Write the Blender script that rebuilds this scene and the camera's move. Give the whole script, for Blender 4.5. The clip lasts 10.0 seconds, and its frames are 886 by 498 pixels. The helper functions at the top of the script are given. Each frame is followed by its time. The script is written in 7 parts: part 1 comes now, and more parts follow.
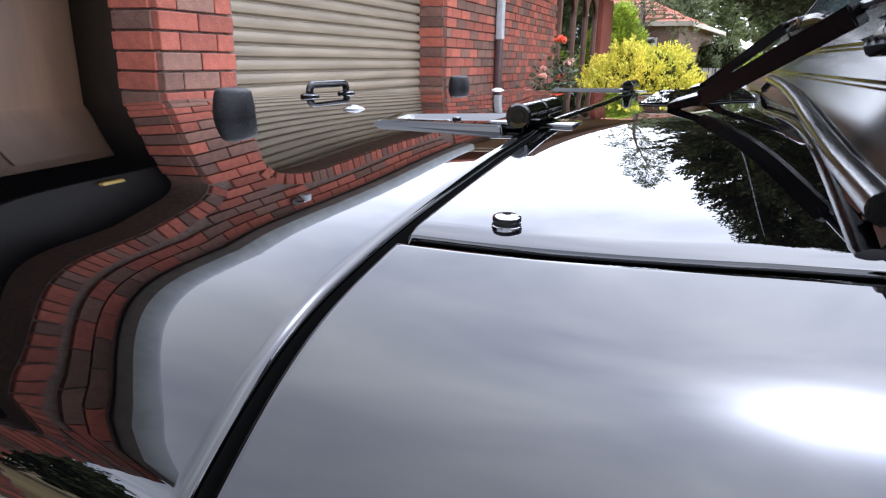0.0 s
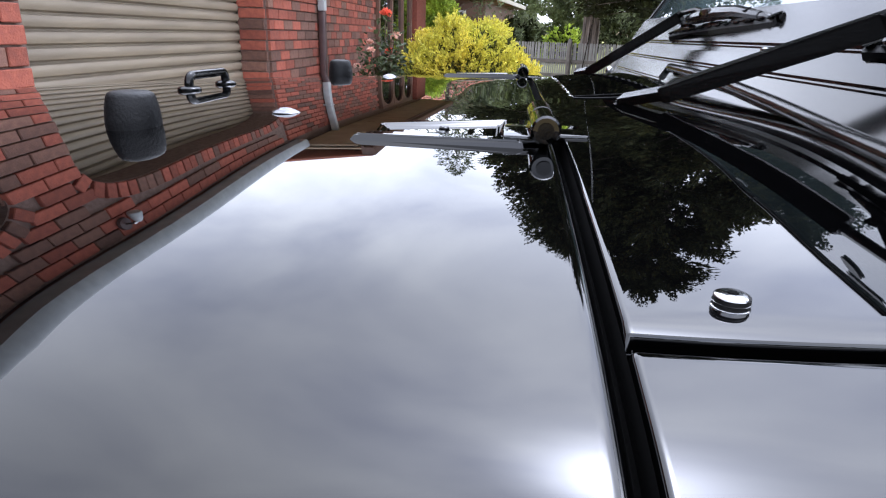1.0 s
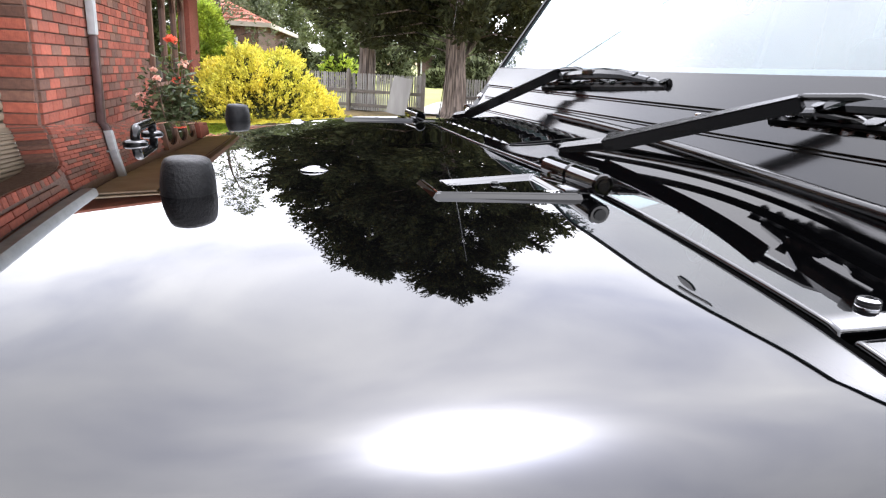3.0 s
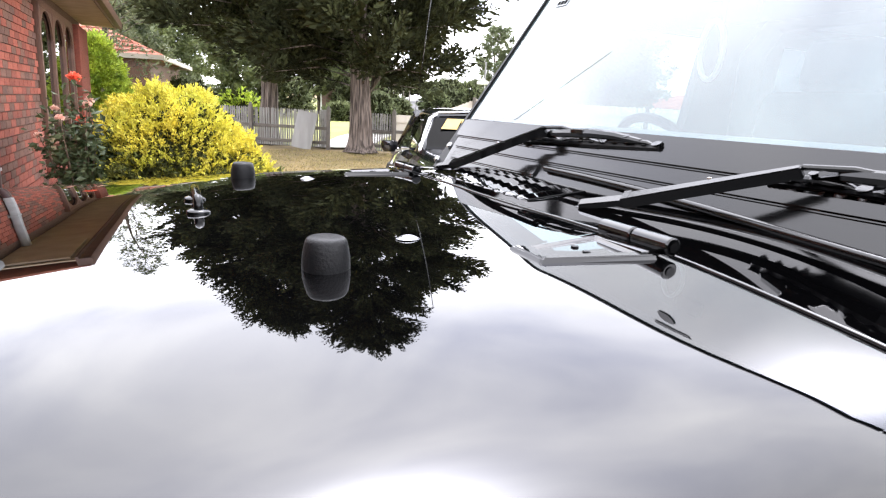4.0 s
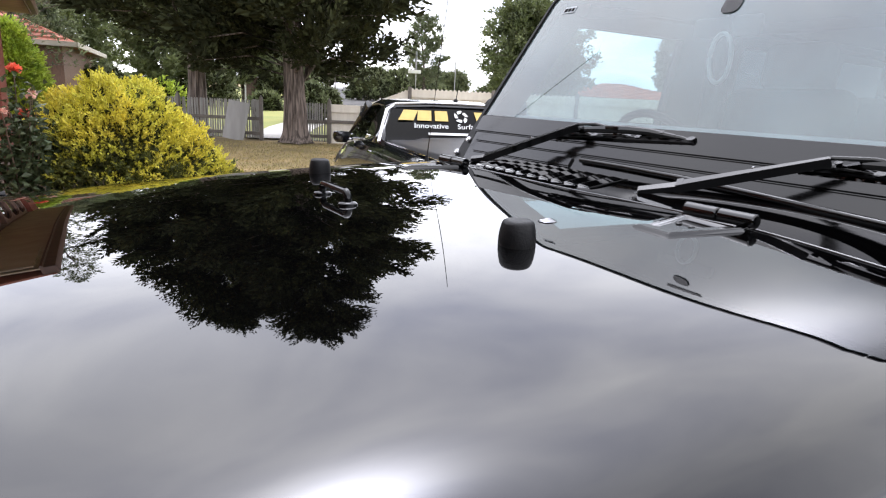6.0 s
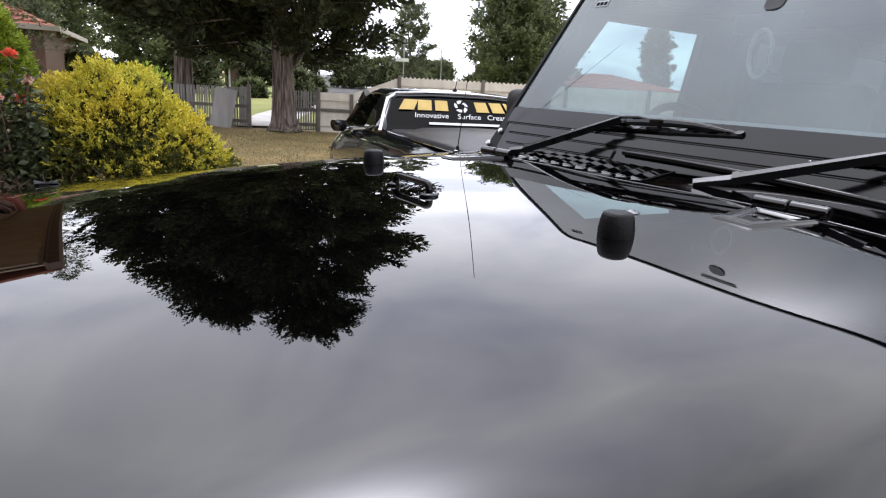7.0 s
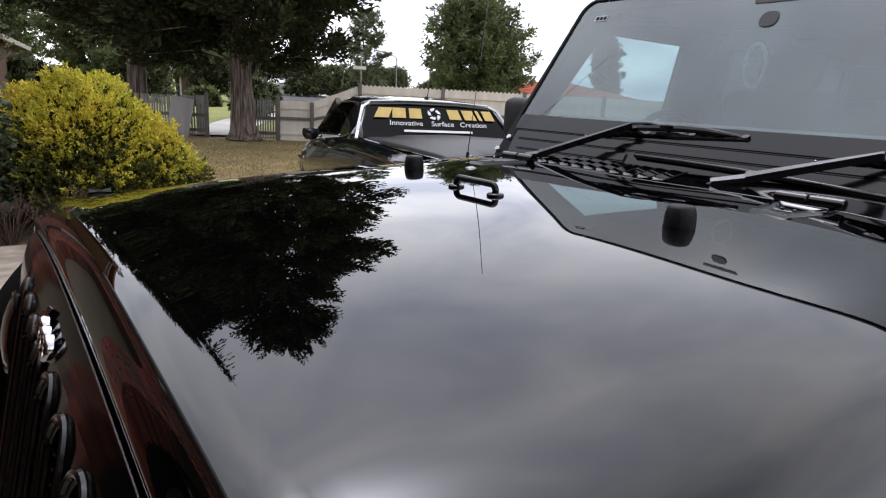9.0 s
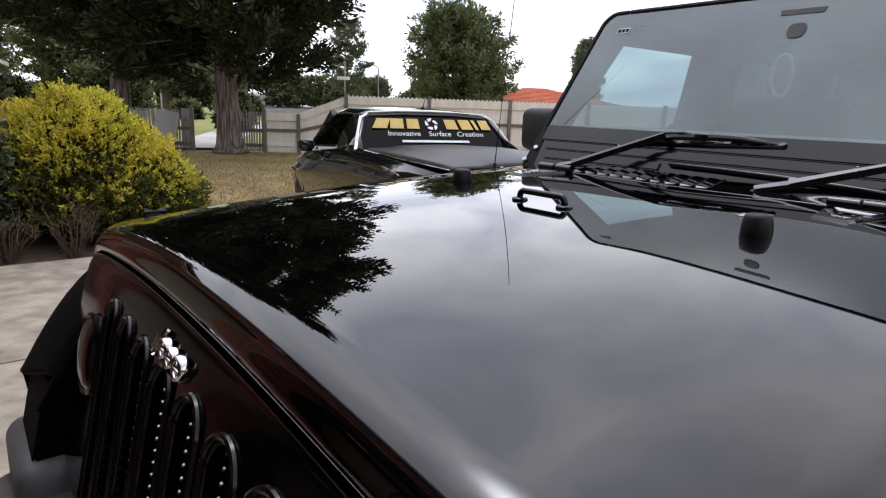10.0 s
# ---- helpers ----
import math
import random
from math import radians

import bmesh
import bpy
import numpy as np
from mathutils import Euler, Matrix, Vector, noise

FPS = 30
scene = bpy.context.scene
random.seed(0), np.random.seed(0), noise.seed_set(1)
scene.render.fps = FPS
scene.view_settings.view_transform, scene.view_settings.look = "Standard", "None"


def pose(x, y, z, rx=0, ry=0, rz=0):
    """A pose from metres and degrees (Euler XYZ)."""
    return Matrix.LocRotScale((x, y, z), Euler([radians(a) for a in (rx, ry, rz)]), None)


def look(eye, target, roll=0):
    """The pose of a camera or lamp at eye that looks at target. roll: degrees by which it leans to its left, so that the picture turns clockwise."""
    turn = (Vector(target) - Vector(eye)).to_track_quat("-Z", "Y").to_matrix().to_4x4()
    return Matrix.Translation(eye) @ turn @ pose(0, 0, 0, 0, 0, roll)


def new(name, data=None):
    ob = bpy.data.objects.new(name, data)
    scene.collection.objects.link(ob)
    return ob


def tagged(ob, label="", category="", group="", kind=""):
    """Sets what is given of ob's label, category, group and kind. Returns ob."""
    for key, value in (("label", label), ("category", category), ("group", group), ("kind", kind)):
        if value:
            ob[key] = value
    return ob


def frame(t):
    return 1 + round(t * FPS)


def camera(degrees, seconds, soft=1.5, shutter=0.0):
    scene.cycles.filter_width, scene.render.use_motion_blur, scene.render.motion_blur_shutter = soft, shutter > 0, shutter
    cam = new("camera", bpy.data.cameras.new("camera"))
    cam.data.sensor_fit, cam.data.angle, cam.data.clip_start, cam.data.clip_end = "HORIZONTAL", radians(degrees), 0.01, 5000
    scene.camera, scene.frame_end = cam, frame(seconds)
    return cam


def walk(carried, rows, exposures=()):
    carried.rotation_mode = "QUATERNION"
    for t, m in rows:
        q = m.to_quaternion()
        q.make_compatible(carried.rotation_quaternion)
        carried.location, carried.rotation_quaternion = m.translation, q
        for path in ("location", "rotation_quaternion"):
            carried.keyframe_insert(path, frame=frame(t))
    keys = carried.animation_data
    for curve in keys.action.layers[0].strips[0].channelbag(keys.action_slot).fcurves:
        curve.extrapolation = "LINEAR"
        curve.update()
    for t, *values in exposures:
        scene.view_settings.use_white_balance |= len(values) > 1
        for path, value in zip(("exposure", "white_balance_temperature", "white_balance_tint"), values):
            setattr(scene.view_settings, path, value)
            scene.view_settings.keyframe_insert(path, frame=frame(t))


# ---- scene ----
cam = camera(71.2, 10.0, soft=1.2)
EXPOSURES = [(0.0, 2.2, 5950, 10), (0.8, 2.0, 5950, 10), (1.3, 1.72, 6000, 10), (2.2, 1.72, 6100, 10), (3.3, 2.6, 6650, 10), (4.2, 2.45, 6600, 10), (5.0, 2.1, 6550, 10), (5.7, 1.8, 6550, 10), (7.0, 1.22, 6500, 10), (7.5, 1.06, 6500, 10), (10.0, 0.75, 6500, 10)]
PATH = [
    (0, (0.154, -1.033, 1.16), (-0.565, 0.738, 0.572), 1.0),
    (0.5, (0.093, -0.993, 1.159), (-0.438, 0.811, 0.478), 1.7),
    (1, (-0.031, -0.977, 1.181), (-0.203, 0.904, 0.524), 1.7),
    (1.5, (-0.12, -0.965, 1.177), (0.024, 0.916, 0.512), 1.9),
    (2, (-0.164, -0.966, 1.18), (0.151, 0.903, 0.542), 2.5),
    (3.5, (-0.418, -1.051, 1.236), (0.218, 0.78, 0.74), 3.0),
    (4, (-0.541, -1.029, 1.258), (0.259, 0.75, 0.816), 3.0),
    (4.5, (-0.625, -1.018, 1.263), (0.234, 0.737, 0.838), 3.7),
    (5, (-0.717, -1.047, 1.265), (0.227, 0.655, 0.806), 2.8),
    (5.5, (-0.809, -1.065, 1.272), (0.175, 0.616, 0.816), 2.7),
    (7, (-1.06, -0.989, 1.272), (-0.017, 0.643, 0.775), 3.3),
    (7.5, (-1.116, -0.972, 1.269), (-0.032, 0.636, 0.779), 3.8),
    (8, (-1.169, -0.953, 1.268), (-0.042, 0.63, 0.791), 3.3),
    (8.5, (-1.214, -0.958, 1.264), (-0.062, 0.609, 0.799), 4.1),
    (9, (-1.299, -0.969, 1.267), (-0.138, 0.59, 0.799), 3.0),
    (9.5, (-1.396, -0.969, 1.279), (-0.204, 0.567, 0.81), 2.3),
    (10, (-1.457, -0.885, 1.276), (-0.251, 0.648, 0.835), 2.0),
]
walk(cam, [(t, look(eye, target, roll)) for t, eye, target, roll in PATH], EXPOSURES)

# ---- light ----
SUN_AZ, SUN_EL = radians(26), radians(69)          # azimuth from +Y towards +X
world = bpy.data.worlds.new("sky_world")
scene.world = world
world.use_nodes = True
wn, wl = world.node_tree.nodes, world.node_tree.links
wn.clear()


def wnode(kind, **kw):
    n = wn.new(kind)
    for k, v in kw.items():
        if k == "op":
            n.operation = v
        else:
            n.inputs[k].default_value = v
    return n


w_out = wn.new("ShaderNodeOutputWorld")
w_bg = wn.new("ShaderNodeBackground")
w_sky = wn.new("ShaderNodeTexSky")
w_sky.sky_type = "NISHITA"
w_sky.sun_disc = False
w_sky.sun_elevation = SUN_EL
w_sky.sun_rotation = SUN_AZ
w_tc = wn.new("ShaderNodeTexCoord")
w_sep = wn.new("ShaderNodeSeparateXYZ")
wl.new(w_tc.outputs["Generated"], w_sep.inputs[0])
w_den = wnode("ShaderNodeMath", op="ADD")
w_den.inputs[1].default_value = 0.22
w_abs = wnode("ShaderNodeMath", op="ABSOLUTE")
wl.new(w_sep.outputs["Z"], w_abs.inputs[0])
wl.new(w_abs.outputs[0], w_den.inputs[0])
w_dx = wnode("ShaderNodeMath", op="DIVIDE")
w_dy = wnode("ShaderNodeMath", op="DIVIDE")
wl.new(w_sep.outputs["X"], w_dx.inputs[0])
wl.new(w_sep.outputs["Y"], w_dy.inputs[0])
wl.new(w_den.outputs[0], w_dx.inputs[1])
wl.new(w_den.outputs[0], w_dy.inputs[1])
w_com = wn.new("ShaderNodeCombineXYZ")
wl.new(w_dx.outputs[0], w_com.inputs[0])
wl.new(w_dy.outputs[0], w_com.inputs[1])
w_n1 = wn.new("ShaderNodeTexNoise")
w_n1.inputs["Scale"].default_value = 1.7
w_n1.inputs["Detail"].default_value = 5
w_n1.inputs["Roughness"].default_value = 0.5
w_n1.inputs["Distortion"].default_value = 0.5
wl.new(w_com.outputs[0], w_n1.inputs["Vector"])
w_ramp = wn.new("ShaderNodeValToRGB")
w_ramp.color_ramp.elements[0].position = 0.32
w_ramp.color_ramp.elements[0].color = (0.46, 0.48, 0.61, 1)
w_ramp.color_ramp.elements[1].position = 0.68
w_ramp.color_ramp.elements[1].color = (1.0, 1.0, 1.05, 1)
wl.new(w_n1.outputs["Fac"], w_ramp.inputs[0])
# bright veil of cloud around the hidden sun
sun_dir = Vector((math.sin(SUN_AZ) * math.cos(SUN_EL), math.cos(SUN_AZ) * math.cos(SUN_EL), math.sin(SUN_EL)))
w_dot = wn.new("ShaderNodeVectorMath")
w_dot.operation = "DOT_PRODUCT"
w_dot.inputs[1].default_value = sun_dir
wl.new(w_tc.outputs["Generated"], w_dot.inputs[0])
w_max = wnode("ShaderNodeMath", op="MAXIMUM")
w_max.inputs[1].default_value = 0.0
wl.new(w_dot.outputs["Value"], w_max.inputs[0])
w_pow = wnode("ShaderNodeMath", op="POWER")
w_pow.inputs[1].default_value = 105.0
wl.new(w_max.outputs[0], w_pow.inputs[0])
w_gain = wnode("ShaderNodeMath", op="MULTIPLY_ADD")
w_gain.inputs[1].default_value = 11.0
wl.new(w_pow.outputs[0], w_gain.inputs[0])
w_pow2 = wnode("ShaderNodeMath", op="POWER")
w_pow2.inputs[1].default_value = 6.0
wl.new(w_max.outputs[0], w_pow2.inputs[0])
w_wide = wnode("ShaderNodeMath", op="MULTIPLY_ADD")
w_wide.inputs[1].default_value = 1.65
w_wide.inputs[2].default_value = 0.60
wl.new(w_pow2.outputs[0], w_wide.inputs[0])
wl.new(w_wide.outputs[0], w_gain.inputs[2])
# the cloud thins towards the horizon
w_hor = wn.new("ShaderNodeMapRange")
w_hor.interpolation_type = "SMOOTHSTEP"
w_hor.inputs["From Min"].default_value = 0.0
w_hor.inputs["From Max"].default_value = 0.70
w_hor.inputs["To Min"].default_value = 2.5
w_hor.inputs["To Max"].default_value = 1.0
wl.new(w_abs.outputs[0], w_hor.inputs["Value"])
w_g2 = wnode("ShaderNodeMath", op="MULTIPLY")
wl.new(w_gain.outputs[0], w_g2.inputs[0])
wl.new(w_hor.outputs[0], w_g2.inputs[1])
w_cl = wn.new("ShaderNodeVectorMath")
w_cl.operation = "SCALE"
wl.new(w_ramp.outputs[0], w_cl.inputs[0])
wl.new(w_g2.outputs[0], w_cl.inputs["Scale"])
w_sk = wn.new("ShaderNodeVectorMath")
w_sk.operation = "SCALE"
w_sk.inputs["Scale"].default_value = 0.10
wl.new(w_sky.outputs[0], w_sk.inputs[0])
w_mix = wn.new("ShaderNodeMix")
w_mix.data_type = "RGBA"
w_mix.inputs["Factor"].default_value = 0.82
wl.new(w_sk.outputs[0], w_mix.inputs["A"])
wl.new(w_cl.outputs[0], w_mix.inputs["B"])
wl.new(w_mix.outputs["Result"], w_bg.inputs["Color"])
w_bg.inputs["Strength"].default_value = 1.0
wl.new(w_bg.outputs[0], w_out.inputs[0])

sun = new("sun", bpy.data.lights.new("sun", "SUN"))
sun.data.energy = 0.5
sun.data.angle = radians(172)
sun.data.color = (1.0, 0.95, 0.88)
sun.matrix_world = look(sun_dir * 50, (0, 0, 0))

# ---- materials ----


def material(name, color, rough=0.5, metal=0.0, color2=None, scale=8.0, detail=4.0, bump=0.0, bump_scale=40.0,
             coat=0.0, ior=1.5, spec=0.5, rough2=None, rnd=0.0, island=0.0, lo=0.35, hi=0.65, subsurf=0.0, stretch=None):
    m = bpy.data.materials.new(name)
    m.use_nodes = True
    n, l = m.node_tree.nodes, m.node_tree.links
    b = n["Principled BSDF"]
    b.inputs["Base Color"].default_value = (*color, 1)
    b.inputs["Roughness"].default_value = rough
    b.inputs["Metallic"].default_value = metal
    b.inputs["IOR"].default_value = ior
    b.inputs["Specular IOR Level"].default_value = spec
    b.inputs["Coat Weight"].default_value = coat
    b.inputs["Coat Roughness"].default_value = 0.02
    tc = n.new("ShaderNodeTexCoord")
    src = tc.outputs["Object"]
    if stretch:
        mp = n.new("ShaderNodeMapping")
        mp.inputs["Scale"].default_value = stretch
        l.new(src, mp.inputs["Vector"])
        src = mp.outputs[0]
    col = None
    if color2:
        t = n.new("ShaderNodeTexNoise")
        t.inputs["Scale"].default_value = scale
        t.inputs["Detail"].default_value = detail
        l.new(src, t.inputs["Vector"])
        r = n.new("ShaderNodeValToRGB")
        r.color_ramp.elements[0].position, r.color_ramp.elements[1].position = lo, hi
        r.color_ramp.elements[0].color, r.color_ramp.elements[1].color = (*color, 1), (*color2, 1)
        l.new(t.outputs["Fac"], r.inputs[0])
        col = r.outputs[0]
        if rough2 is not None:
            mr = n.new("ShaderNodeMapRange")
            mr.inputs["To Min"].default_value, mr.inputs["To Max"].default_value = rough, rough2
            l.new(t.outputs["Fac"], mr.inputs["Value"])
            l.new(mr.outputs[0], b.inputs["Roughness"])
    if rnd or island:
        h = n.new("ShaderNodeHueSaturation")
        if col:
            l.new(col, h.inputs["Color"])
        else:
            h.inputs["Color"].default_value = (*color, 1)
        if rnd:
            o = n.new("ShaderNodeObjectInfo").outputs["Random"]
        else:
            o = n.new("ShaderNodeNewGeometry").outputs["Random Per Island"]
        mr = n.new("ShaderNodeMapRange")
        k = rnd or island
        mr.inputs["To Min"].default_value, mr.inputs["To Max"].default_value = 1 - k, 1 + k
        l.new(o, mr.inputs["Value"])
        l.new(mr.outputs[0], h.inputs["Value"])
        col = h.outputs[0]
    if col:
        l.new(col, b.inputs["Base Color"])
    if bump:
        t2 = n.new("ShaderNodeTexNoise")
        t2.inputs["Scale"].default_value = bump_scale
        t2.inputs["Detail"].default_value = 6
        l.new(src, t2.inputs["Vector"])
        bp = n.new("ShaderNodeBump")
        bp.inputs["Strength"].default_value = bump
        bp.inputs["Distance"].default_value = 0.01
        l.new(t2.outputs["Fac"], bp.inputs["Height"])
        l.new(bp.outputs[0], b.inputs["Normal"])
    if subsurf:
        tr = n.new("ShaderNodeBsdfTranslucent")
        if col:
            l.new(col, tr.inputs["Color"])
        else:
            tr.inputs["Color"].default_value = (*color, 1)
        ms = n.new("ShaderNodeMixShader")
        ms.inputs[0].default_value = subsurf
        l.new(b.outputs[0], ms.inputs[1])
        l.new(tr.outputs[0], ms.inputs[2])
        l.new(ms.outputs[0], n["Material Output"].inputs[0])
    return m


def glass_material(name, tint, rough=0.0, ior=1.5, haze=0.0):
    m = bpy.data.materials.new(name)
    m.use_nodes = True
    n, l = m.node_tree.nodes, m.node_tree.links
    n.remove(n["Principled BSDF"])
    tr = n.new("ShaderNodeBsdfTransparent")
    tr.inputs["Color"].default_value = (*tint, 1)
    gl = n.new("ShaderNodeBsdfGlossy")
    gl.inputs["Roughness"].default_value = rough
    fr = n.new("ShaderNodeFresnel")
    fr.inputs["IOR"].default_value = ior
    mx = n.new("ShaderNodeMixShader")
    # both faces of the pane reflect: 2F / (1 + F)
    ad = n.new("ShaderNodeMath")
    ad.operation = "ADD"
    ad.inputs[1].default_value = 1.0
    l.new(fr.outputs[0], ad.inputs[0])
    dv = n.new("ShaderNodeMath")
    dv.operation = "DIVIDE"
    l.new(fr.outputs[0], dv.inputs[0])
    l.new(ad.outputs[0], dv.inputs[1])
    db = n.new("ShaderNodeMath")
    db.operation = "MULTIPLY"
    db.inputs[1].default_value = 2.0
    l.new(dv.outputs[0], db.inputs[0])
    l.new(db.outputs[0], mx.inputs[0])
    clear = tr.outputs[0]
    if haze:
        # thin uneven dust layer, tinted teal and strengthened in place of reflected sky haze
        tc = n.new("ShaderNodeTexCoord")
        nz = n.new("ShaderNodeTexNoise")
        nz.inputs["Scale"].default_value = 2.5
        nz.inputs["Detail"].default_value = 5
        l.new(tc.outputs["Object"], nz.inputs["Vector"])
        mr = n.new("ShaderNodeMapRange")
        mr.inputs["From Min"].default_value, mr.inputs["From Max"].default_value = 0.3, 0.7
        mr.inputs["To Min"].default_value, mr.inputs["To Max"].default_value = haze * 0.5, haze * 1.5
        l.new(nz.outputs["Fac"], mr.inputs["Value"])
        df = n.new("ShaderNodeBsdfDiffuse")
        df.inputs["Color"].default_value = (0.42, 0.60, 0.62, 1)
        md = n.new("ShaderNodeMixShader")
        l.new(mr.outputs[0], md.inputs[0])
        l.new(clear, md.inputs[1])
        l.new(df.outputs[0], md.inputs[2])
        clear = md.outputs[0]
    l.new(clear, mx.inputs[1])
    l.new(gl.outputs[0], mx.inputs[2])
    l.new(mx.outputs[0], n["Material Output"].inputs[0])
    return m


M_PAINT = material("black_gloss_paint", (0.0005, 0.0005, 0.0006), rough=0.004, coat=0.25, color2=(0.0008, 0.0008, 0.0009), scale=3, ior=1.57)
M_PAINT_UTE = material("ute_black_paint", (0.006, 0.007, 0.009), rough=0.05, coat=1.0, color2=(0.010, 0.011, 0.014), scale=4)
M_PILLAR = material("black_pillar_paint", (0.002, 0.002, 0.0022), rough=0.3, spec=0.12, color2=(0.0035, 0.0035, 0.004), scale=20, bump=0.02, bump_scale=200)
M_GRILLE = material("black_grille_paint", (0.0012, 0.0012, 0.0014), rough=0.09, spec=0.28, color2=(0.002, 0.002, 0.0022), scale=6)
M_FRAME = material("black_frame_paint", (0.0007, 0.0007, 0.0008), rough=0.14, ior=1.54, color2=(0.0011, 0.0011, 0.0012), scale=9)
M_SATIN = material("satin_black_steel", (0.0012, 0.0012, 0.0013), rough=0.16, spec=0.4, color2=(0.004, 0.004, 0.0042), scale=30, bump=0.02, bump_scale=200)
M_RUBBER = material("black_rubber", (0.004, 0.004, 0.0046), rough=0.48, spec=0.3, color2=(0.007, 0.007, 0.0075), scale=50, bump=0.15, bump_scale=300)
M_PLASTIC = material("textured_black_plastic", (0.011, 0.011, 0.012), rough=0.5, spec=0.4, color2=(0.018, 0.018, 0.019), scale=60, bump=0.3, bump_scale=500)
M_FLARE = material("black_flare_plastic", (0.0022, 0.0023, 0.0026), rough=0.75, spec=0.08, color2=(0.0035, 0.0035, 0.004), scale=60, bump=0.12, bump_scale=500)
M_LAMP = material("satin_reflector", (0.82, 0.82, 0.84), rough=0.35, metal=0.7, color2=(0.75, 0.75, 0.77), scale=20)
# silver metal; on the washer jets it paints the sheen of the sky
M_NOZZLE = material("silver_sheen_metal", (0.30, 0.30, 0.31), rough=0.22, metal=1.0, color2=(0.22, 0.22, 0.23), scale=60)
M_WIPER = material("wiper_black_coating", (0.0008, 0.0008, 0.0009), rough=0.17, spec=0.6, color2=(0.0014, 0.0014, 0.0015), scale=80, bump=0.05, bump_scale=400)
# near-black for plain black parts, and painted shade in gaps and recesses
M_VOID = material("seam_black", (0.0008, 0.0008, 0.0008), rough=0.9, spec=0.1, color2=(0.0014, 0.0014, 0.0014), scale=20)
M_STEEL = material("polished_steel", (0.62, 0.62, 0.63), rough=0.12, metal=1.0, color2=(0.5, 0.5, 0.5), scale=60, bump=0.02, bump_scale=300)
M_RIM = material("dull_metal_rim", (0.07, 0.07, 0.075), rough=0.32, metal=1.0, color2=(0.04, 0.04, 0.045), scale=40)
M_BUMPER = material("grey_black_bumper_plastic", (0.11, 0.11, 0.115), rough=0.45, color2=(0.14, 0.14, 0.145), scale=40, bump=0.2, bump_scale=500)
M_CHROME = material("chrome", (0.8, 0.8, 0.82), rough=0.05, metal=1.0, color2=(0.72, 0.72, 0.74), scale=20)
M_INTERIOR = material("dark_cabin_cloth", (0.02, 0.021, 0.023), rough=0.8, color2=(0.035, 0.036, 0.038), scale=40, bump=0.3, bump_scale=300)
M_GLASS = glass_material("clear_car_glass", (0.50, 0.60, 0.61))
M_SCREEN = glass_material("windscreen_glass", (0.42, 0.54, 0.56), ior=1.62, haze=0.16)
M_GLASS_DARK = glass_material("tinted_glass", (0.06, 0.065, 0.07))
M_GLASS_UTE = glass_material("ute_rear_glass", (0.012, 0.013, 0.018), ior=1.17)
# darkened plywood, the dimness of the garage put into its colour
M_LINING = material("unlit_garage_board", (0.035, 0.022, 0.014), rough=0.8, color2=(0.055, 0.034, 0.02), scale=5, stretch=(1, 1, 0.2))
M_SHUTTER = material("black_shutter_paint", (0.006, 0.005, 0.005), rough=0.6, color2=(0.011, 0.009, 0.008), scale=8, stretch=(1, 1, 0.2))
M_GLASS_PRIV = glass_material("privacy_glass", (0.022, 0.026, 0.028))
M_GLASS_WIN = glass_material("house_window_glass", (0.35, 0.37, 0.38))
M_BRICK_R = material("red_clay_brick", (0.31, 0.085, 0.052), rough=0.85, color2=(0.225, 0.060, 0.040), scale=26, detail=6, bump=0.5, bump_scale=90, rnd=0.30)
M_BRICK_B = material("brown_clay_brick", (0.17, 0.085, 0.06), rough=0.85, color2=(0.12, 0.06, 0.045), scale=26, detail=6, bump=0.5, bump_scale=90, rnd=0.28)
M_BRICK_RJ = material("red_clay_brick_joined", (0.31, 0.085, 0.052), rough=0.85, color2=(0.225, 0.060, 0.040), scale=26, detail=6, bump=0.5, bump_scale=90, island=0.30)
M_BRICK_BJ = material("brown_clay_brick_joined", (0.17, 0.085, 0.06), rough=0.85, color2=(0.12, 0.06, 0.045), scale=26, detail=6, bump=0.5, bump_scale=90, island=0.28)
M_MORTAR = material("grey_mortar", (0.13, 0.085, 0.07), rough=0.95, color2=(0.19, 0.13, 0.11), scale=30, bump=0.4, bump_scale=150)
M_ROLLER = material("beige_roller_steel", (0.245, 0.205, 0.15), rough=0.5, color2=(0.19, 0.158, 0.117), scale=6, bump=0.1, bump_scale=60, stretch=(1, 0.3, 3))
M_GALV = material("pale_grey_gutter_paint", (0.45, 0.48, 0.50), rough=0.45, color2=(0.36, 0.39, 0.41), scale=9)
M_BROWNPIPE = material("brown_downpipe_paint", (0.055, 0.03, 0.03), rough=0.4, color2=(0.08, 0.045, 0.042), scale=14)
M_SOFFIT = material("tan_soffit_board", (0.46, 0.36, 0.25), rough=0.75, color2=(0.38, 0.29, 0.20), scale=4, bump=0.1)
M_FASCIA = material("brown_fascia_paint", (0.10, 0.055, 0.04), rough=0.5, color2=(0.14, 0.075, 0.05), scale=10)
M_DARKWOOD = material("brown_window_timber", (0.11, 0.055, 0.038), rough=0.5, color2=(0.16, 0.08, 0.05), scale=12, stretch=(4, 4, 0.6), bump=0.15)
M_CURTAIN = material("pale_grey_curtain", (0.42, 0.41, 0.38), rough=0.9, color2=(0.30, 0.29, 0.27), scale=6, stretch=(3, 3, 0.2))
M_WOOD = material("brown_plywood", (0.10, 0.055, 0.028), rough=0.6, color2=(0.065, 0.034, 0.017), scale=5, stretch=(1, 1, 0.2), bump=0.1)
M_TILE = material("terracotta_roof_tile", (0.42, 0.16, 0.10), rough=0.8, color2=(0.30, 0.105, 0.07), scale=2.5, detail=6, bump=0.3, island=0.2)
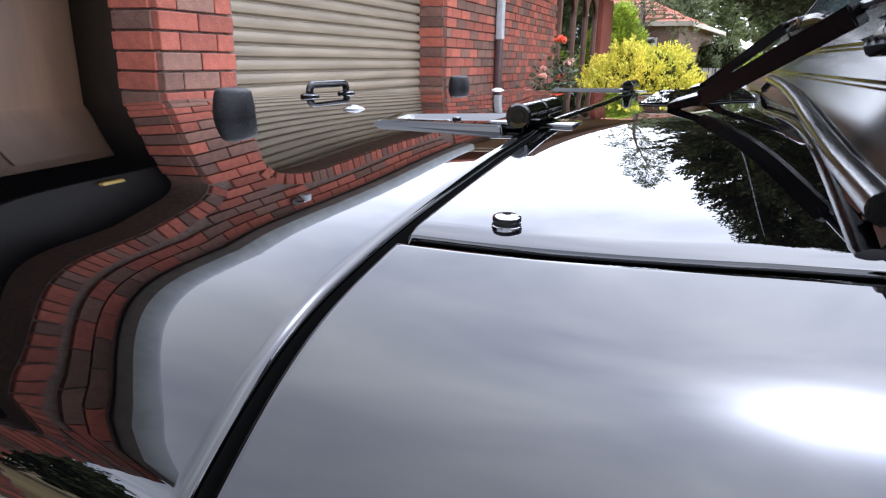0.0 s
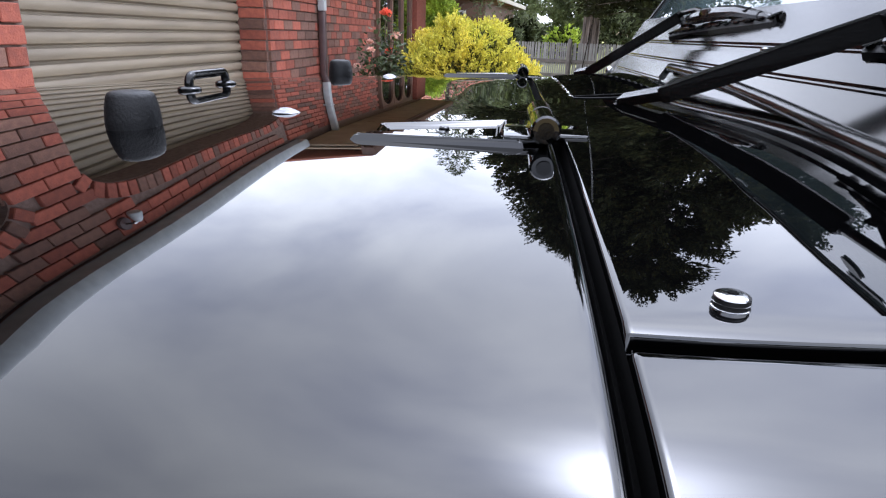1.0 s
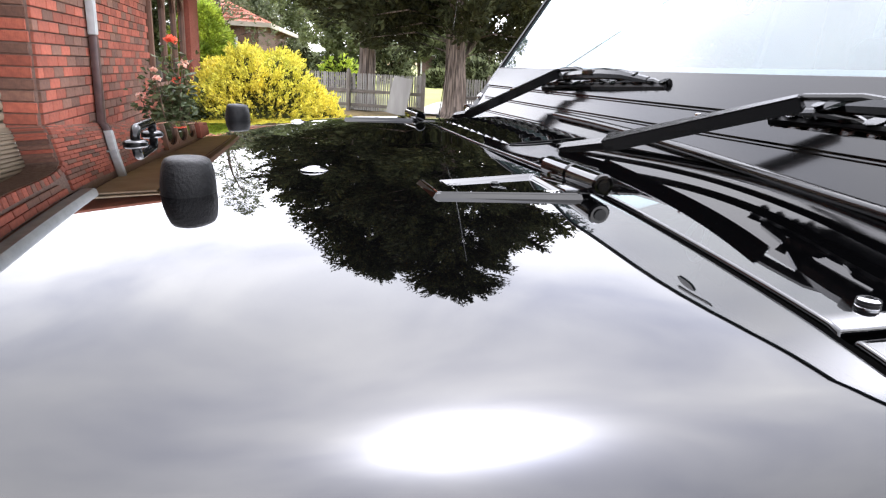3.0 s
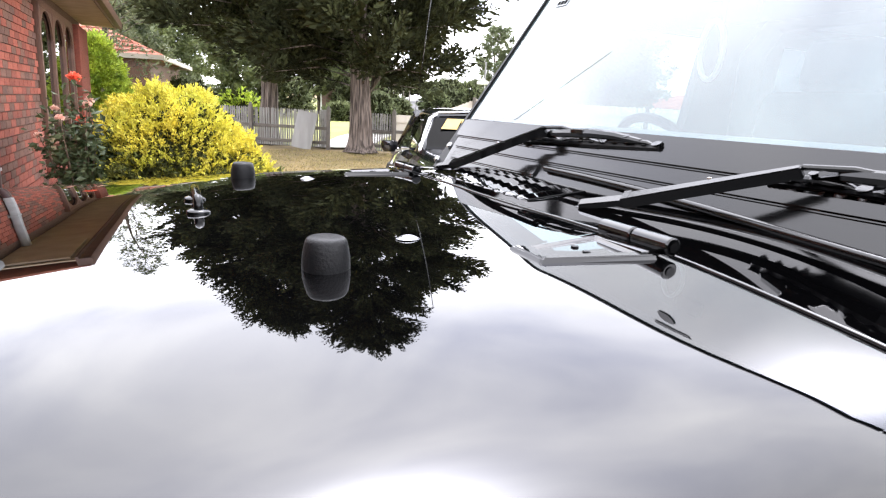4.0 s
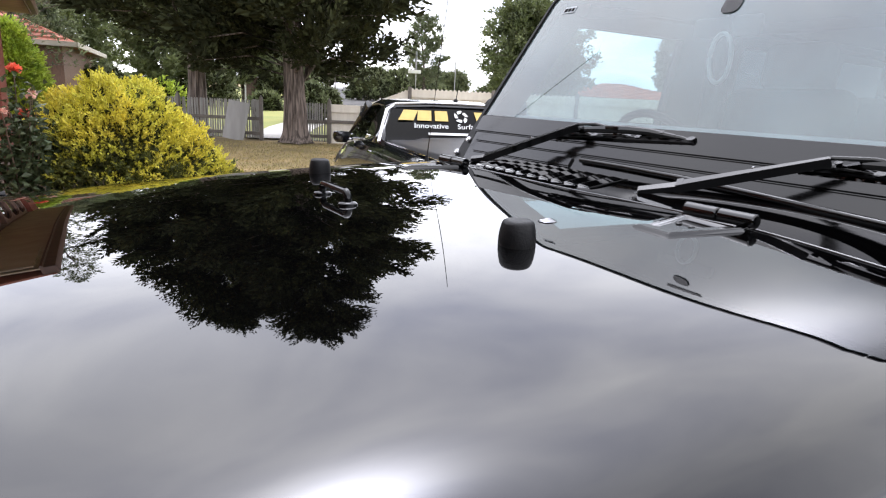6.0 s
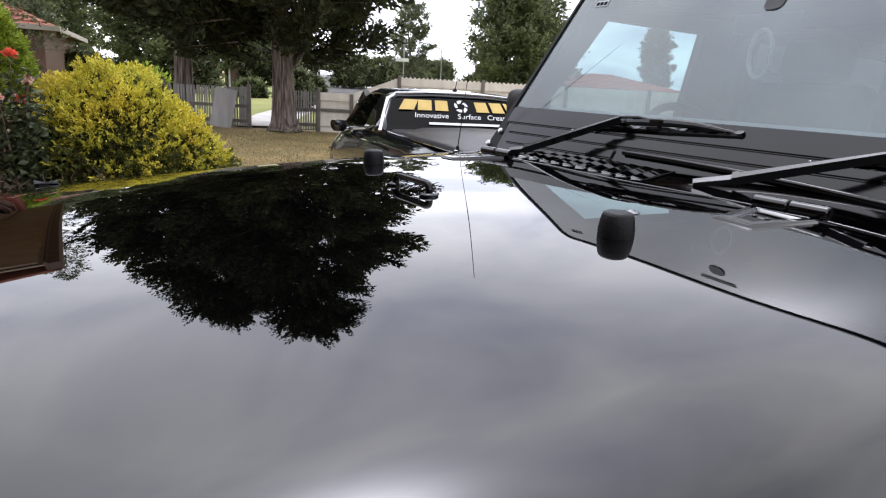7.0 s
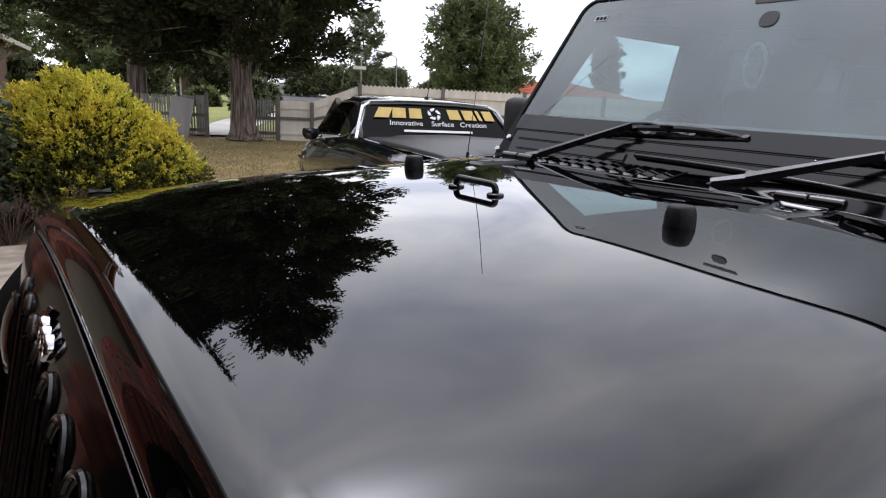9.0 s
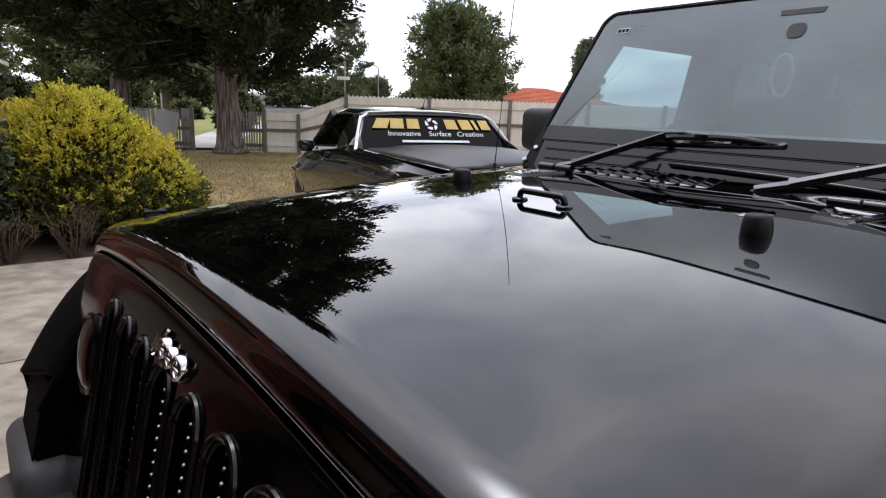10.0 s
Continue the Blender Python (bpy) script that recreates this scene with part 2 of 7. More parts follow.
M_TILE_O = material("orange_roof_tile", (0.55, 0.16, 0.085), rough=0.8, color2=(0.42, 0.115, 0.06), scale=2.0, detail=6, bump=0.3, island=0.18)
M_PATH = material("pale_path_concrete", (0.62, 0.60, 0.55), rough=0.9, color2=(0.50, 0.48, 0.44), scale=1.5, detail=8, bump=0.2)
M_VERGE = material("verge_grass", (0.30, 0.29, 0.085), rough=0.95, color2=(0.20, 0.23, 0.06), scale=0.35, detail=9, bump=0.8, bump_scale=20)
M_CONC = material("driveway_concrete", (0.50, 0.435, 0.345), rough=0.9, color2=(0.29, 0.245, 0.19), scale=5.5, detail=12, bump=0.5, bump_scale=60)
M_LAWN = material("dry_lawn", (0.31, 0.225, 0.10), rough=0.95, color2=(0.17, 0.13, 0.058), scale=0.9, detail=9, bump=0.9, bump_scale=28)
M_GRASS = material("dry_grass_blades", (0.38, 0.29, 0.13), rough=0.9, color2=(0.24, 0.22, 0.09), scale=0.8, island=0.4, subsurf=0.3)
M_SOIL = material("garden_bed_mulch", (0.06, 0.04, 0.028), rough=0.95, color2=(0.11, 0.075, 0.05), scale=14, detail=8, bump=0.9, bump_scale=40)
M_ROAD = material("street_asphalt", (0.10, 0.098, 0.095), rough=0.95, spec=0.05, color2=(0.14, 0.137, 0.132), scale=1.2, detail=8, bump=0.3)
M_FENCE_G = material("weathered_grey_picket", (0.31, 0.30, 0.28), rough=0.85, color2=(0.22, 0.21, 0.195), scale=6, stretch=(3, 3, 0.5), rnd=0.15, bump=0.2)
M_FENCE_C = material("cream_fence_paint", (0.76, 0.71, 0.61), rough=0.7, color2=(0.66, 0.61, 0.52), scale=3, stretch=(2, 2, 0.4), rnd=0.07, bump=0.1)
M_FENCE_R = material("brown_fence_rail", (0.17, 0.15, 0.13), rough=0.8, color2=(0.12, 0.105, 0.09), scale=6)
M_BOARD = material("grey_sheet_board", (0.36, 0.35, 0.33), rough=0.7, color2=(0.30, 0.29, 0.275), scale=2, stretch=(3, 3, 0.4))
M_BARK = material("cypress_bark", (0.05, 0.038, 0.031), rough=0.95, color2=(0.20, 0.16, 0.135), scale=6, detail=8, stretch=(3, 3, 0.28), bump=1.0, bump_scale=16, lo=0.40, hi=0.60)
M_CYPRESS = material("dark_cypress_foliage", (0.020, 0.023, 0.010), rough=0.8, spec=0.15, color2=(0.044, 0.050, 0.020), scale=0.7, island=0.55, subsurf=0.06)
M_GOLD = material("golden_conifer_foliage", (0.76, 0.65, 0.085), rough=0.6, color2=(0.50, 0.49, 0.055), scale=3.0, island=0.28, subsurf=0.15)
# inner leaves coloured dark for the shade inside the shrub
M_GOLD_IN = material("shaded_inner_leaves", (0.05, 0.055, 0.012), rough=0.8, island=0.4, subsurf=0.2)
# dark green with the shade of the lower flanks in its colour
M_GOLD_SHADE = material("green_shaded_shoots", (0.17, 0.175, 0.025), rough=0.7, color2=(0.05, 0.065, 0.013), scale=14, island=0.5)
M_LIME = material("lime_green_foliage", (0.46, 0.55, 0.06), rough=0.6, color2=(0.20, 0.30, 0.035), scale=3, island=0.35, subsurf=0.3)
M_LEAF = material("green_tree_leaf", (0.10, 0.125, 0.05), rough=0.6, color2=(0.17, 0.195, 0.085), scale=0.8, island=0.4, subsurf=0.3)
M_LEAF2 = material("olive_tree_leaf", (0.10, 0.125, 0.06), rough=0.6, color2=(0.16, 0.18, 0.09), scale=0.5, island=0.4, subsurf=0.3)
M_ROSELEAF = material("rose_leaf", (0.040, 0.065, 0.024), rough=0.5, color2=(0.085, 0.105, 0.045), scale=10, island=0.4, subsurf=0.25)
M_ROSE = material("coral_rose_petal", (0.85, 0.13, 0.07), rough=0.5, color2=(0.9, 0.24, 0.14), scale=20, island=0.15, subsurf=0.25)
M_ROSEPALE = material("faded_pink_rose_petal", (0.85, 0.45, 0.36), rough=0.5, color2=(0.9, 0.66, 0.55), scale=20, island=0.15, subsurf=0.25)
M_STEM = material("brown_twig", (0.10, 0.065, 0.045), rough=0.9, color2=(0.15, 0.105, 0.075), scale=20)
M_GOLDTEXT = material("gold_vinyl", (0.62, 0.44, 0.12), rough=0.4, color2=(0.55, 0.38, 0.10), scale=10)
M_WHITETEXT = material("white_vinyl", (0.8, 0.8, 0.8), rough=0.45, color2=(0.74, 0.74, 0.74), scale=10)
M_PALEWALL = material("pale_render_wall", (0.5, 0.46, 0.4), rough=0.9, color2=(0.42, 0.38, 0.33), scale=1.5)
M_LID = material("tub_cover_black", (0.014, 0.014, 0.015), rough=0.4, spec=0.2, color2=(0.022, 0.022, 0.023), scale=30, bump=0.05, bump_scale=200)
M_POLE = material("grey_steel_pole", (0.55, 0.55, 0.55), rough=0.5, metal=0.4, color2=(0.3, 0.3, 0.3), scale=5)
M_WHITE = material("white_paint", (0.75, 0.75, 0.74), rough=0.5, color2=(0.68, 0.68, 0.67), scale=6)
M_TYRE = material("tyre_rubber", (0.02, 0.02, 0.02), rough=0.8, color2=(0.03, 0.03, 0.03), scale=30, bump=0.3)

# ---- mesh helpers ----
IDENT = Matrix.Identity(4)


GROUPS = {"cypress_tree": "cypress trees on the lawn", "street_tree": "street trees", "gum_tree": "gum trees across the street", "garden_shrub": "shrubs across the street",
          "dry_twiggy_plant": "dry plants in the garden bed", "bungalow": "neighbouring bungalows", "boundary_hedge": "hedge behind the boundary fence", "golden_conifer": "golden conifers in the garden bed"}


def thing(name, at=(0, 0, 0), label="", category="", group="", kind=""):
    group = group or GROUPS.get(name, "")
    e = new(name)
    e.empty_display_size = 0.1
    e.matrix_basis = Matrix.Translation(at)
    e["root"] = 1
    return tagged(e, label, category, group, kind)


def obj(name, bm, mat, smooth=True):
    me = bpy.data.meshes.new(name)
    bm.normal_update()
    bm.to_mesh(me)
    bm.free()
    for m in mat if isinstance(mat, (list, tuple)) else [mat]:
        me.materials.append(m)
    if smooth:
        me.polygons.foreach_set("use_smooth", [True] * len(me.polygons))
        me.set_sharp_from_angle(angle=radians(38))
    return new(name, me)


def part(name, bm, mat, parent, label="", smooth=True):
    ob = obj(name, bm, mat, smooth)
    ob.parent = parent
    if parent.get("root"):
        ob.matrix_parent_inverse = parent.matrix_basis.inverted()
    return tagged(ob, label)


def part_np(name, verts, faces, mat, parent, label="", kind=""):
    me = bpy.data.meshes.new(name)
    me.from_pydata(verts, [], faces)
    me.materials.append(mat)
    ob = new(name, me)
    if parent:
        ob.parent = parent
        if parent.get("root"):
            ob.matrix_parent_inverse = parent.matrix_basis.inverted()
    return tagged(ob, label, kind=kind)


def box(bm, c, s, m=None, bevel=0.0, seg=2):
    r = bmesh.ops.create_cube(bm, size=1)
    vs = r["verts"]
    bmesh.ops.scale(bm, vec=s, verts=vs)
    if bevel:
        es = list({e for v in vs for e in v.link_edges})
        rb = bmesh.ops.bevel(bm, geom=es, offset=bevel, segments=seg, affect="EDGES", profile=0.5)
        vs = list({v for f in rb["faces"] for v in f.verts} | {v for v in vs if v.is_valid})
    if m is not None:
        bmesh.ops.transform(bm, matrix=m, verts=vs)
    bmesh.ops.translate(bm, vec=c, verts=vs)
    return vs


def frame_axis(d):
    d = Vector(d).normalized()
    up = Vector((0, 0, 1)) if abs(d.z) < 0.95 else Vector((1, 0, 0))
    a = d.cross(up).normalized()
    return a, a.cross(d).normalized()


def tube(bm, pts, rad, seg=10, caps=True):
    """A round bar through pts; rad is one radius or one for each point."""
    pts = [Vector(p) for p in pts]
    rs = rad if isinstance(rad, (list, tuple)) else [rad] * len(pts)
    rings = []
    a = None
    for i, p in enumerate(pts):
        d = (pts[min(i + 1, len(pts) - 1)] - pts[max(i - 1, 0)]).normalized()
        if a is None:
            a, b = frame_axis(d)
        else:
            a = (a - d * a.dot(d)).normalized()
            b = d.cross(a)
        rings.append([bm.verts.new(p + (a * math.cos(2 * math.pi * k / seg) + b * math.sin(2 * math.pi * k / seg)) * rs[i]) for k in range(seg)])
    for r0, r1 in zip(rings, rings[1:]):
        for k in range(seg):
            bm.faces.new((r0[k], r0[(k + 1) % seg], r1[(k + 1) % seg], r1[k]))
    if caps:
        bm.faces.new(rings[0][::-1])
        bm.faces.new(rings[-1])
    return rings


def lathe(bm, prof, at=(0, 0, 0), seg=32, m=None):
    """Turns a profile of (radius, height) about the z axis."""
    rings = []
    m = m or IDENT
    at = Vector(at)
    for r, z in prof:
        rings.append([bm.verts.new(at + m @ Vector((r * math.cos(2 * math.pi * k / seg), r * math.sin(2 * math.pi * k / seg), z))) for k in range(seg)])
    for r0, r1 in zip(rings, rings[1:]):
        for k in range(seg):
            bm.faces.new((r0[k], r0[(k + 1) % seg], r1[(k + 1) % seg], r1[k]))
    bm.faces.new(rings[0][::-1])
    bm.faces.new(rings[-1])


def sheet(bm, rows):
    """A skin over rows of points."""
    vr = [[bm.verts.new(p) for p in r] for r in rows]
    for r0, r1 in zip(vr, vr[1:]):
        for k in range(len(r0) - 1):
            bm.faces.new((r0[k], r0[k + 1], r1[k + 1], r1[k]))
    return vr


def prism(bm, poly, depth):
    """poly: outline points; depth: vector of extrusion."""
    d = Vector(depth)
    a = [bm.verts.new(Vector(p)) for p in poly]
    b = [bm.verts.new(Vector(p) + d) for p in poly]
    bm.faces.new(a[::-1])
    bm.faces.new(b)
    n = len(a)
    for i in range(n):
        bm.faces.new((a[i], a[(i + 1) % n], b[(i + 1) % n], b[i]))
    bmesh.ops.recalc_face_normals(bm, faces=bm.faces[:])


def solidify(ob, t, offset=-1):
    md = ob.modifiers.new("thick", "SOLIDIFY")
    md.thickness = t
    md.offset = offset
    return ob

# ---- ground ----
G = -0.12                                    # level of the driveway and the lawn


def ground_z(x, y):
    d = math.hypot(x, y)
    return G + 0.022 * max(0.0, min(d, 200.0) - 21.0)


def build_ground():
    bm = bmesh.new()
    radii = [0, 2, 4, 6, 9, 12, 15, 18, 21, 24, 28, 33, 40, 50, 65, 90, 130, 160, 200, 320]
    rows = []
    for r in radii:
        rows.append([(r * math.cos(a * math.pi / 36), r * math.sin(a * math.pi / 36), ground_z(r, 0)) for a in range(73)])
    sheet(bm, rows)
    bmesh.ops.remove_doubles(bm, verts=bm.verts[:], dist=1e-4)
    ob = obj("ground", bm, M_LAWN)
    tagged(ob, "dry brown and yellow lawn reaching the street", "ground", kind="structure")


build_ground()

# driveway slabs with open joints
drive = thing("driveway", (0, 0, G), "pale grey concrete driveway in front of the garage", "driveway", kind="structure")
for ix in range(4):
    for iy in range(5):
        bm = bmesh.new()
        x0, y0 = -2.35 + ix * 2.2, -6.2 + iy * 2.26
        box(bm, (x0 + 1.095, y0 + 1.125, G + 0.012), (2.185, 2.245, 0.06), bevel=0.006)
        part("slab", bm, M_CONC, drive)
bm = bmesh.new()
sheet(bm, [[(-2.05, 5.08, G + 0.015), (1.1, 5.08, G + 0.015)], [(-2.05, 9.5, G + 0.03), (0.9, 8.6, G + 0.02)], [(-2.05, 14.5, G + 0.015), (-0.4, 14.0, G + 0.015)]])
tagged(obj("garden_bed", bm, M_SOIL), "dark mulched garden bed along the brick wall", "garden bed", kind="structure")
d0 = Vector((0.853, -0.522, 0))
n0 = Vector((0.522, 0.853, 0))
bm = bmesh.new()
sheet(bm, [[(lambda p: (p.x, p.y, ground_z(p.x, p.y) + 0.03))(Vector((5.6, 16.5, 0)) + d0 * si + n0 * ni) for si in range(-30, 41, 2)] for ni in (0.6, 2, 4, 6, 9, 12, 15, 18, 22, 26, 30, 36, 42, 50, 60, 72, 86, 100)])
tagged(obj("verge", bm, M_VERGE), "yellow-green mown grass verge beyond the fence", "grass verge", kind="structure")


def strip(name, line, width, lift, mat, label, category):
    """A flat strip along a centre line laid on the ground."""
    bm = bmesh.new()
    fine = []
    for p, q in zip(line, line[1:]):
        fine += [Vector(p).lerp(Vector(q), k / 8) for k in range(8)]
    fine.append(Vector(line[-1]))
    rows = []
    for i, p in enumerate(fine):
        t = (fine[min(i + 1, len(fine) - 1)] - fine[max(i - 1, 0)]).normalized()
        c = Vector((t.y, -t.x)) * width / 2
        rows.append([(p.x + c.x * f, p.y + c.y * f, ground_z(p.x + c.x * f, p.y + c.y * f) + lift) for f in (-1, -0.5, 0, 0.5, 1)])
    sheet(bm, rows)
    return tagged(obj(name, bm, mat), label, category, kind="structure")


strip("road", [(60, 16), (36, 24), (24, 33), (20.5, 44), (24, 62), (33, 88), (44, 116), (58, 152), (76, 198)], 8.0, 0.07, M_ROAD, "pale grey suburban street winding away uphill", "road")
strip("pavement", [(4.35, 17.7), (4.9, 19.3), (6.3, 22.6), (9.0, 27.6), (12.8, 33.0), (16.0, 37.0)], 1.7, 0.06, M_PATH, "pale concrete path through the gate", "path")
strip("kerb", [(40, 28), (29.5, 34.5), (25.2, 44.5), (28.6, 61), (37.4, 86), (48.4, 114), (62, 150)], 1.3, 0.10, M_PATH, "pale concrete footpath along the street", "footpath")

# ---- house ----
WX = -2.06                                   # brick face of the house
BL, BH, JT = 0.23, 0.076, 0.010              # brick length, height, joint
EAVE = 2.40
SPRING_Z = 1.818
SOF = 2.55                                   # soffit over the living rooms


def brick_mesh(name, length, depth=0.05, mat=None):
    bm = bmesh.new()
    box(bm, (0, 0, 0), (depth, length, BH), bevel=0.004, seg=1)
    me = bpy.data.meshes.new(name)
    bm.to_mesh(me)
    bm.free()
    me.materials.append(mat)
    return me


house = thing("brick_house", (WX, 6, G), "red and brown brick house with an attached garage", "house", kind="structure")
bm = bmesh.new()
box(bm, (WX - 0.135, 9.2, (EAVE + G) / 2), (0.25, 9.6, EAVE - G))
part("wall", bm, M_MORTAR, house, smooth=False)
bm = bmesh.new()
box(bm, (WX - 0.135, 1.36, (SPRING_Z + G) / 2), (0.25, 0.48, SPRING_Z - G))
part("pier", bm, M_MORTAR, house, smooth=False)
bm = bmesh.new()
OPENINGS = ((-1.70, 1.11), (1.61, 4.40))
SPRING, RISE = 1.82, 0.22                    # arched heads of the garage openings


def arch_z(y):
    """Height of the arched opening head at y; 0 where the wall is solid."""
    for y0, y1 in OPENINGS:
        if y0 < y < y1:
            u = abs(2 * y - y0 - y1) / (y1 - y0)
            return SPRING + RISE * (1 - u ** 5) ** 0.5
    return 0.0


for y0, y1 in OPENINGS:
    head = [(WX - 0.26, y, arch_z(y) or SPRING) for y in [y0 + (y1 - y0) * (0.5 - 0.5 * math.cos(k * math.pi / 36)) for k in range(37)]]
    prism(bm, head + [(WX - 0.26, y1, EAVE), (WX - 0.26, y0, EAVE)], (0.25, 0, 0))
part("lintel_wall", bm, M_MORTAR, house, smooth=False)
bm = bmesh.new()
for ya, yb in ((-1.98, -1.70), (1.11, 1.61)):
    box(bm, (WX - 0.135, (ya + yb) / 2, (SPRING + EAVE) / 2), (0.25, yb - ya, EAVE - SPRING))
part("pier_head", bm, M_MORTAR, house, smooth=False)
bm = bmesh.new()
box(bm, (WX - 0.135, -1.84, (SPRING_Z + G) / 2), (0.25, 0.26, SPRING_Z - G))
part("pier", bm, M_MORTAR, house, smooth=False)
bm = bmesh.new()
box(bm, (WX - 2.9, -1.85, (EAVE + G) / 2), (5.2, 0.22, EAVE - G))
part("wall", bm, M_BRICK_R, house, smooth=False)
bm = bmesh.new()
box(bm, (WX - 0.20, 13.98, (EAVE + G) / 2), (0.36, 0.03, EAVE - G))
part("wall", bm, M_BRICK_R, house, smooth=False)
# garage inside; near-black boards stand in for its shade
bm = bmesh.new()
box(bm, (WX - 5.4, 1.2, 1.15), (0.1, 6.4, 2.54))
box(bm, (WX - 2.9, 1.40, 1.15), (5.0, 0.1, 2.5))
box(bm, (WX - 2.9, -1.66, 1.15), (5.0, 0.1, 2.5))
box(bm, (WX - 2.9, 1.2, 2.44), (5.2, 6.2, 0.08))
part("garage_lining", bm, M_LINING, house, "garage lining boards, darkened for the unlit bay", smooth=False)

ROLL_X = WX - 0.27
door = thing("roller_door", (ROLL_X, 3.0, G), "closed beige corrugated steel roller garage door", "garage door", kind="structure")
n_sl = 28
for i in range(n_sl):
    bm = bmesh.new()
    z0 = G + 0.02 + i * 0.078
    prof = [(-0.012, 0.0), (0.014, 0.010), (0.021, 0.028), (0.021, 0.046), (0.012, 0.062), (-0.012, 0.069), (-0.012, 0.078)]
    sheet(bm, [[(ROLL_X + px, 1.52, z0 + pz) for px, pz in prof], [(ROLL_X + px, 4.45, z0 + pz) for px, pz in prof]])
    bmesh.ops.recalc_face_normals(bm, faces=bm.faces[:])
    part("slat", bm, M_ROLLER, door)
bm = bmesh.new()
box(bm, (ROLL_X - 0.03, 3.0, 1.0), (0.02, 2.95, 2.3))
part("backing", bm, M_VOID, door, smooth=False)

shut = thing("raised_shutter", (WX - 0.2, -0.9, 1.85), "dark half-raised shutter over the open garage bay", "garage door", kind="structure")
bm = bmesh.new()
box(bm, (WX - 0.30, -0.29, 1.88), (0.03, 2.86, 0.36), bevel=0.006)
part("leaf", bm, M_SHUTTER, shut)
bm = bmesh.new()
box(bm, (WX - 0.265, 0.78, 1.74), (0.035, 0.14, 0.03), bevel=0.008)
part("handle", bm, M_GOLDTEXT, shut, "brass coloured pull handle")

# gutter over the garage, eave with soffit over the house
bm = bmesh.new()
prof = [(0.0, 0.0), (0.10, 0.0), (0.115, 0.03), (0.118, 0.10), (0.105, 0.125), (0.0, 0.125)]
prism(bm, [(WX + 0.005 + px, -2.02, EAVE + 0.005 + pz) for px, pz in prof], (0, 6.62, 0))
part("gutter", bm, M_GALV, house, "pale grey metal gutter")
bm = bmesh.new()
box(bm, (WX - 0.135, 9.2, EAVE + 0.08), (0.25, 9.6, 0.16))
part("wall", bm, M_MORTAR, house, smooth=False)
bm = bmesh.new()
box(bm, (WX + 0.31, 9.45, SOF + 0.01), (0.62, 9.7, 0.02))
box(bm, (WX + 0.30, 5.25, SOF - 0.03), (0.56, 1.2, 0.03), bevel=0.005)
part("soffit", bm, M_SOFFIT, house, "tan soffit boards", smooth=False)
bm = bmesh.new()
prism(bm, [(WX + 0.62 + px, 4.6, SOF - 0.04 + pz) for px, pz in [(0, 0), (0.02, 0), (0.025, 0.03), (0.11, 0.03), (0.125, 0.06), (0.125, 0.16), (0.0, 0.16)]], (0, 9.7, 0))
part("fascia", bm, M_FASCIA, house, "brown fascia and gutter")
bm = bmesh.new()
prism(bm, [(WX + 0.72, 4.6, SOF + 0.10), (WX + 0.72, 4.6, SOF + 0.13), (WX - 5, 4.6, SOF + 0.75), (WX - 5, 4.6, SOF + 0.70)], (0, 9.7, 0))
prism(bm, [(WX - 0.01, -2.0, EAVE + 0.10), (WX - 0.01, -2.0, EAVE + 0.13), (WX - 5.4, -2.0, EAVE + 0.16), (WX - 5.4, -2.0, EAVE + 0.10)], (0, 6.6, 0))
part("roof", bm, M_TILE, house, "terracotta tiled roof", smooth=False)

# downpipe: pale upper length, brown lower length
pipe = thing("downpipe", (WX, 5.82, G), "round downpipe, pale grey above and brown below, on the brick wall", "downpipe", kind="structure")
PX = WX + 0.06
bm = bmesh.new()
box(bm, (PX, 5.82, (SOF + 1.37) / 2), (0.075, 0.10, SOF - 1.37), bevel=0.015)
part("upper_pipe", bm, M_GALV, pipe, "pale grey painted length")
bm = bmesh.new()
box(bm, (PX, 5.82, (1.37 + G) / 2), (0.07, 0.095, 1.37 - G), bevel=0.015)
part("lower_pipe", bm, M_BROWNPIPE, pipe, "brown painted length")
for zz in (0.5, 1.9):
    bm = bmesh.new()
    box(bm, (PX - 0.005, 5.82, zz), (0.085, 0.16, 0.03), bevel=0.004)
    part("bracket", bm, M_GALV, pipe)

# tall window with arched panes
win = thing("window_1", (WX, 10.4, 0.2), "tall brown timber window with arched panes and pale curtains", "window", kind="structure")
bm = bmesh.new()
for yy in (8.86, 9.96, 11.06, 12.1):
    box(bm, (WX + 0.02, yy, 1.28), (0.10, 0.09, 2.14), bevel=0.008)
box(bm, (WX + 0.02, 10.48, 0.24), (0.12, 3.32, 0.07), bevel=0.008)
box(bm, (WX + 0.02, 10.48, 2.34), (0.10, 3.32, 0.09), bevel=0.008)
box(bm, (WX + 0.02, 10.48, 0.80), (0.08, 3.32, 0.06), bevel=0.008)
part("window_frame", bm, M_DARKWOOD, win)
for yy in (9.41, 10.51, 11.58):
    bm = bmesh.new()
    w = 0.51
    arc = [(WX + 0.035, yy + (w - 0.03) * math.cos(a * math.pi / 12), 1.92 + 0.36 * math.sin(a * math.pi / 12)) for a in range(13)]
    poly = [(WX + 0.035, yy + w, 1.92)] + arc + [(WX + 0.035, yy - w, 1.92), (WX + 0.035, yy - w, 2.31), (WX + 0.035, yy + w, 2.31)]
    prism(bm, poly, (0.03, 0, 0))
    part("arch_head", bm, M_DARKWOOD, win, smooth=False)
    bm = bmesh.new()
    box(bm, (WX + 0.022, yy, 1.28), (0.006, 1.02, 2.06))
    part("pane", bm, M_GLASS_WIN, win, smooth=False)
    bm = bmesh.new()
    sheet(bm, [[(WX + 0.006 + 0.006 * math.sin(k * 1.9), yy - 0.5 + k * 0.02, z) for k in range(51)] for z in (0.27, 2.3)])
    part("curtain", bm, M_CURTAIN, win, "pale grey folded curtain")
bm = bmesh.new()
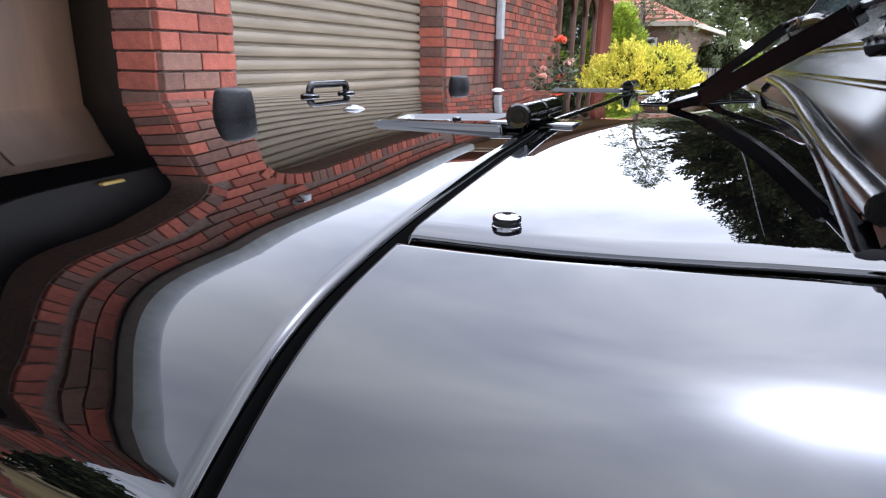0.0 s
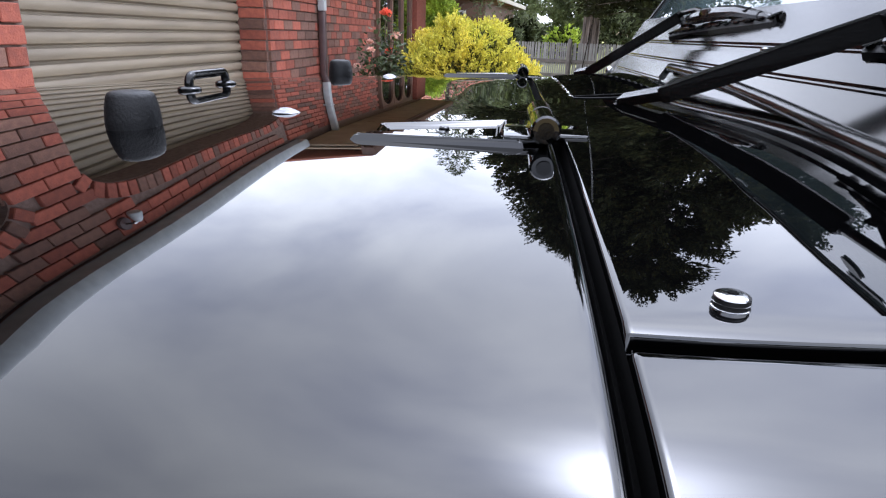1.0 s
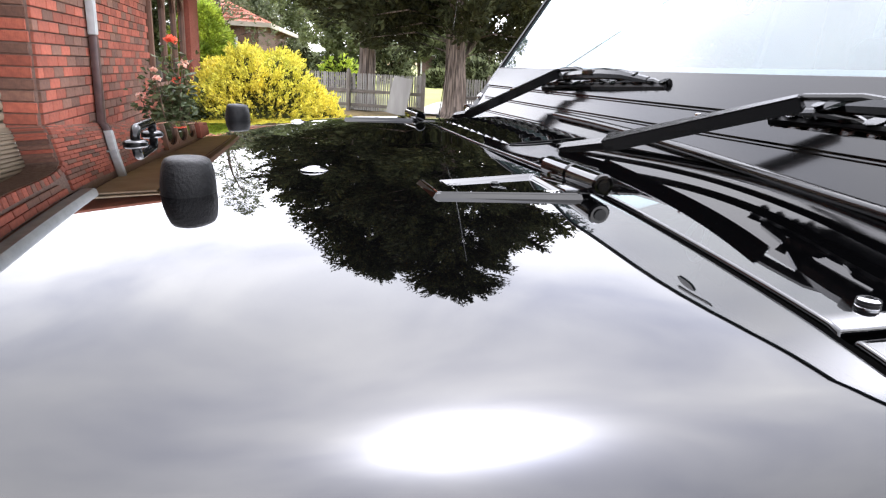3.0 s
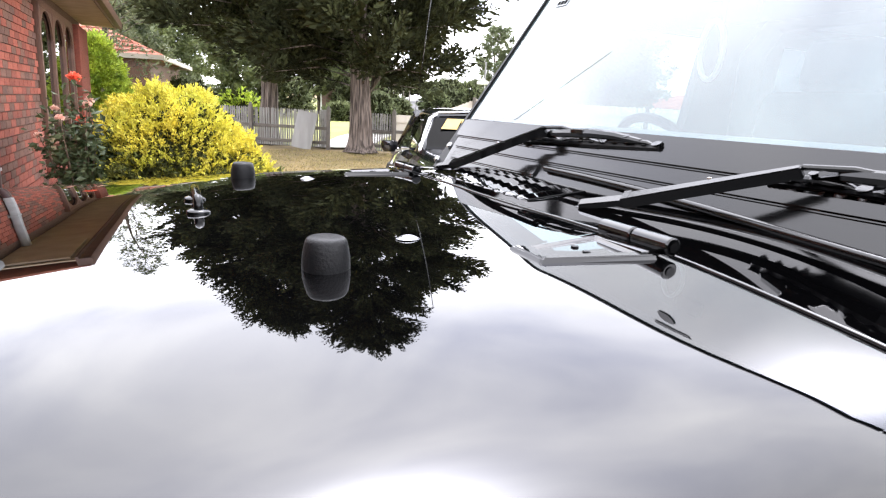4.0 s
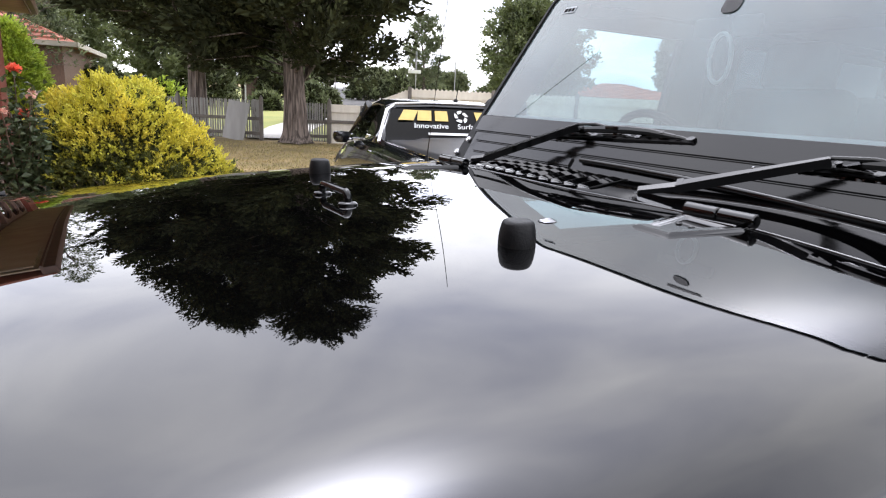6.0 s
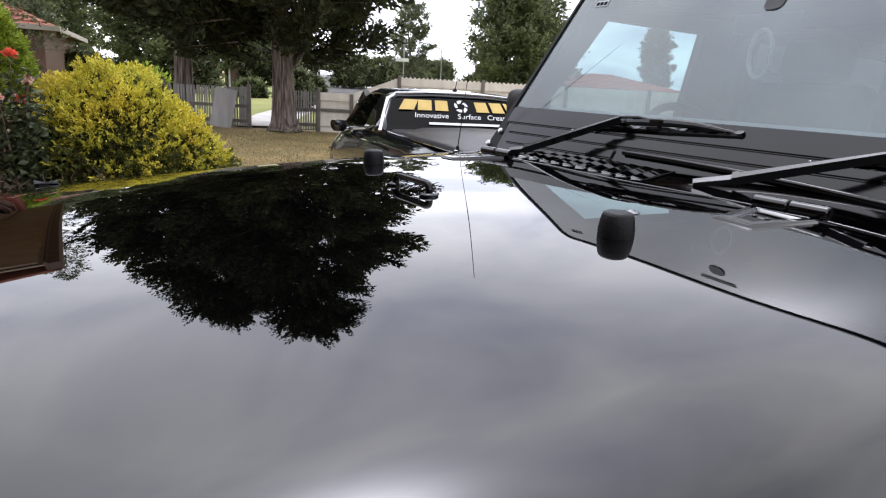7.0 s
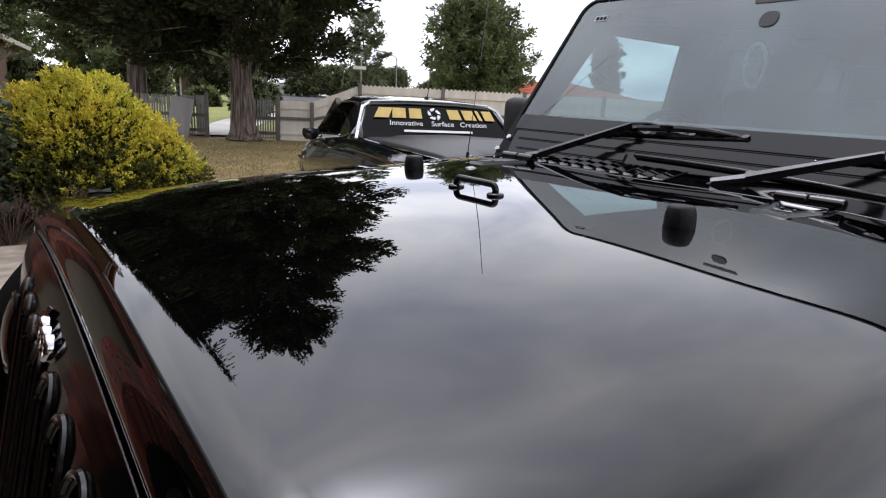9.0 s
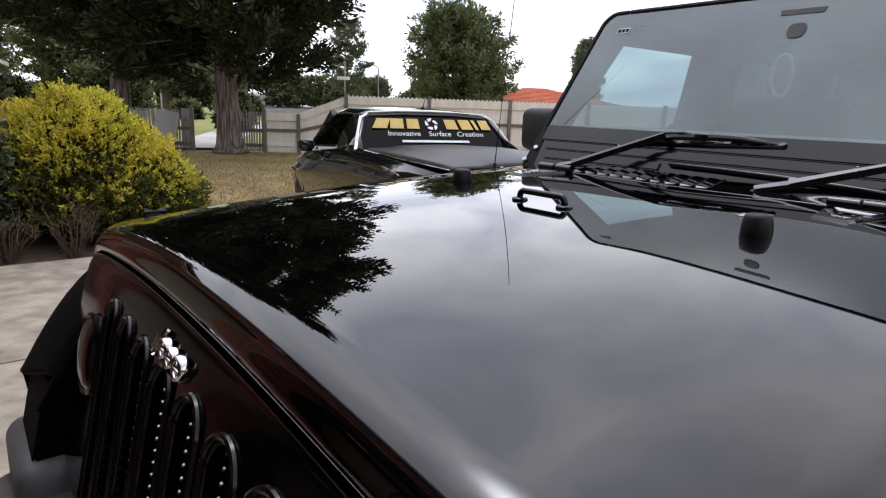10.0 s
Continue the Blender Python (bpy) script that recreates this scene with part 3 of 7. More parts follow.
box(bm, (WX + 0.06, 10.48, 0.17), (0.18, 3.45, 0.07), bevel=0.01)
part("window_sill", bm, M_BRICK_R, win)

# brick column at the end of the wall
bm = bmesh.new()
box(bm, (WX + 0.06, 13.1, (EAVE + G) / 2), (0.14, 1.4, EAVE - G), bevel=0.006)
part("corner_column", bm, M_BRICK_R, house)

# wall lamp over the garage door
lamp = thing("wall_lamp", (WX, 1.66, 2.27), "small bracket floodlight on the bricks above the garage", "wall lamp")
bm = bmesh.new()
lathe(bm, [(0.05, 0), (0.055, 0.006), (0.05, 0.02)], (WX + 0.016, 1.66, 2.27), 20, Matrix.Rotation(radians(90), 4, "Y"))
part("base", bm, M_BROWNPIPE, lamp)
bm = bmesh.new()
tube(bm, [(WX + 0.02, 1.66, 2.27), (WX + 0.07, 1.68, 2.27), (WX + 0.09, 1.70, 2.25)], 0.012)
part("arm", bm, M_STEEL, lamp)
bm = bmesh.new()
lathe(bm, [(0.016, 0.0), (0.028, -0.02), (0.040, -0.07), (0.036, -0.08)], (WX + 0.09, 1.70, 2.26), 20)
part("shade", bm, M_GALV, lamp)

# things standing in the open garage bay
cab = thing("garage_cabinet", (WX - 0.7, 0.3, G), "brown plywood cupboard in the dim garage", "cupboard")
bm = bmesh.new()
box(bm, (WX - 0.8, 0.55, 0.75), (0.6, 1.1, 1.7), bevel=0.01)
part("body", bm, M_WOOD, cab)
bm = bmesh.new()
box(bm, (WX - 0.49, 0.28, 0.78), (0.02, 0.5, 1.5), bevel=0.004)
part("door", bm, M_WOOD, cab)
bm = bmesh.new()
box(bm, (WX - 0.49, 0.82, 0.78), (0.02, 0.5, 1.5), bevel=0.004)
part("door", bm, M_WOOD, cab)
mir = thing("framed_mirror", (WX - 0.42, -0.1, 0.55), "dark framed glass leaning in the garage", "mirror")
bm = bmesh.new()
box(bm, (WX - 0.42, -0.1, 0.95), (0.03, 0.6, 0.8), bevel=0.008)
part("frame", bm, M_FASCIA, mir)
bm = bmesh.new()
box(bm, (WX - 0.403, -0.1, 0.95), (0.006, 0.48, 0.66))
part("pane", bm, M_GLASS_DARK, mir)

# ---- fence ----
FP0 = Vector((5.585, 16.51, G))


def fence_pt(s, z=0.0):
    p = FP0 + d0 * s
    return Vector((p.x, p.y, G + z))


FROT = Matrix.Rotation(math.atan2(d0.y, d0.x), 4, "Z")
fence = thing("picket_fence", tuple(fence_pt(-4)), "weathered grey timber picket fence with an open gate", "fence", kind="structure")


def picket_mesh(name, w, h, t, mat):
    bm = bmesh.new()
    prism(bm, [(-w / 2, 0, 0), (w / 2, 0, 0), (w / 2, 0, h - w * 0.6), (w * 0.18, 0, h), (-w * 0.18, 0, h), (-w / 2, 0, h - w * 0.6)], (0, t, 0))
    me = bpy.data.meshes.new(name)
    bm.to_mesh(me)
    bm.free()
    me.materials.append(mat)
    return me


def place_piece(name, me, parent, m):
    ob = new(name, me)
    ob.parent = parent
    if parent.get("root"):
        ob.matrix_parent_inverse = parent.matrix_basis.inverted()
    ob.matrix_basis = m
    return ob


PK = picket_mesh("picket", 0.046, 1.10, 0.02, M_FENCE_G)
for i in range(245):
    s = -16.4 + i * 0.072
    if s > -2.05:
        s += 1.05
        if s > 0.02:
            break
    place_piece("picket", PK, fence, Matrix.Translation(fence_pt(s, 0.05)) @ FROT @ Matrix.Rotation(radians(random.uniform(-1.2, 1.2)), 4, "Y"))
for s0, s1 in ((-16.4, -2.0), (-1.0, 0.0)):
    for z in (0.20, 0.62):
        bm = bmesh.new()
        box(bm, fence_pt((s0 + s1) / 2, z) - n0 * 0.025, (s1 - s0, 0.045, 0.09), FROT)
        part("rail", bm, M_FENCE_R, fence, smooth=False)
for s in (-16.4, -14, -11.6, -9.2, -6.8, -4.4, -1.98, -1.0, 0.0):
    bm = bmesh.new()
    box(bm, fence_pt(s, 0.60) - n0 * 0.105, (0.10, 0.10, 1.24), FROT, bevel=0.012)
    lathe(bm, [(0.035, 0.0), (0.05, 0.02), (0.03, 0.05), (0.008, 0.085)], fence_pt(s, 1.21) - n0 * 0.105, 8)
    part("post", bm, M_FENCE_R, fence)
gate = thing("garden_gate", tuple(fence_pt(-2.3)), "grey picket gate standing open against the fence", "gate")
GROT = Matrix.Rotation(math.atan2(d0.y, d0.x) - radians(58), 4, "Z")
gp = fence_pt(-2.0) + GROT.to_3x3() @ Vector((-0.55, 0, 0))
for i in range(11):
    place_piece("picket", PK, gate, Matrix.Translation(gp + GROT.to_3x3() @ Vector((-0.45 + i * 0.09, 0, 0.06))) @ GROT)
bm = bmesh.new()
for z in (0.3, 0.85):
    box(bm, gp + Vector((0, 0, z)) + n0 * 0.03, (1.0, 0.04, 0.09), GROT)
box(bm, gp + Vector((0, 0, 0.58)) + n0 * 0.03, (1.05, 0.035, 0.09), GROT @ Matrix.Rotation(radians(28), 4, "Y"))
part("gate_frame", bm, M_FENCE_R, gate, smooth=False)
panel = thing("leaning_board", tuple(fence_pt(-3.4)), "grey sheet leaning against the picket fence", "board")
bm = bmesh.new()
box(bm, fence_pt(-2.68, 0.55) - n0 * 0.22, (0.62, 0.02, 1.10), FROT @ Matrix.Rotation(radians(-9), 4, "X") @ Matrix.Rotation(radians(9), 4, "Y"), bevel=0.004)
part("sheet", bm, M_BOARD, panel)

tall = thing("cream_fence", tuple(fence_pt(6)), "tall cream painted paling fence with pointed tops", "fence", kind="structure")


def fence_top(s):
    if s < 0.95:
        return 1.06
    if s < 2.31:
        return 1.06 + (s - 0.95) / 1.36 * 0.61
    return 1.67


PKC = {}
s = 0.06
while s < 34:
    h = round(fence_top(s), 2)
    if h not in PKC:
        PKC[h] = picket_mesh("paling", 0.121 if s > 2.31 else 0.0962, h, 0.018, M_FENCE_C)
    place_piece("paling", PKC[h], tall, Matrix.Translation(fence_pt(s, 0.02)) @ FROT)
    s += 0.122 if s > 2.31 else 0.0965
for a, b in ((0.0, 0.95), (0.95, 2.31), (2.31, 34.0)):
    for f, mat in ((0.18, M_FENCE_C), (0.56, M_FENCE_R), (0.86, M_FENCE_C)):
        bm = bmesh.new()
        za, zb = fence_top(a) * f, fence_top(b - 0.01) * f
        w = 0.09 if f != 0.86 else 0.22
        p0, p1 = fence_pt(a, za) - n0 * 0.02, fence_pt(b, zb) - n0 * 0.02
        up = Vector((0, 0, w))
        prism(bm, [p0, p1, p1 + up, p0 + up], -n0 * 0.03)
        part("rail", bm, mat, tall, smooth=False)
for s in (0.0, 0.95, 2.31, 4.7, 7.1, 9.5, 11.9, 14.3, 16.7, 19.1, 21.5, 24.0, 27.0, 30.0):
    bm = bmesh.new()
    h = fence_top(s + 0.01) + 0.06
    box(bm, fence_pt(s, h / 2) - n0 * 0.06, (0.10, 0.10, h), FROT, bevel=0.01)
    part("post", bm, M_FENCE_R, tall)

back = thing("side_fence", (0, -13, G), "plain brown timber boundary fence behind the driveway", "fence", kind="structure")
bm = bmesh.new()
for i in range(260):
    box(bm, (-14 + i * 0.152, -13, G + 0.85), (0.145, 0.02, 1.7))
pf = part("palings", bm, M_FENCE_R, back, smooth=False)
tagged(pf, kind="stuff")

# ---- plants ----


def leaf_cloud(centers, dirs, sizes, width, rng, fold=0.25):
    """Pointed leaves as two-triangle blades at centers, along dirs."""
    n = len(centers)
    d = dirs / (np.linalg.norm(dirs, axis=1, keepdims=True) + 1e-9)
    r = rng.normal(size=(n, 3))
    a = np.cross(d, r)
    a /= np.linalg.norm(a, axis=1, keepdims=True) + 1e-9
    b = np.cross(d, a)
    L = sizes[:, None]
    W = L * width
    v0 = centers
    v1 = centers + d * L * 0.45 + a * W * 0.5 + b * W * fold
    v2 = centers + d * L
    v3 = centers + d * L * 0.45 - a * W * 0.5 + b * W * fold
    V = np.stack([v0, v1, v2, v3], 1).reshape(-1, 3)
    F = (np.arange(n)[:, None] * 4 + np.array([[0, 1, 2, 3]])).tolist()
    return V.tolist(), F


def branching_tree(name, at, height, radius, low, mats, seed, label, category="tree", branches=150, per=26, leaf=0.42, trunk_r=0.32,
                   rise=(10, 40), width=0.3, peak=0.35, lean=(0, 0), fork=None, kids=7, droop=0.25, shoots=0, ball=False):
    rng = np.random.default_rng(seed)
    at = Vector(at)
    t = thing(name, tuple(at), label, category)
    bm = bmesh.new()
    H = height
    lx, ly = lean
    pts, rs = [], []
    for k in range(9):
        f = k / 8
        pts.append(at + Vector((lx * f + 0.35 * f * math.sin(f * 5 + seed), ly * f + 0.3 * f * math.sin(f * 4 + seed * 2), H * 0.9 * f)))
        rs.append(trunk_r * (1 - 0.92 * f ** 0.9))
    base = pts.pop(0)
    rs.pop(0)
    foot = [(-0.06, 1.75), (0.04, 1.52), (0.12, 1.30), (0.25, 1.13), (0.45, 1.04), (0.85, 0.97)]
    pts = [base + Vector((0, 0, z)) for z, r in foot] + pts
    rs = [trunk_r * r for z, r in foot] + rs
    rings = tube(bm, pts, rs, 22)
    # root flare and furrows
    for i, rg in enumerate(rings):
        c = pts[i]
        for k, v in enumerate(rg):
            w = 0.055 * (-1 if k % 2 else 1) + 0.07 * math.sin(k * 1.71 + seed) * (1.8 if i < 4 else 0.7)
            v.co = c + (v.co - c) * (1 + w)
    if fork:
        for dx, dy, h0, h1, r in fork:
            p0 = at + Vector((0.0, 0, h0))
            tube(bm, [p0, p0 + Vector((dx * 0.4, dy * 0.4, (h1 - h0) * 0.35)), p0 + Vector((dx, dy, h1 - h0))], [r * 1.2, r, r * 0.4], 9)
    C, D, S = [], [], []
    for i in range(branches):
        f = (i + rng.random()) / branches
        h = low + (H * 0.97 - low) * f ** 0.95
        prof = (1 - f) ** 0.62 * (0.55 + 0.45 * min(1.0, f / peak + 0.25)) + 0.04
        if ball:
            prof = max(0.12, 1 - (abs(f - 0.42) / 0.60) ** 2.3) ** 0.5
        R = radius * prof * (rng.uniform(0.60, 1.10) if shoots else rng.uniform(0.72, 1.12))
        az = i * 2.399963 + rng.uniform(-0.4, 0.4)
        up = radians(rng.uniform(*rise)) * (0.45 + 0.8 * f)
        d = np.array([math.cos(az) * math.cos(up), math.sin(az) * math.cos(up), math.sin(up)])
        o = np.array([at.x + lx * h / H, at.y + ly * h / H, at.z + h - R * math.sin(up) * 0.25])
        tip = o + d * R
        tip[2] -= droop * R * 0.3
        mid = o + d * R * 0.5 + np.array([0, 0, 0.06 * R])
        r0 = max(0.012, trunk_r * (0.13 if shoots else 0.2) * (1 - 0.6 * f))
        tube(bm, [o, mid, tip], [r0, r0 * 0.6, r0 * 0.15], 5, caps=False)
        if ball:
            R *= 0.90 + 0.17 * math.sin(3 * az + 4 * f + seed) * math.sin(9 * f + 2 * az + seed * 0.7)
            tip = o + d * R
            mid = o + d * R * 0.5
        if shoots:
            # feathered plumes that stand out from the limb, largest at its end, with gaps between them
            m = max(5, int(per * (0.3 + R / radius)))
            for k in range(m):
                g = 0.22 + 0.78 * ((k + rng.random()) / m) ** 0.75
                p = o + (mid - o) * min(1, g * 2) + (tip - mid) * max(0, g * 2 - 1)
                side = rng.normal(size=3) * np.array([1, 1, 0.5])
                side /= np.linalg.norm(side)
                sp = d * (0.6 + 0.5 * g) + side * (0.95 - 0.45 * g) + np.array([0, 0, 0.28])
                sp /= np.linalg.norm(sp)
                L = leaf * rng.uniform(1.5, 3.1) * (0.55 + 0.5 * R / radius)
                w = np.cross(sp, rng.normal(size=3))
                w /= np.linalg.norm(w)
                p = p + side * rng.uniform(0.0, 0.10) * R
                for q in range(kids):
                    tt = q / (kids - 1)
                    sg = (-1 if q % 2 else 1) * (0 if q == kids - 1 else 1)
                    base = p + (sp + np.array([0, 0, 0.22 * tt])) * L * tt * 0.84
                    sd = sp + w * sg * 0.80 * (1 - 0.35 * tt) + rng.normal(size=3) * 0.10
                    sd /= np.linalg.norm(sd)
                    ln = L * (0.16 + 0.34 * math.sin(math.pi * (0.22 + 0.72 * tt)))
                    for j in range(5):
                        C.append(base + sd * ln * 0.17 * j + rng.normal(size=3) * 0.025)
                        D.append(sd + w * rng.normal() * 0.34 + rng.normal(size=3) * 0.14)
                        S.append(ln * rng.uniform(0.32, 0.50))
        else:
            m = max(6, int(per * (0.35 + R / radius)))
            for k in range(m):
                g = rng.uniform(0.22, 1.0) ** 0.8
                p = o + (mid - o) * min(1, g * 2) + (tip - mid) * max(0, g * 2 - 1)
                side = rng.normal(size=3) * np.array([1, 1, 0.55])
                side /= np.linalg.norm(side)
                sl = (0.16 + 0.24 * (1 - g)) * R * rng.uniform(0.3, 1.1)
                sp = d * 0.75 + side
                sp /= np.linalg.norm(sp)
                base = p + sp * sl
                for q in range(kids):
                    tt = rng.uniform(0.0, 1.0)
                    c = p + sp * sl * tt + rng.normal(size=3) * leaf * 0.28
                    dd = sp + rng.normal(size=3) * 0.45 + np.array([0, 0, 0.1])
                    C.append(c)
                    D.append(dd)
                    S.append(leaf * rng.uniform(0.55, 1.15) * (0.75 + 0.25 * (1 - tt)))
    part("trunk", bm, M_BARK, t)
    V, F = leaf_cloud(np.array(C), np.array(D), np.array(S), width, rng)
    part_np("crown", V, F, mats, t, kind="stuff")
    return t


def blob_shrub(name, at, rad, mats, seed, n, leaf, label, category="shrub", inner=None, lumps=26, pointed=0.0, width=0.42, bare=-9.0):
    """A dense shrub: tufts of upright sprays over a lumpy shell."""
    rng = np.random.default_rng(seed)
    at = np.array(at, float)
    rad = np.array(rad, float)
    t = thing(name, tuple(at), label, category)
    L = rng.normal(size=(lumps, 3))
    L /= np.linalg.norm(L, axis=1, keepdims=True)
    amp = rng.uniform(0.05, 0.14, lumps)
    k = 22
    tuft = rng.normal(size=(n // k, 3))
    tuft[:, 2] = np.abs(tuft[:, 2]) * 1.0 - 0.25 * rng.random(n // k)
    tuft /= np.linalg.norm(tuft, axis=1, keepdims=True)
    bulge = 0.84 + (amp[None, :] * np.exp(-((1 - tuft @ L.T) / 0.022))).sum(1)
    depth = rng.uniform(0.62, 1.0, len(tuft)) ** 0.7
    base = tuft * (bulge * depth)[:, None]
    if pointed:
        base[:, :2] *= (1 - pointed * np.clip(base[:, 2:3], 0, 1))
    drop = (base[:, 2] < bare) & (rng.random(len(base)) < 0.88)
    base, tuft = base[~drop], tuft[~drop]
    C0 = base * rad + at
    nrm = tuft / rad
    nrm /= np.linalg.norm(nrm, axis=1, keepdims=True)
    axis = nrm + np.array([0, 0, 0.35]) + rng.normal(size=nrm.shape) * 0.30
    axis /= np.linalg.norm(axis, axis=1, keepdims=True)
    along = np.tile(np.linspace(-0.5, 1.0, k), len(C0))[:, None] * leaf * 1.9
    C = np.repeat(C0, k, 0) + np.repeat(axis, k, 0) * along + rng.normal(size=(len(C0) * k, 3)) * leaf * 0.30
    D = np.repeat(axis, k, 0) + rng.normal(size=(len(C0) * k, 3)) * 0.50
    S = leaf * rng.uniform(0.6, 1.2, len(C))
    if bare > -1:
        # older low shoots go green, darkened to stand in for shade; gold above
        sunlit = np.repeat(base[:, 2] + rng.normal(size=len(base)) * 0.13 > 0.28, k)
        V, F = leaf_cloud(C[~sunlit], D[~sunlit], S[~sunlit], width, rng)
        part_np("shaded_foliage", V, F, M_GOLD_SHADE, t, "greener older shoots with shade put into their colour", kind="stuff")
        C, D, S = C[sunlit], D[sunlit], S[sunlit]
    V, F = leaf_cloud(C, D, S, width, rng)
    part_np("foliage", V, F, mats, t, kind="stuff")
    # twigs and older growth inside, mostly dark in place of shade between tufts
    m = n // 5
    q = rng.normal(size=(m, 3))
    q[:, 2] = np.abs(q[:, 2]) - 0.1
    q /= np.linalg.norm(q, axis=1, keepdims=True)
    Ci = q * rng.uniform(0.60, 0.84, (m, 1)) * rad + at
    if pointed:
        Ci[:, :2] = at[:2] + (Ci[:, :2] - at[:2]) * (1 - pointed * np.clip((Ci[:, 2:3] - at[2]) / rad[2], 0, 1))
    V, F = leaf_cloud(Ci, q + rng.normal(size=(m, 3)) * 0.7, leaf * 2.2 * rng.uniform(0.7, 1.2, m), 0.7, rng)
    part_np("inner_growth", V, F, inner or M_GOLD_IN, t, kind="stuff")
    bm = bmesh.new()
    for i in range(34 if bare > -1 else 14):
        a = i * 2.4
        tube(bm, [(at[0] + 0.05 * math.cos(a), at[1] + 0.05 * math.sin(a), G), (at[0] + rad[0] * 0.3 * math.cos(a), at[1] + rad[1] * 0.3 * math.sin(a), at[2]),
                  (at[0] + rad[0] * 0.6 * math.cos(a), at[1] + rad[1] * 0.6 * math.sin(a), at[2] + rad[2] * 0.55)], [0.03, 0.02, 0.006], 5, caps=False)
    part("stems", bm, M_STEM, t)
    return t


branching_tree("cypress_tree", (4.54, 16.45, G), 13.05, 4.05, 1.75, M_CYPRESS, 3, "large dark green cypress with a bare furrowed trunk on the lawn",
               branches=175, per=13, leaf=0.46, trunk_r=0.325, rise=(2, 44), kids=12, width=0.56, shoots=1, fork=[(1.05, -0.2, 1.2, 4.0, 0.14), (-0.5, 0.3, 2.3, 5.0, 0.09)])
branching_tree("cypress_tree", (2.38, 19.2, G), 12.75, 4.0, 2.7, M_CYPRESS, 8, "dark green cypress beside the picket fence",
               branches=165, per=13, leaf=0.46, trunk_r=0.29, rise=(2, 40), kids=12, width=0.56, shoots=1, fork=[(-0.6, 0.1, 1.9, 4.2, 0.09)])
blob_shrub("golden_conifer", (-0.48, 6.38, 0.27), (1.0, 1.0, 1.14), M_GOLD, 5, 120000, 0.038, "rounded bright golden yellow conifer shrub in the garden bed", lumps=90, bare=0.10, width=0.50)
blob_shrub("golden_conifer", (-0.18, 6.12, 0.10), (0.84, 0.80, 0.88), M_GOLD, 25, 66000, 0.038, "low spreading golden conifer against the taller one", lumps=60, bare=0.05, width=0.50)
blob_shrub("lime_conifer", (-1.95, 15.3, 0.9), (0.72, 0.72, 1.75), M_LIME, 6, 34000, 0.10, "pointed lime green conifer beside the house", inner=M_LIME, pointed=0.55)


def rose_bush(at, seed):
    rng = np.random.default_rng(seed)
    t = thing("rose_bush", tuple(at), "leggy rose bush with coral and faded pink blooms", "rose bush")
    tips = []
    for i in range(15):
        a = rng.uniform(0, 6.28)
        r = rng.uniform(0.05, 0.30)
        h = rng.uniform(0.75, 1.30) if i else 1.47
        if i == 0:
            r = 0.02
        p1 = Vector((at[0] + r * 0.5 * math.cos(a), at[1] + r * 0.5 * math.sin(a), at[2] + h * 0.55))
        p2 = Vector((at[0] + r * math.cos(a), at[1] + r * math.sin(a), at[2] + h))
        bm = bmesh.new()
        tube(bm, [at, p1, p2], [0.012, 0.008, 0.004], 6, caps=False)
        part("stem", bm, M_STEM, t)
        tips.append((p1, p2))
    C, D, S = [], [], []
    for p1, p2 in tips:
        for k in range(95):
            f = rng.uniform(-0.7, 1)
            p = np.array(p1.lerp(p2, f)) + rng.normal(size=3) * 0.075
            C.append(p)
            D.append(rng.normal(size=3) * np.array([1, 1, 0.5]))
            S.append(rng.uniform(0.05, 0.095))
    V, F = leaf_cloud(np.array(C), np.array(D), np.array(S), 0.6, rng)
    part_np("leaves", V, F, M_ROSELEAF, t, kind="stuff")
    for i, (p1, p2) in enumerate(tips[:11]):
        C, D, S = [], [], []
        rr = 0.055 if i < 2 else 0.036
        for k in range(34):
            v = rng.normal(size=3)
            v[2] = abs(v[2]) * 0.8
            v /= np.linalg.norm(v)
            C.append(np.array(p2) + v * rr * 0.2)
            D.append(v + np.array([0, 0, 0.25]))
            S.append(rr * rng.uniform(0.8, 1.25))
        V, F = leaf_cloud(np.array(C), np.array(D), np.array(S), 0.95, rng, fold=0.4)
        part_np("bloom", V, F, M_ROSE if i in (0, 1) else M_ROSEPALE, t, "coral bloom" if i < 2 else "faded pink bloom")


rose_bush(Vector((-1.33, 5.75, G)), 4)
for i, (px, py) in enumerate(((-1.62, 5.25), (-1.2, 5.28), (-0.75, 5.2))):
    rng = np.random.default_rng(40 + i)
    t = thing("dry_twiggy_plant", (px, py, G), "bare brown twiggy plant in the garden bed", "plant")
    bm = bmesh.new()
    for k in range(26):
        a, r, h = rng.uniform(0, 6.28), rng.uniform(0.05, 0.28), rng.uniform(0.2, 0.5)
        p0 = Vector((px + 0.03 * math.cos(a), py + 0.03 * math.sin(a), G))
        p2 = Vector((px + r * math.cos(a), py + r * math.sin(a), G + h))
        pm = p0.lerp(p2, 0.55) + Vector((rng.uniform(-.04, .04), rng.uniform(-.04, .04), 0.05))
        tube(bm, [p0, pm, p2], [0.006, 0.004, 0.002], 4, caps=False)
        for q in range(3):
            e = pm.lerp(p2, rng.random())
            tube(bm, [e, e + Vector((rng.uniform(-.1, .1), rng.uniform(-.1, .1), rng.uniform(0.02, .12)))], [0.003, 0.001], 4, caps=False)
    part("twig_growth", bm, M_STEM, t)

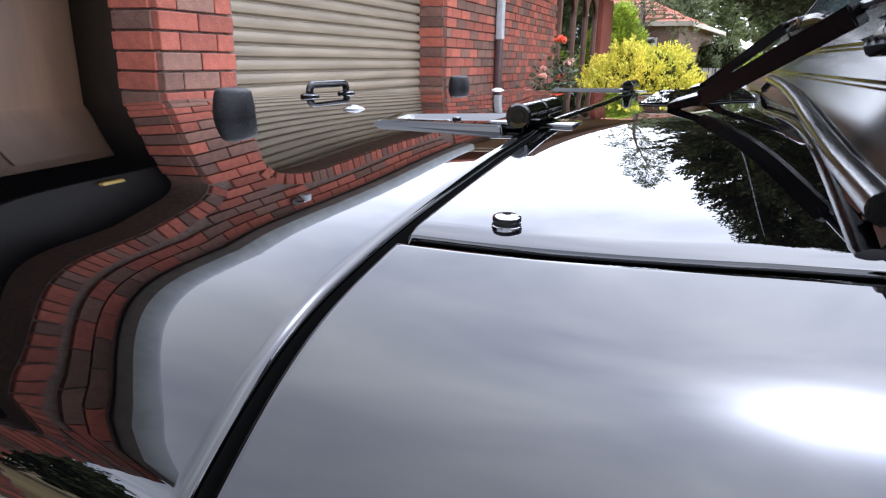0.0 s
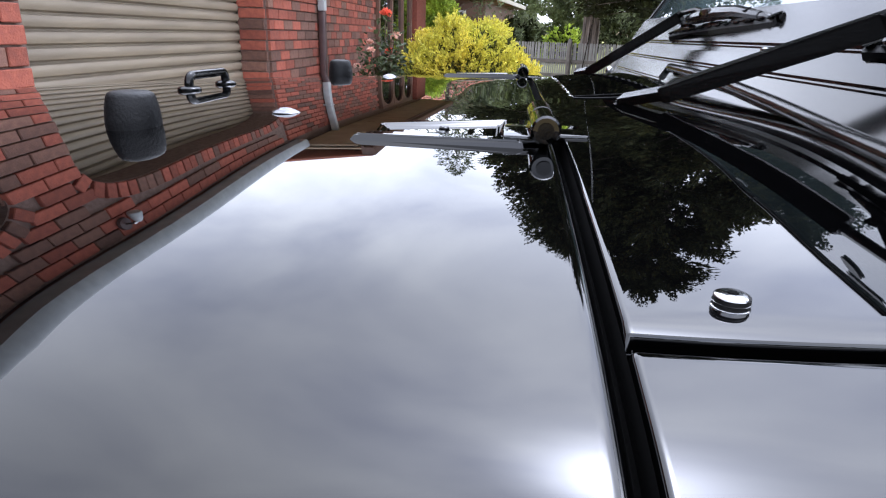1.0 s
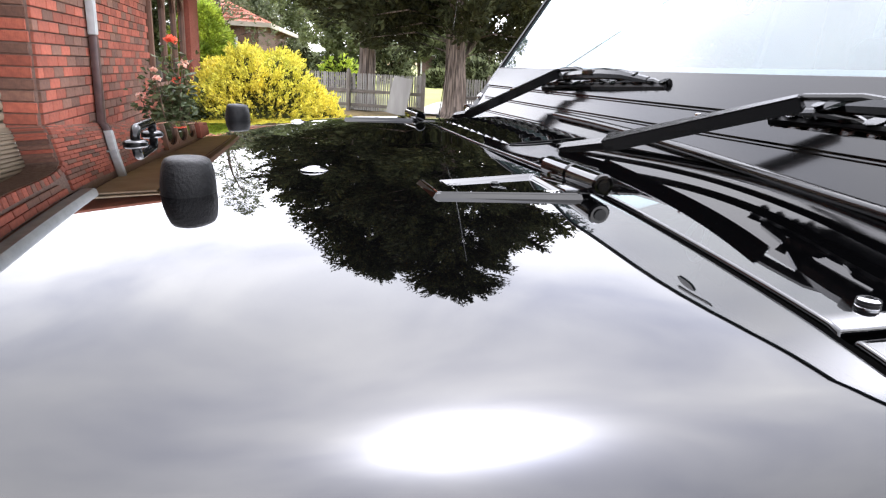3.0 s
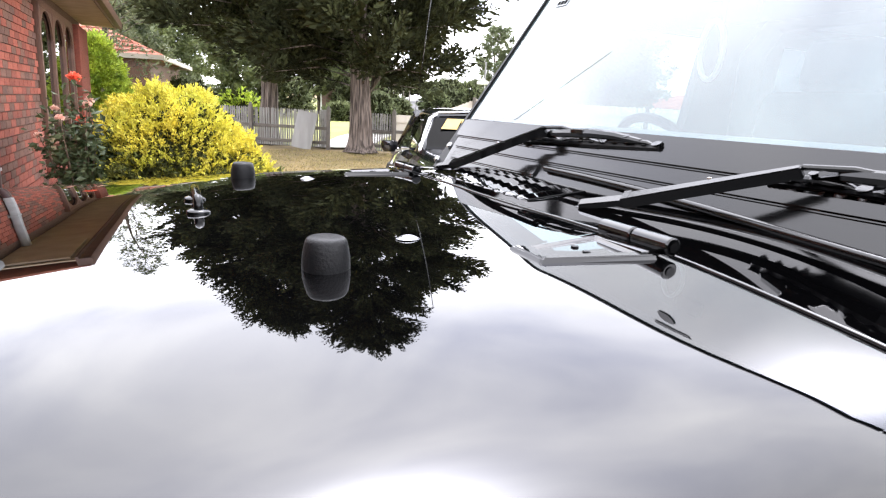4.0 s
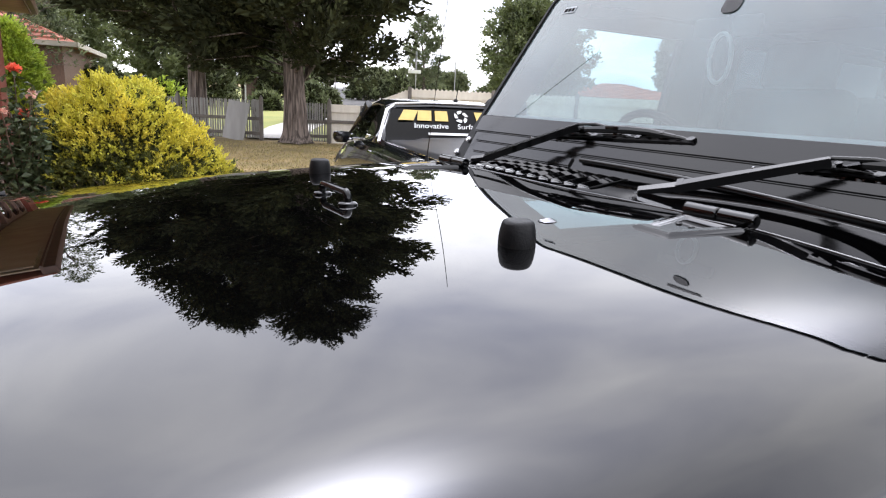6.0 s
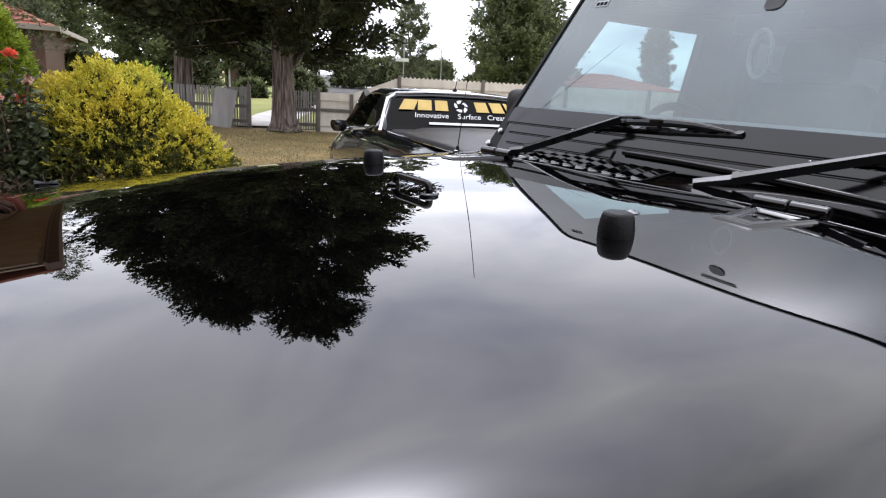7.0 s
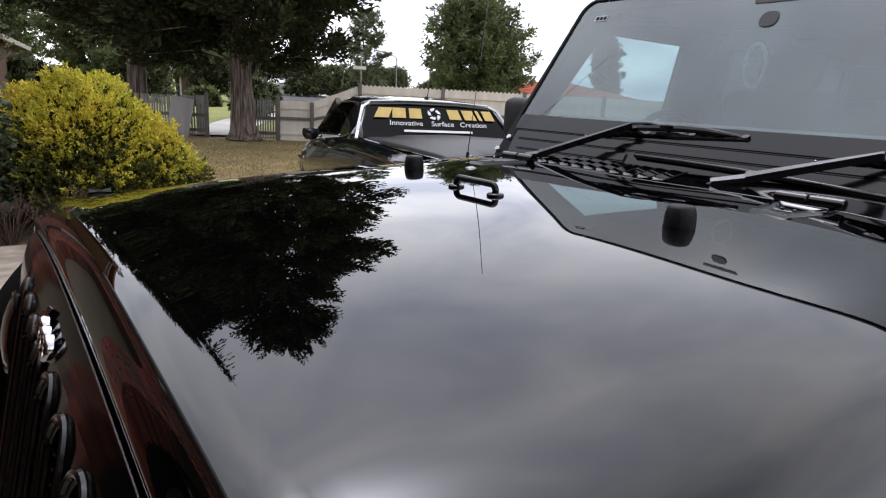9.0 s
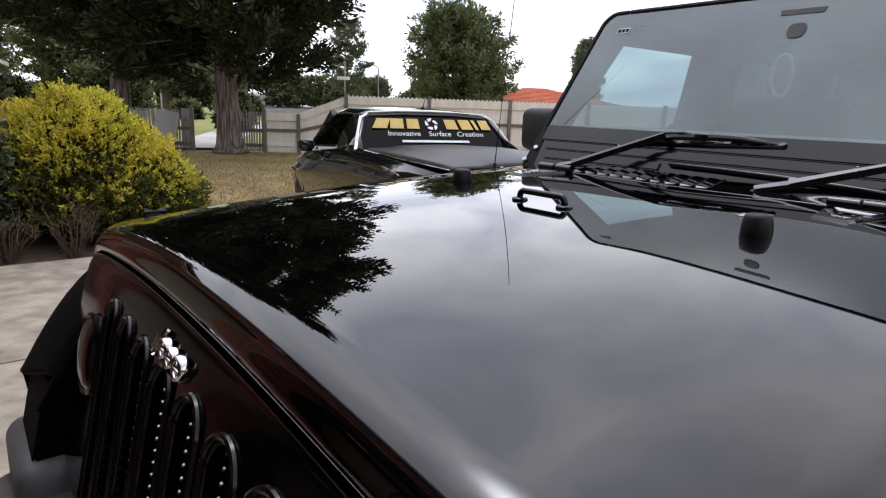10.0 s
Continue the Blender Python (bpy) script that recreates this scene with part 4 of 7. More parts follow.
# trees and shrubs beyond the fence
far = [("street_tree", (20.8, 26.5), 6.15, 3.5, 0.9, M_LEAF, "bushy green street tree beyond the cream fence", 260, 0.27),
       ("gum_tree", (38.0, 32.0), 6.4, 1.4, 1.6, M_LEAF2, "slender olive green gum tree in the distance", 60, 0.30),
       ("gum_tree", (20.6, 38.6), 6.6, 1.9, 1.8, M_LEAF2, "spreading gum tree across the street", 50, 0.24),
       ("street_tree", (9.5, 44.0), 5.6, 2.8, 1.2, M_LEAF, "green tree across the street", 110, 0.32),
       ("street_tree", (4.0, 40.0), 6.0, 3.2, 1.0, M_LEAF, "green garden tree across the street", 110, 0.34),
       ("street_tree", (-3.0, 42.0), 6.5, 3.4, 1.0, M_LEAF2, "green garden tree across the street", 100, 0.36),
       ("street_tree", (16.0, 62.0), 7.0, 3.4, 1.2, M_LEAF2, "olive green tree down the street", 90, 0.4),
       ("street_tree", (23.0, 74.0), 6.0, 2.6, 1.2, M_LEAF2, "olive green tree down the street", 70, 0.4),
       ("street_tree", (46.0, 76.0), 3.4, 2.6, 1.0, M_LEAF2, "rounded olive tree far beyond the street", 70, 0.4),
       ("street_tree", (51.5, 72.0), 3.6, 2.4, 1.0, M_LEAF, "rounded green tree far beyond the street", 70, 0.4),
       ("street_tree", (0.0, 56.0), 8.0, 4.5, 1.2, M_LEAF, "green tree far down the street", 90, 0.45)]
branching_tree("bare_tree", (-2.3, 24.0, G), 10.4, 2.9, 1.6, M_LEAF2, 77, "sparse half-bare tree in front of the neighbouring house", branches=120, per=13, leaf=0.20, trunk_r=0.13,
               rise=(25, 65), kids=4, width=0.4)
for nm, (x, y), h, r, lo, mt, lb, nb, lf in far:
    branching_tree(nm, (x, y, ground_z(x, y) - 0.1), h, r, lo, mt, int(x * 7 + y), lb, branches=nb, per=20, leaf=lf, trunk_r=0.16, rise=(15, 55), width=0.5, kids=8, ball=True)
for i, (x, y, r, h) in enumerate(((7.9, 25.5, 0.6, 1.3), (8.8, 35.7, 0.7, 0.6), (11.4, 42.3, 1.3, 2.4), (2.4, 28.5, 0.8, 1.1), (6.2, 39.0, 1.7, 2.0), (28.6, 58.0, 2.3, 2.1), (31.6, 57.0, 2.2, 1.8), (29.2, 51.5, 1.5, 1.3), (-1.0, 30.0, 1.4, 1.9), (36.5, 53.0, 2.2, 1.8), (0.6, 33.0, 1.3, 1.5), (40.0, 50.0, 2.0, 1.6), (14.4, 41.5, 1.0, 1.0), (24.6, 58.7, 1.9, 1.5), (26.6, 60.5, 2.2, 1.9), (22.0, 66.0, 1.6, 1.2), (57.0, 165.0, 6.5, 5.5), (64.5, 163.0, 6.0, 4.2), (70.5, 160.0, 6.5, 4.8), (77.0, 157.0, 6.0, 4.4), (84.0, 152.0, 6.5, 5.0))):
    z = ground_z(x, y)
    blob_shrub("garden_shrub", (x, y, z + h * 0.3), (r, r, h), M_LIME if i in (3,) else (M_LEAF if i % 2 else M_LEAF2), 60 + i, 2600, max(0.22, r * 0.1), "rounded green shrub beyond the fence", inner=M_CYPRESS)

# dry grass blades on the lawn
rng = np.random.default_rng(90)
n_g = 42000
gx, gy = rng.uniform(-0.2, 7.5, n_g), rng.uniform(7.0, 17.0, n_g)
keep = (0.522 * (gx - 5.6) + 0.853 * (gy - 16.5) < -0.2) & ((gx > 0.9) | (gy > 9.5)) & (rng.random(n_g) < np.clip(1.3 - gy / 22, 0.3, 1))
C = np.stack([gx, gy, np.full(n_g, G)], 1)[keep]
D = rng.normal(size=C.shape) * np.array([0.6, 0.6, 0.1]) + np.array([0, 0, 0.8])
V, F = leaf_cloud(C, D, rng.uniform(0.025, 0.07, len(C)), 0.22, rng)
grass = part_np("lawn_grass", V, F, M_GRASS, None, kind="stuff")
tagged(grass, "short dry yellow-brown grass blades on the lawn", "grass")

# clipped hedge along the boundary behind the driveway
for i in range(7):
    hx = -9.0 + i * 3.9
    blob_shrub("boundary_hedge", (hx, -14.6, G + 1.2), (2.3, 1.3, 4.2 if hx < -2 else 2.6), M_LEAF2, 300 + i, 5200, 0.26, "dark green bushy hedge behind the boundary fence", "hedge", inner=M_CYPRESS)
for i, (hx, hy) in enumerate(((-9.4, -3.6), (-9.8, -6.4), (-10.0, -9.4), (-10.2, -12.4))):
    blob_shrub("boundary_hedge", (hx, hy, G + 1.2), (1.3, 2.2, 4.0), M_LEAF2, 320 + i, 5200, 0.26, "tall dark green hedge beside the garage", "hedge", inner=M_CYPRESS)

# ---- neighbouring houses, poles, cars ----


def far_house(at, size, wall_mat, roof_mat, yaw, label, ridge=1.5, win=3):
    t = thing("bungalow", at, label, "house")
    R = Matrix.Translation(at) @ Matrix.Rotation(radians(yaw), 4, "Z")
    w, d, h = size
    bm = bmesh.new()
    box(bm, (0, 0, h / 2), (w, d, h))
    bmesh.ops.transform(bm, matrix=R, verts=bm.verts[:])
    part("wall", bm, wall_mat, t, smooth=False)
    # courses of tiles up each slope of a hipped roof
    bm = bmesh.new()
    o = 0.5
    a, b = w / 2 + o, d / 2 + o
    rx = max(0.2, a - b)
    n = 12
    for k in range(n):
        f0, f1 = k / n, (k + 1) / n
        z0, z1 = h + ridge * f0 + 0.05, h + ridge * f1
        x0, y0 = a + (rx - a) * f0, b * (1 - f0)
        x1, y1 = a + (rx - a) * f1, b * (1 - f1)
        c0 = [(-x0, -y0, z0), (x0, -y0, z0), (x0, y0, z0), (-x0, y0, z0)]
        c1 = [(-x1, -y1, z1), (x1, -y1, z1), (x1, y1, z1), (-x1, y1, z1)]
        for q in range(4):
            p = [c0[q], c0[(q + 1) % 4], c1[(q + 1) % 4], c1[q]]
            bm.faces.new([bm.verts.new(v) for v in p])
            e = [c0[q], c0[(q + 1) % 4]]
            bm.faces.new([bm.verts.new(v) for v in (e[1], e[0], (e[0][0], e[0][1], z0 - 0.05), (e[1][0], e[1][1], z0 - 0.05))])
    bmesh.ops.remove_doubles(bm, verts=bm.verts[:], dist=1e-4)
    bmesh.ops.transform(bm, matrix=R, verts=bm.verts[:])
    part("roof", bm, roof_mat, t, smooth=False)
    bm = bmesh.new()
    for sx, sy, lx, ly in ((0, -b, 2 * a, 0.08), (0, b, 2 * a, 0.08), (-a, 0, 0.08, 2 * b), (a, 0, 0.08, 2 * b)):
        box(bm, (sx, sy, h + 0.0), (lx, ly, 0.16))
    bmesh.ops.transform(bm, matrix=R, verts=bm.verts[:])
    part("gutter", bm, M_PALEWALL, t, smooth=False)
    for i in range(win):
        x = -w / 2 + w * (i + 0.5) / win
        bm = bmesh.new()
        box(bm, (x, -d / 2 - 0.02, h * 0.58), (1.5, 0.08, 1.15), bevel=0.01)
        bmesh.ops.transform(bm, matrix=R, verts=bm.verts[:])
        wi = part("window", bm, M_WHITE, t)
        bm = bmesh.new()
        box(bm, (x, -d / 2 - 0.065, h * 0.58), (1.36, 0.02, 1.0))
        bmesh.ops.transform(bm, matrix=R, verts=bm.verts[:])
        part("pane", bm, M_GLASS_DARK, wi, smooth=False)


far_house((-4.9, 29.0, ground_z(0, 29)), (9.0, 8.0, 2.45), M_DARKWOOD, M_TILE, -8, "red brick bungalow with a terracotta tiled roof", ridge=2.0)
far_house((27.8, 27.5, ground_z(27, 27)), (8.0, 7.0, 1.5), M_BRICK_RJ, M_TILE_O, -31, "bungalow with a bright orange tiled roof", ridge=1.0)
far_house((35.5, 70.0, ground_z(33, 66)), (8.0, 6.0, 1.5), M_BRICK_BJ, M_FENCE_R, -31, "low brown house across the street", ridge=0.8)
far_house((50.0, 60.0, ground_z(46, 62)), (9.0, 7.0, 1.9), M_PALEWALL, M_TILE, -31, "low house behind the shrubs across the street", ridge=1.1)

pole = thing("utility_pole", (12.1, 23.6, ground_z(12, 24)), "slim grey steel pole with a small sign", "pole")
bm = bmesh.new()
tube(bm, [(12.1, 23.6, G), (12.1, 23.6, 3.3)], [0.045, 0.04], 10)
part("post", bm, M_POLE, pole)
bm = bmesh.new()
box(bm, (12.0, 23.55, 2.42), (0.55, 0.02, 0.14), FROT, bevel=0.004)
part("sign", bm, M_WHITE, pole)
lampp = thing("street_lamp", (26.5, 44.0, ground_z(26, 44)), "grey street lamp with a bent arm", "street lamp")
bm = bmesh.new()
tube(bm, [(26.5, 44, 0.3), (26.5, 44, 4.2), (26.4, 44, 4.45), (25.4, 44, 4.75)], [0.08, 0.06, 0.05, 0.04], 8)
part("post", bm, M_POLE, lampp)
bm = bmesh.new()
box(bm, (25.1, 44, 4.77), (0.6, 0.2, 0.1), bevel=0.02)
part("lantern", bm, M_GALV, lampp)
mb = thing("notice_board", (9.8, 42.7, ground_z(9.8, 42.7)), "dark board in a pale frame on the far verge", "sign")
zb = ground_z(9.8, 42.7)
bm = bmesh.new()
for dx in (-0.5, 0.5):
    box(bm, (9.8 + dx, 42.7, zb + 0.9), (0.1, 0.08, 1.9), bevel=0.01)
box(bm, (9.8, 42.7, zb + 1.85), (1.1, 0.08, 0.1), bevel=0.01)
part("frame", bm, M_WHITE, mb)
bm = bmesh.new()
box(bm, (9.8, 42.7, zb + 1.05), (0.9, 0.05, 1.5))
part("panel", bm, M_FASCIA, mb, smooth=False)


for px, py, hh in ((25.6, 71.0, 5.2), (30.5, 82.0, 5.2), (15.8, 47.5, 4.6)):
    tp = thing("timber_pole", (px, py, ground_z(px, py)), "thin weathered timber power pole by the far street", "pole", "poles along the far street")
    zb = ground_z(px, py)
    bm = bmesh.new()
    tube(bm, [(px, py, zb - 0.1), (px, py, zb + hh)], [0.13, 0.09], 9)
    part("post", bm, M_FENCE_R, tp)
    bm = bmesh.new()
    box(bm, (px, py, zb + hh - 0.4), (1.5, 0.1, 0.1))
    part("cross_arm", bm, M_FENCE_R, tp, smooth=False)


def small_car(at, yaw, mat, label):
    t = thing("parked_car", at, label, "car")
    R = Matrix.Translation(at) @ Matrix.Rotation(radians(yaw), 4, "Z")
    bm = bmesh.new()
    prism(bm, [(-2.1, -0.85, 0.3), (2.1, -0.85, 0.3), (2.15, -0.85, 0.7), (1.2, -0.85, 0.9), (-2.0, -0.85, 0.92), (-2.15, -0.85, 0.6)], (0, 1.7, 0))
    bmesh.ops.transform(bm, matrix=R, verts=bm.verts[:])
    part("body", bm, mat, t, smooth=False)
    bm = bmesh.new()
    prism(bm, [(-1.9, -0.72, 0.9), (1.15, -0.72, 0.9), (0.5, -0.66, 1.38), (-1.2, -0.66, 1.42)], (0, 1.4, 0))
    bmesh.ops.transform(bm, matrix=R, verts=bm.verts[:])
    part("cabin", bm, M_GLASS_DARK, t, smooth=False)
    for sx in (-1.3, 1.3):
        for sy in (-0.8, 0.8):
            bm = bmesh.new()
            lathe(bm, [(0.2, -0.1), (0.3, -0.09), (0.31, 0), (0.3, 0.09), (0.2, 0.1)], (0, 0, 0), 18, Matrix.Rotation(radians(90), 4, "X"))
            bmesh.ops.translate(bm, vec=(sx, sy, 0.31), verts=bm.verts[:])
            bmesh.ops.transform(bm, matrix=R, verts=bm.verts[:])
            part("wheel", bm, M_TYRE, t)


small_car((42.0, 111.0, ground_z(42, 111) + 0.07), 70, M_WHITE, "white car on the far street")

# ---- utility with a lettered rear window ----
UT = Matrix.Translation((2.60, 4.53, G)) @ Matrix.Rotation(radians(-12.0), 4, "Z")
ute = thing("ute", (2.60, 4.53, G), "glossy black utility with a hard tub cover and lettered rear window", "ute")


def upart(name, bm, mat, label="", parent=None, smooth=True):
    bmesh.ops.transform(bm, matrix=UT, verts=bm.verts[:])
    return part(name, bm, mat, parent or ute, label, smooth)


# body: sections along its length (y, half width at sill, belt half width, belt height)
bm = bmesh.new()
rows = []
for y, wl, wb, zb in ((-2.25, 0.86, 0.86, 0.88), (-2.15, 0.92, 0.91, 0.94), (-1.2, 0.95, 0.93, 0.965), (-0.15, 0.95, 0.93, 0.975), (0.6, 0.95, 0.93, 0.94), (1.4, 0.95, 0.92, 0.87), (2.0, 0.94, 0.90, 0.81), (2.6, 0.92, 0.84, 0.72), (2.95, 0.86, 0.76, 0.60), (3.05, 0.78, 0.68, 0.48)):
    r = []
    for sx in (-1, 1):
        pts = [(sx * wl, y, 0.28), (sx * (wl + 0.015), y, 0.50), (sx * (wl + 0.01), y, zb - 0.22), (sx * (wb + 0.005), y, zb - 0.06), (sx * (wb - 0.03), y, zb - 0.01), (sx * (wb - 0.14), y, zb)]
        r += pts if sx < 0 else pts[::-1]
    rows.append(r)
sheet(bm, rows)
for r in (rows[0], rows[-1]):
    bm.faces.new([bm.verts.new(p) for p in r])
bmesh.ops.recalc_face_normals(bm, faces=bm.faces[:])
body = upart("body", bm, M_PAINT_UTE)
# cab shell: pillars, roof, sail panels
bm = bmesh.new()
BLc, BRc, TLc, TRc = (-0.88, -0.16, 0.985), (0.88, -0.16, 0.985), (-0.73, 0.13, 1.315), (0.73, 0.13, 1.315)
roof_rows = []
for y, hw, z in ((0.10, 0.74, 1.325), (0.25, 0.75, 1.365), (0.7, 0.76, 1.385), (1.05, 0.74, 1.355), (1.27, 0.72, 1.29)):
    roof_rows.append([(-hw, y, z - 0.05), (-hw + 0.06, y, z - 0.012), (-0.3, y, z + 0.008), (0.3, y, z + 0.008), (hw - 0.06, y, z - 0.012), (hw, y, z - 0.05)])
sheet(bm, roof_rows)
for sx in (-1, 1):
    # sail panel behind the door, sloping back to the tub
    sheet(bm, [[(sx * 0.74, 0.10, 1.31), (sx * 0.735, 0.42, 1.34)], [(sx * 0.85, -0.10, 1.10), (sx * 0.835, 0.46, 1.16)], [(sx * 0.92, -0.42, 0.95), (sx * 0.92, 0.50, 0.95)]])
    # windscreen pillar
    tube(bm, [(sx * 0.73, 1.24, 1.30), (sx * 0.87, 1.80, 0.87)], 0.04, 8)
bmesh.ops.recalc_face_normals(bm, faces=bm.faces[:])
cabs = upart("cab", bm, M_PAINT_UTE)
solidify(cabs, 0.02)
bm = bmesh.new()
sheet(bm, [[(-0.72, 1.25, 1.30), (0.72, 1.25, 1.30)], [(-0.86, 1.79, 0.87), (0.86, 1.79, 0.87)]])
upart("windscreen", bm, M_GLASS_DARK)
for sx in (-1, 1):
    bm = bmesh.new()
    bm.faces.new([bm.verts.new(p) for p in ((sx * 0.735, 0.44, 1.335), (sx * 0.735, 1.20, 1.30), (sx * 0.89, 1.75, 0.885), (sx * 0.915, 0.52, 0.955))])
    upart("side_window", bm, M_GLASS_DARK, smooth=False)
    bm = bmesh.new()
    lathe(bm, [(0.0, -0.07), (0.05, -0.065), (0.075, -0.02), (0.08, 0.03), (0.07, 0.07), (0.0, 0.075)], (0, 0, 0), 18)
    bmesh.ops.transform(bm, matrix=Matrix.Translation((sx * 1.02, 1.42, 0.905)) @ Matrix.Diagonal((1.3, 0.8, 0.95, 1)), verts=bm.verts[:])
    tube(bm, [(sx * 0.88, 1.44, 0.88), (sx * 1.0, 1.42, 0.89)], 0.02, 8)
    upart("mirror", bm, M_PAINT_UTE)
    for y in (-1.35, 2.15):
        bm = bmesh.new()
        lathe(bm, [(0.20, -0.10), (0.31, -0.10), (0.33, -0.07), (0.335, 0), (0.33, 0.07), (0.31, 0.10), (0.20, 0.10)], (0, 0, 0), 32, Matrix.Rotation(radians(90), 4, "Y"))
        bmesh.ops.translate(bm, vec=(sx * 0.84, y, 0.33), verts=bm.verts[:])
        wh = upart("wheel", bm, M_TYRE)
        bm = bmesh.new()
        lathe(bm, [(0.05, 0.0), (0.20, 0.01), (0.225, 0.05), (0.215, 0.05), (0.19, 0.02), (0.05, 0.03)], (0, 0, 0), 28, Matrix.Rotation(radians(90 * sx), 4, "Y"))
        bmesh.ops.translate(bm, vec=(sx * 0.90, y, 0.33), verts=bm.verts[:])
        bmesh.ops.transform(bm, matrix=UT, verts=bm.verts[:])
        part("rim", bm, M_STEEL, wh)


def on_win(u, v, off=0.0):
    """Point on the rear window: u across from -1 to 1, v from its foot (0) to its head (1)."""
    b = Vector(BLc).lerp(Vector(BRc), (u + 1) / 2)
    t = Vector(TLc).lerp(Vector(TRc), (u + 1) / 2)
    p = b.lerp(t, v)
    n = Vector((0, -0.36, 0.29)).normalized()
    return p + n * off


bm = bmesh.new()
sheet(bm, [[on_win(-1 + k * 0.1, j * 0.1, 0.012 * (1 - (k - 10) ** 2 / 100)) for k in range(21)] for j in range(11)])
rw = upart("rear_window", bm, M_GLASS_UTE, "dark tinted rear window with gold and white lettering")
bm = bmesh.new()
edge = [on_win(-1.03, -0.06, 0.012), on_win(-1.04, 0.4, 0.012), on_win(-1.04, 0.88, 0.012), on_win(-0.94, 1.03, 0.014), on_win(-0.5, 1.07, 0.02), on_win(0, 1.08, 0.024), on_win(0.5, 1.07, 0.02), on_win(0.94, 1.03, 0.014), on_win(1.04, 0.88, 0.012), on_win(1.04, 0.4, 0.012), on_win(1.03, -0.06, 0.012)]
tube(bm, edge, 0.018, 8)
upart("window_surround", bm, M_STEEL, "bright silver window surround")


def win_bar(bm, pts, off=0.02):
    bm.faces.new([bm.verts.new(UT @ on_win(u, v, off)) for u, v in pts])


def win_shape(name, polys, mat, label=""):
    bm = bmesh.new()
    for p in polys:
        win_bar(bm, p)
    ob = part(name, bm, mat, rw, label, smooth=False)
    solidify(ob, 0.002, 1)


def rect(u0, u1, v0, v1, sl=0.0):
    return [(u0, v0), (u1, v0), (u1 + sl, v1), (u0 + sl, v1)]


# gold logo drawn as plain blocks, with a white swirl in the middle
for u0, u1, sl in ((-0.86, -0.66, 0.05), (-0.61, -0.42, 0.0), (-0.37, -0.19, 0.0), (0.21, 0.39, 0.0), (0.44, 0.62, 0.0), (0.66, 0.71, 0.0), (0.75, 0.90, 0.02)):
    win_shape("logo_block", [rect(u0, u1, 0.56, 0.86, sl)], M_GOLDTEXT, "gold vinyl block")
for k in range(5):
    a0 = k * 1.2566
    pts = [(0.10 * math.cos(a0 + s) * (1 - 0.12 * s), 0.71 + 0.19 * math.sin(a0 + s) * (1 - 0.12 * s)) for s in (0, 0.3, 0.6, 0.9)]
    ins = [(0.055 * math.cos(a0 + s + 0.2) * (1 - 0.12 * s), 0.71 + 0.10 * math.sin(a0 + s + 0.2) * (1 - 0.12 * s)) for s in (0.9, 0.6, 0.3, 0)]
    win_shape("swirl_arm", [pts + ins], M_WHITETEXT, "white vinyl swirl arm")


def lettering(text, u, v, size):
    """One word of white vinyl, centred at u, v."""
    cu = bpy.data.curves.new("lettering", "FONT")
    cu.body, cu.size, cu.align_x, cu.extrude, cu.shear = text, size, "CENTER", 0.0008, 0.15
    tmp = bpy.data.objects.new("lettering", cu)
    me = bpy.data.meshes.new_from_object(tmp)
    bpy.data.objects.remove(tmp)
    ux = Vector((1, 0, 0))
    uy = (on_win(0, 1) - on_win(0, 0)).normalized()
    p = on_win(u, v, 0.018)
    m = Matrix((( ux.x, uy.x, 0, p.x), (ux.y, uy.y, 0, p.y), (ux.z, uy.z, 0, p.z), (0, 0, 0, 1)))
    nz = ux.cross(uy)
    for i in range(3):
        m[i][2] = nz[i]
    me.transform(UT @ m)
    me.materials.clear()
    me.materials.append(M_WHITETEXT)
    ob = new("lettering", me)
    ob.parent = rw
    tagged(ob, "white lettering")


for word, u in (("Innovative", -0.42), ("Surface", 0.08), ("Creation", 0.52)):
    lettering(word, u, 0.350, 0.090)
win_shape("address_bar", [rect(-0.46, 0.46, 0.15, 0.215)], M_WHITETEXT, "white vinyl bar")
# tub cover with a raised middle
bm = bmesh.new()
rows = []
for y, f in ((-2.2, 0.0), (-2.12, 0.6), (-1.9, 1.0), (-0.55, 1.0), (-0.25, 0.7), (-0.2, 0.0)):
    rows.append([(-0.86, y, 0.975), (-0.80, y, 0.984 + 0.016 * f), (-0.58, y, 0.988 + 0.018 * f), (-0.50, y, 0.992 + 0.04 * f), (0, y, 0.996 + 0.055 * f), (0.50, y, 0.992 + 0.04 * f), (0.58, y, 0.988 + 0.018 * f), (0.80, y, 0.984 + 0.016 * f), (0.86, y, 0.975)])
sheet(bm, rows)
lid = upart("tub_cover", bm, M_LID, "satin black hard tub cover")
solidify(lid, 0.012)
bm = bmesh.new()
tube(bm, [(-0.87, -2.2, 0.965), (-0.885, -0.3, 0.982)], 0.012, 8)
upart("cover_trim", bm, M_STEEL, "bright metal trim strip")
bm = bmesh.new()
tube(bm, [(0.87, -2.2, 0.965), (0.885, -0.3, 0.982)], 0.012, 8)
upart("cover_trim", bm, M_STEEL, "bright metal trim strip")
bm = bmesh.new()
tube(bm, [(0.1, 0.5, 1.38), (0.06, 0.30, 1.60)], [0.006, 0.002], 6)
lathe(bm, [(0.03, 0), (0.025, 0.015), (0.01, 0.03)], (0.1, 0.5, 1.385), 14)
upart("roof_aerial", bm, M_RUBBER)

# ---- the black four-wheel drive ----
jeep = thing("off_road_car", (0.9, 0, G), "glossy black upright off-road car with bonnet hinges and an upright windscreen", "car")


def lerp(a, b, f):
    return a + (b - a) * f


def hood_zc(x):
    return 1.100 + 0.00567 * x - 0.0367 * x * x


def hood_w(x):
    """Half width at which the shoulder begins to fall away."""
    return 0.80 + 0.13 * x


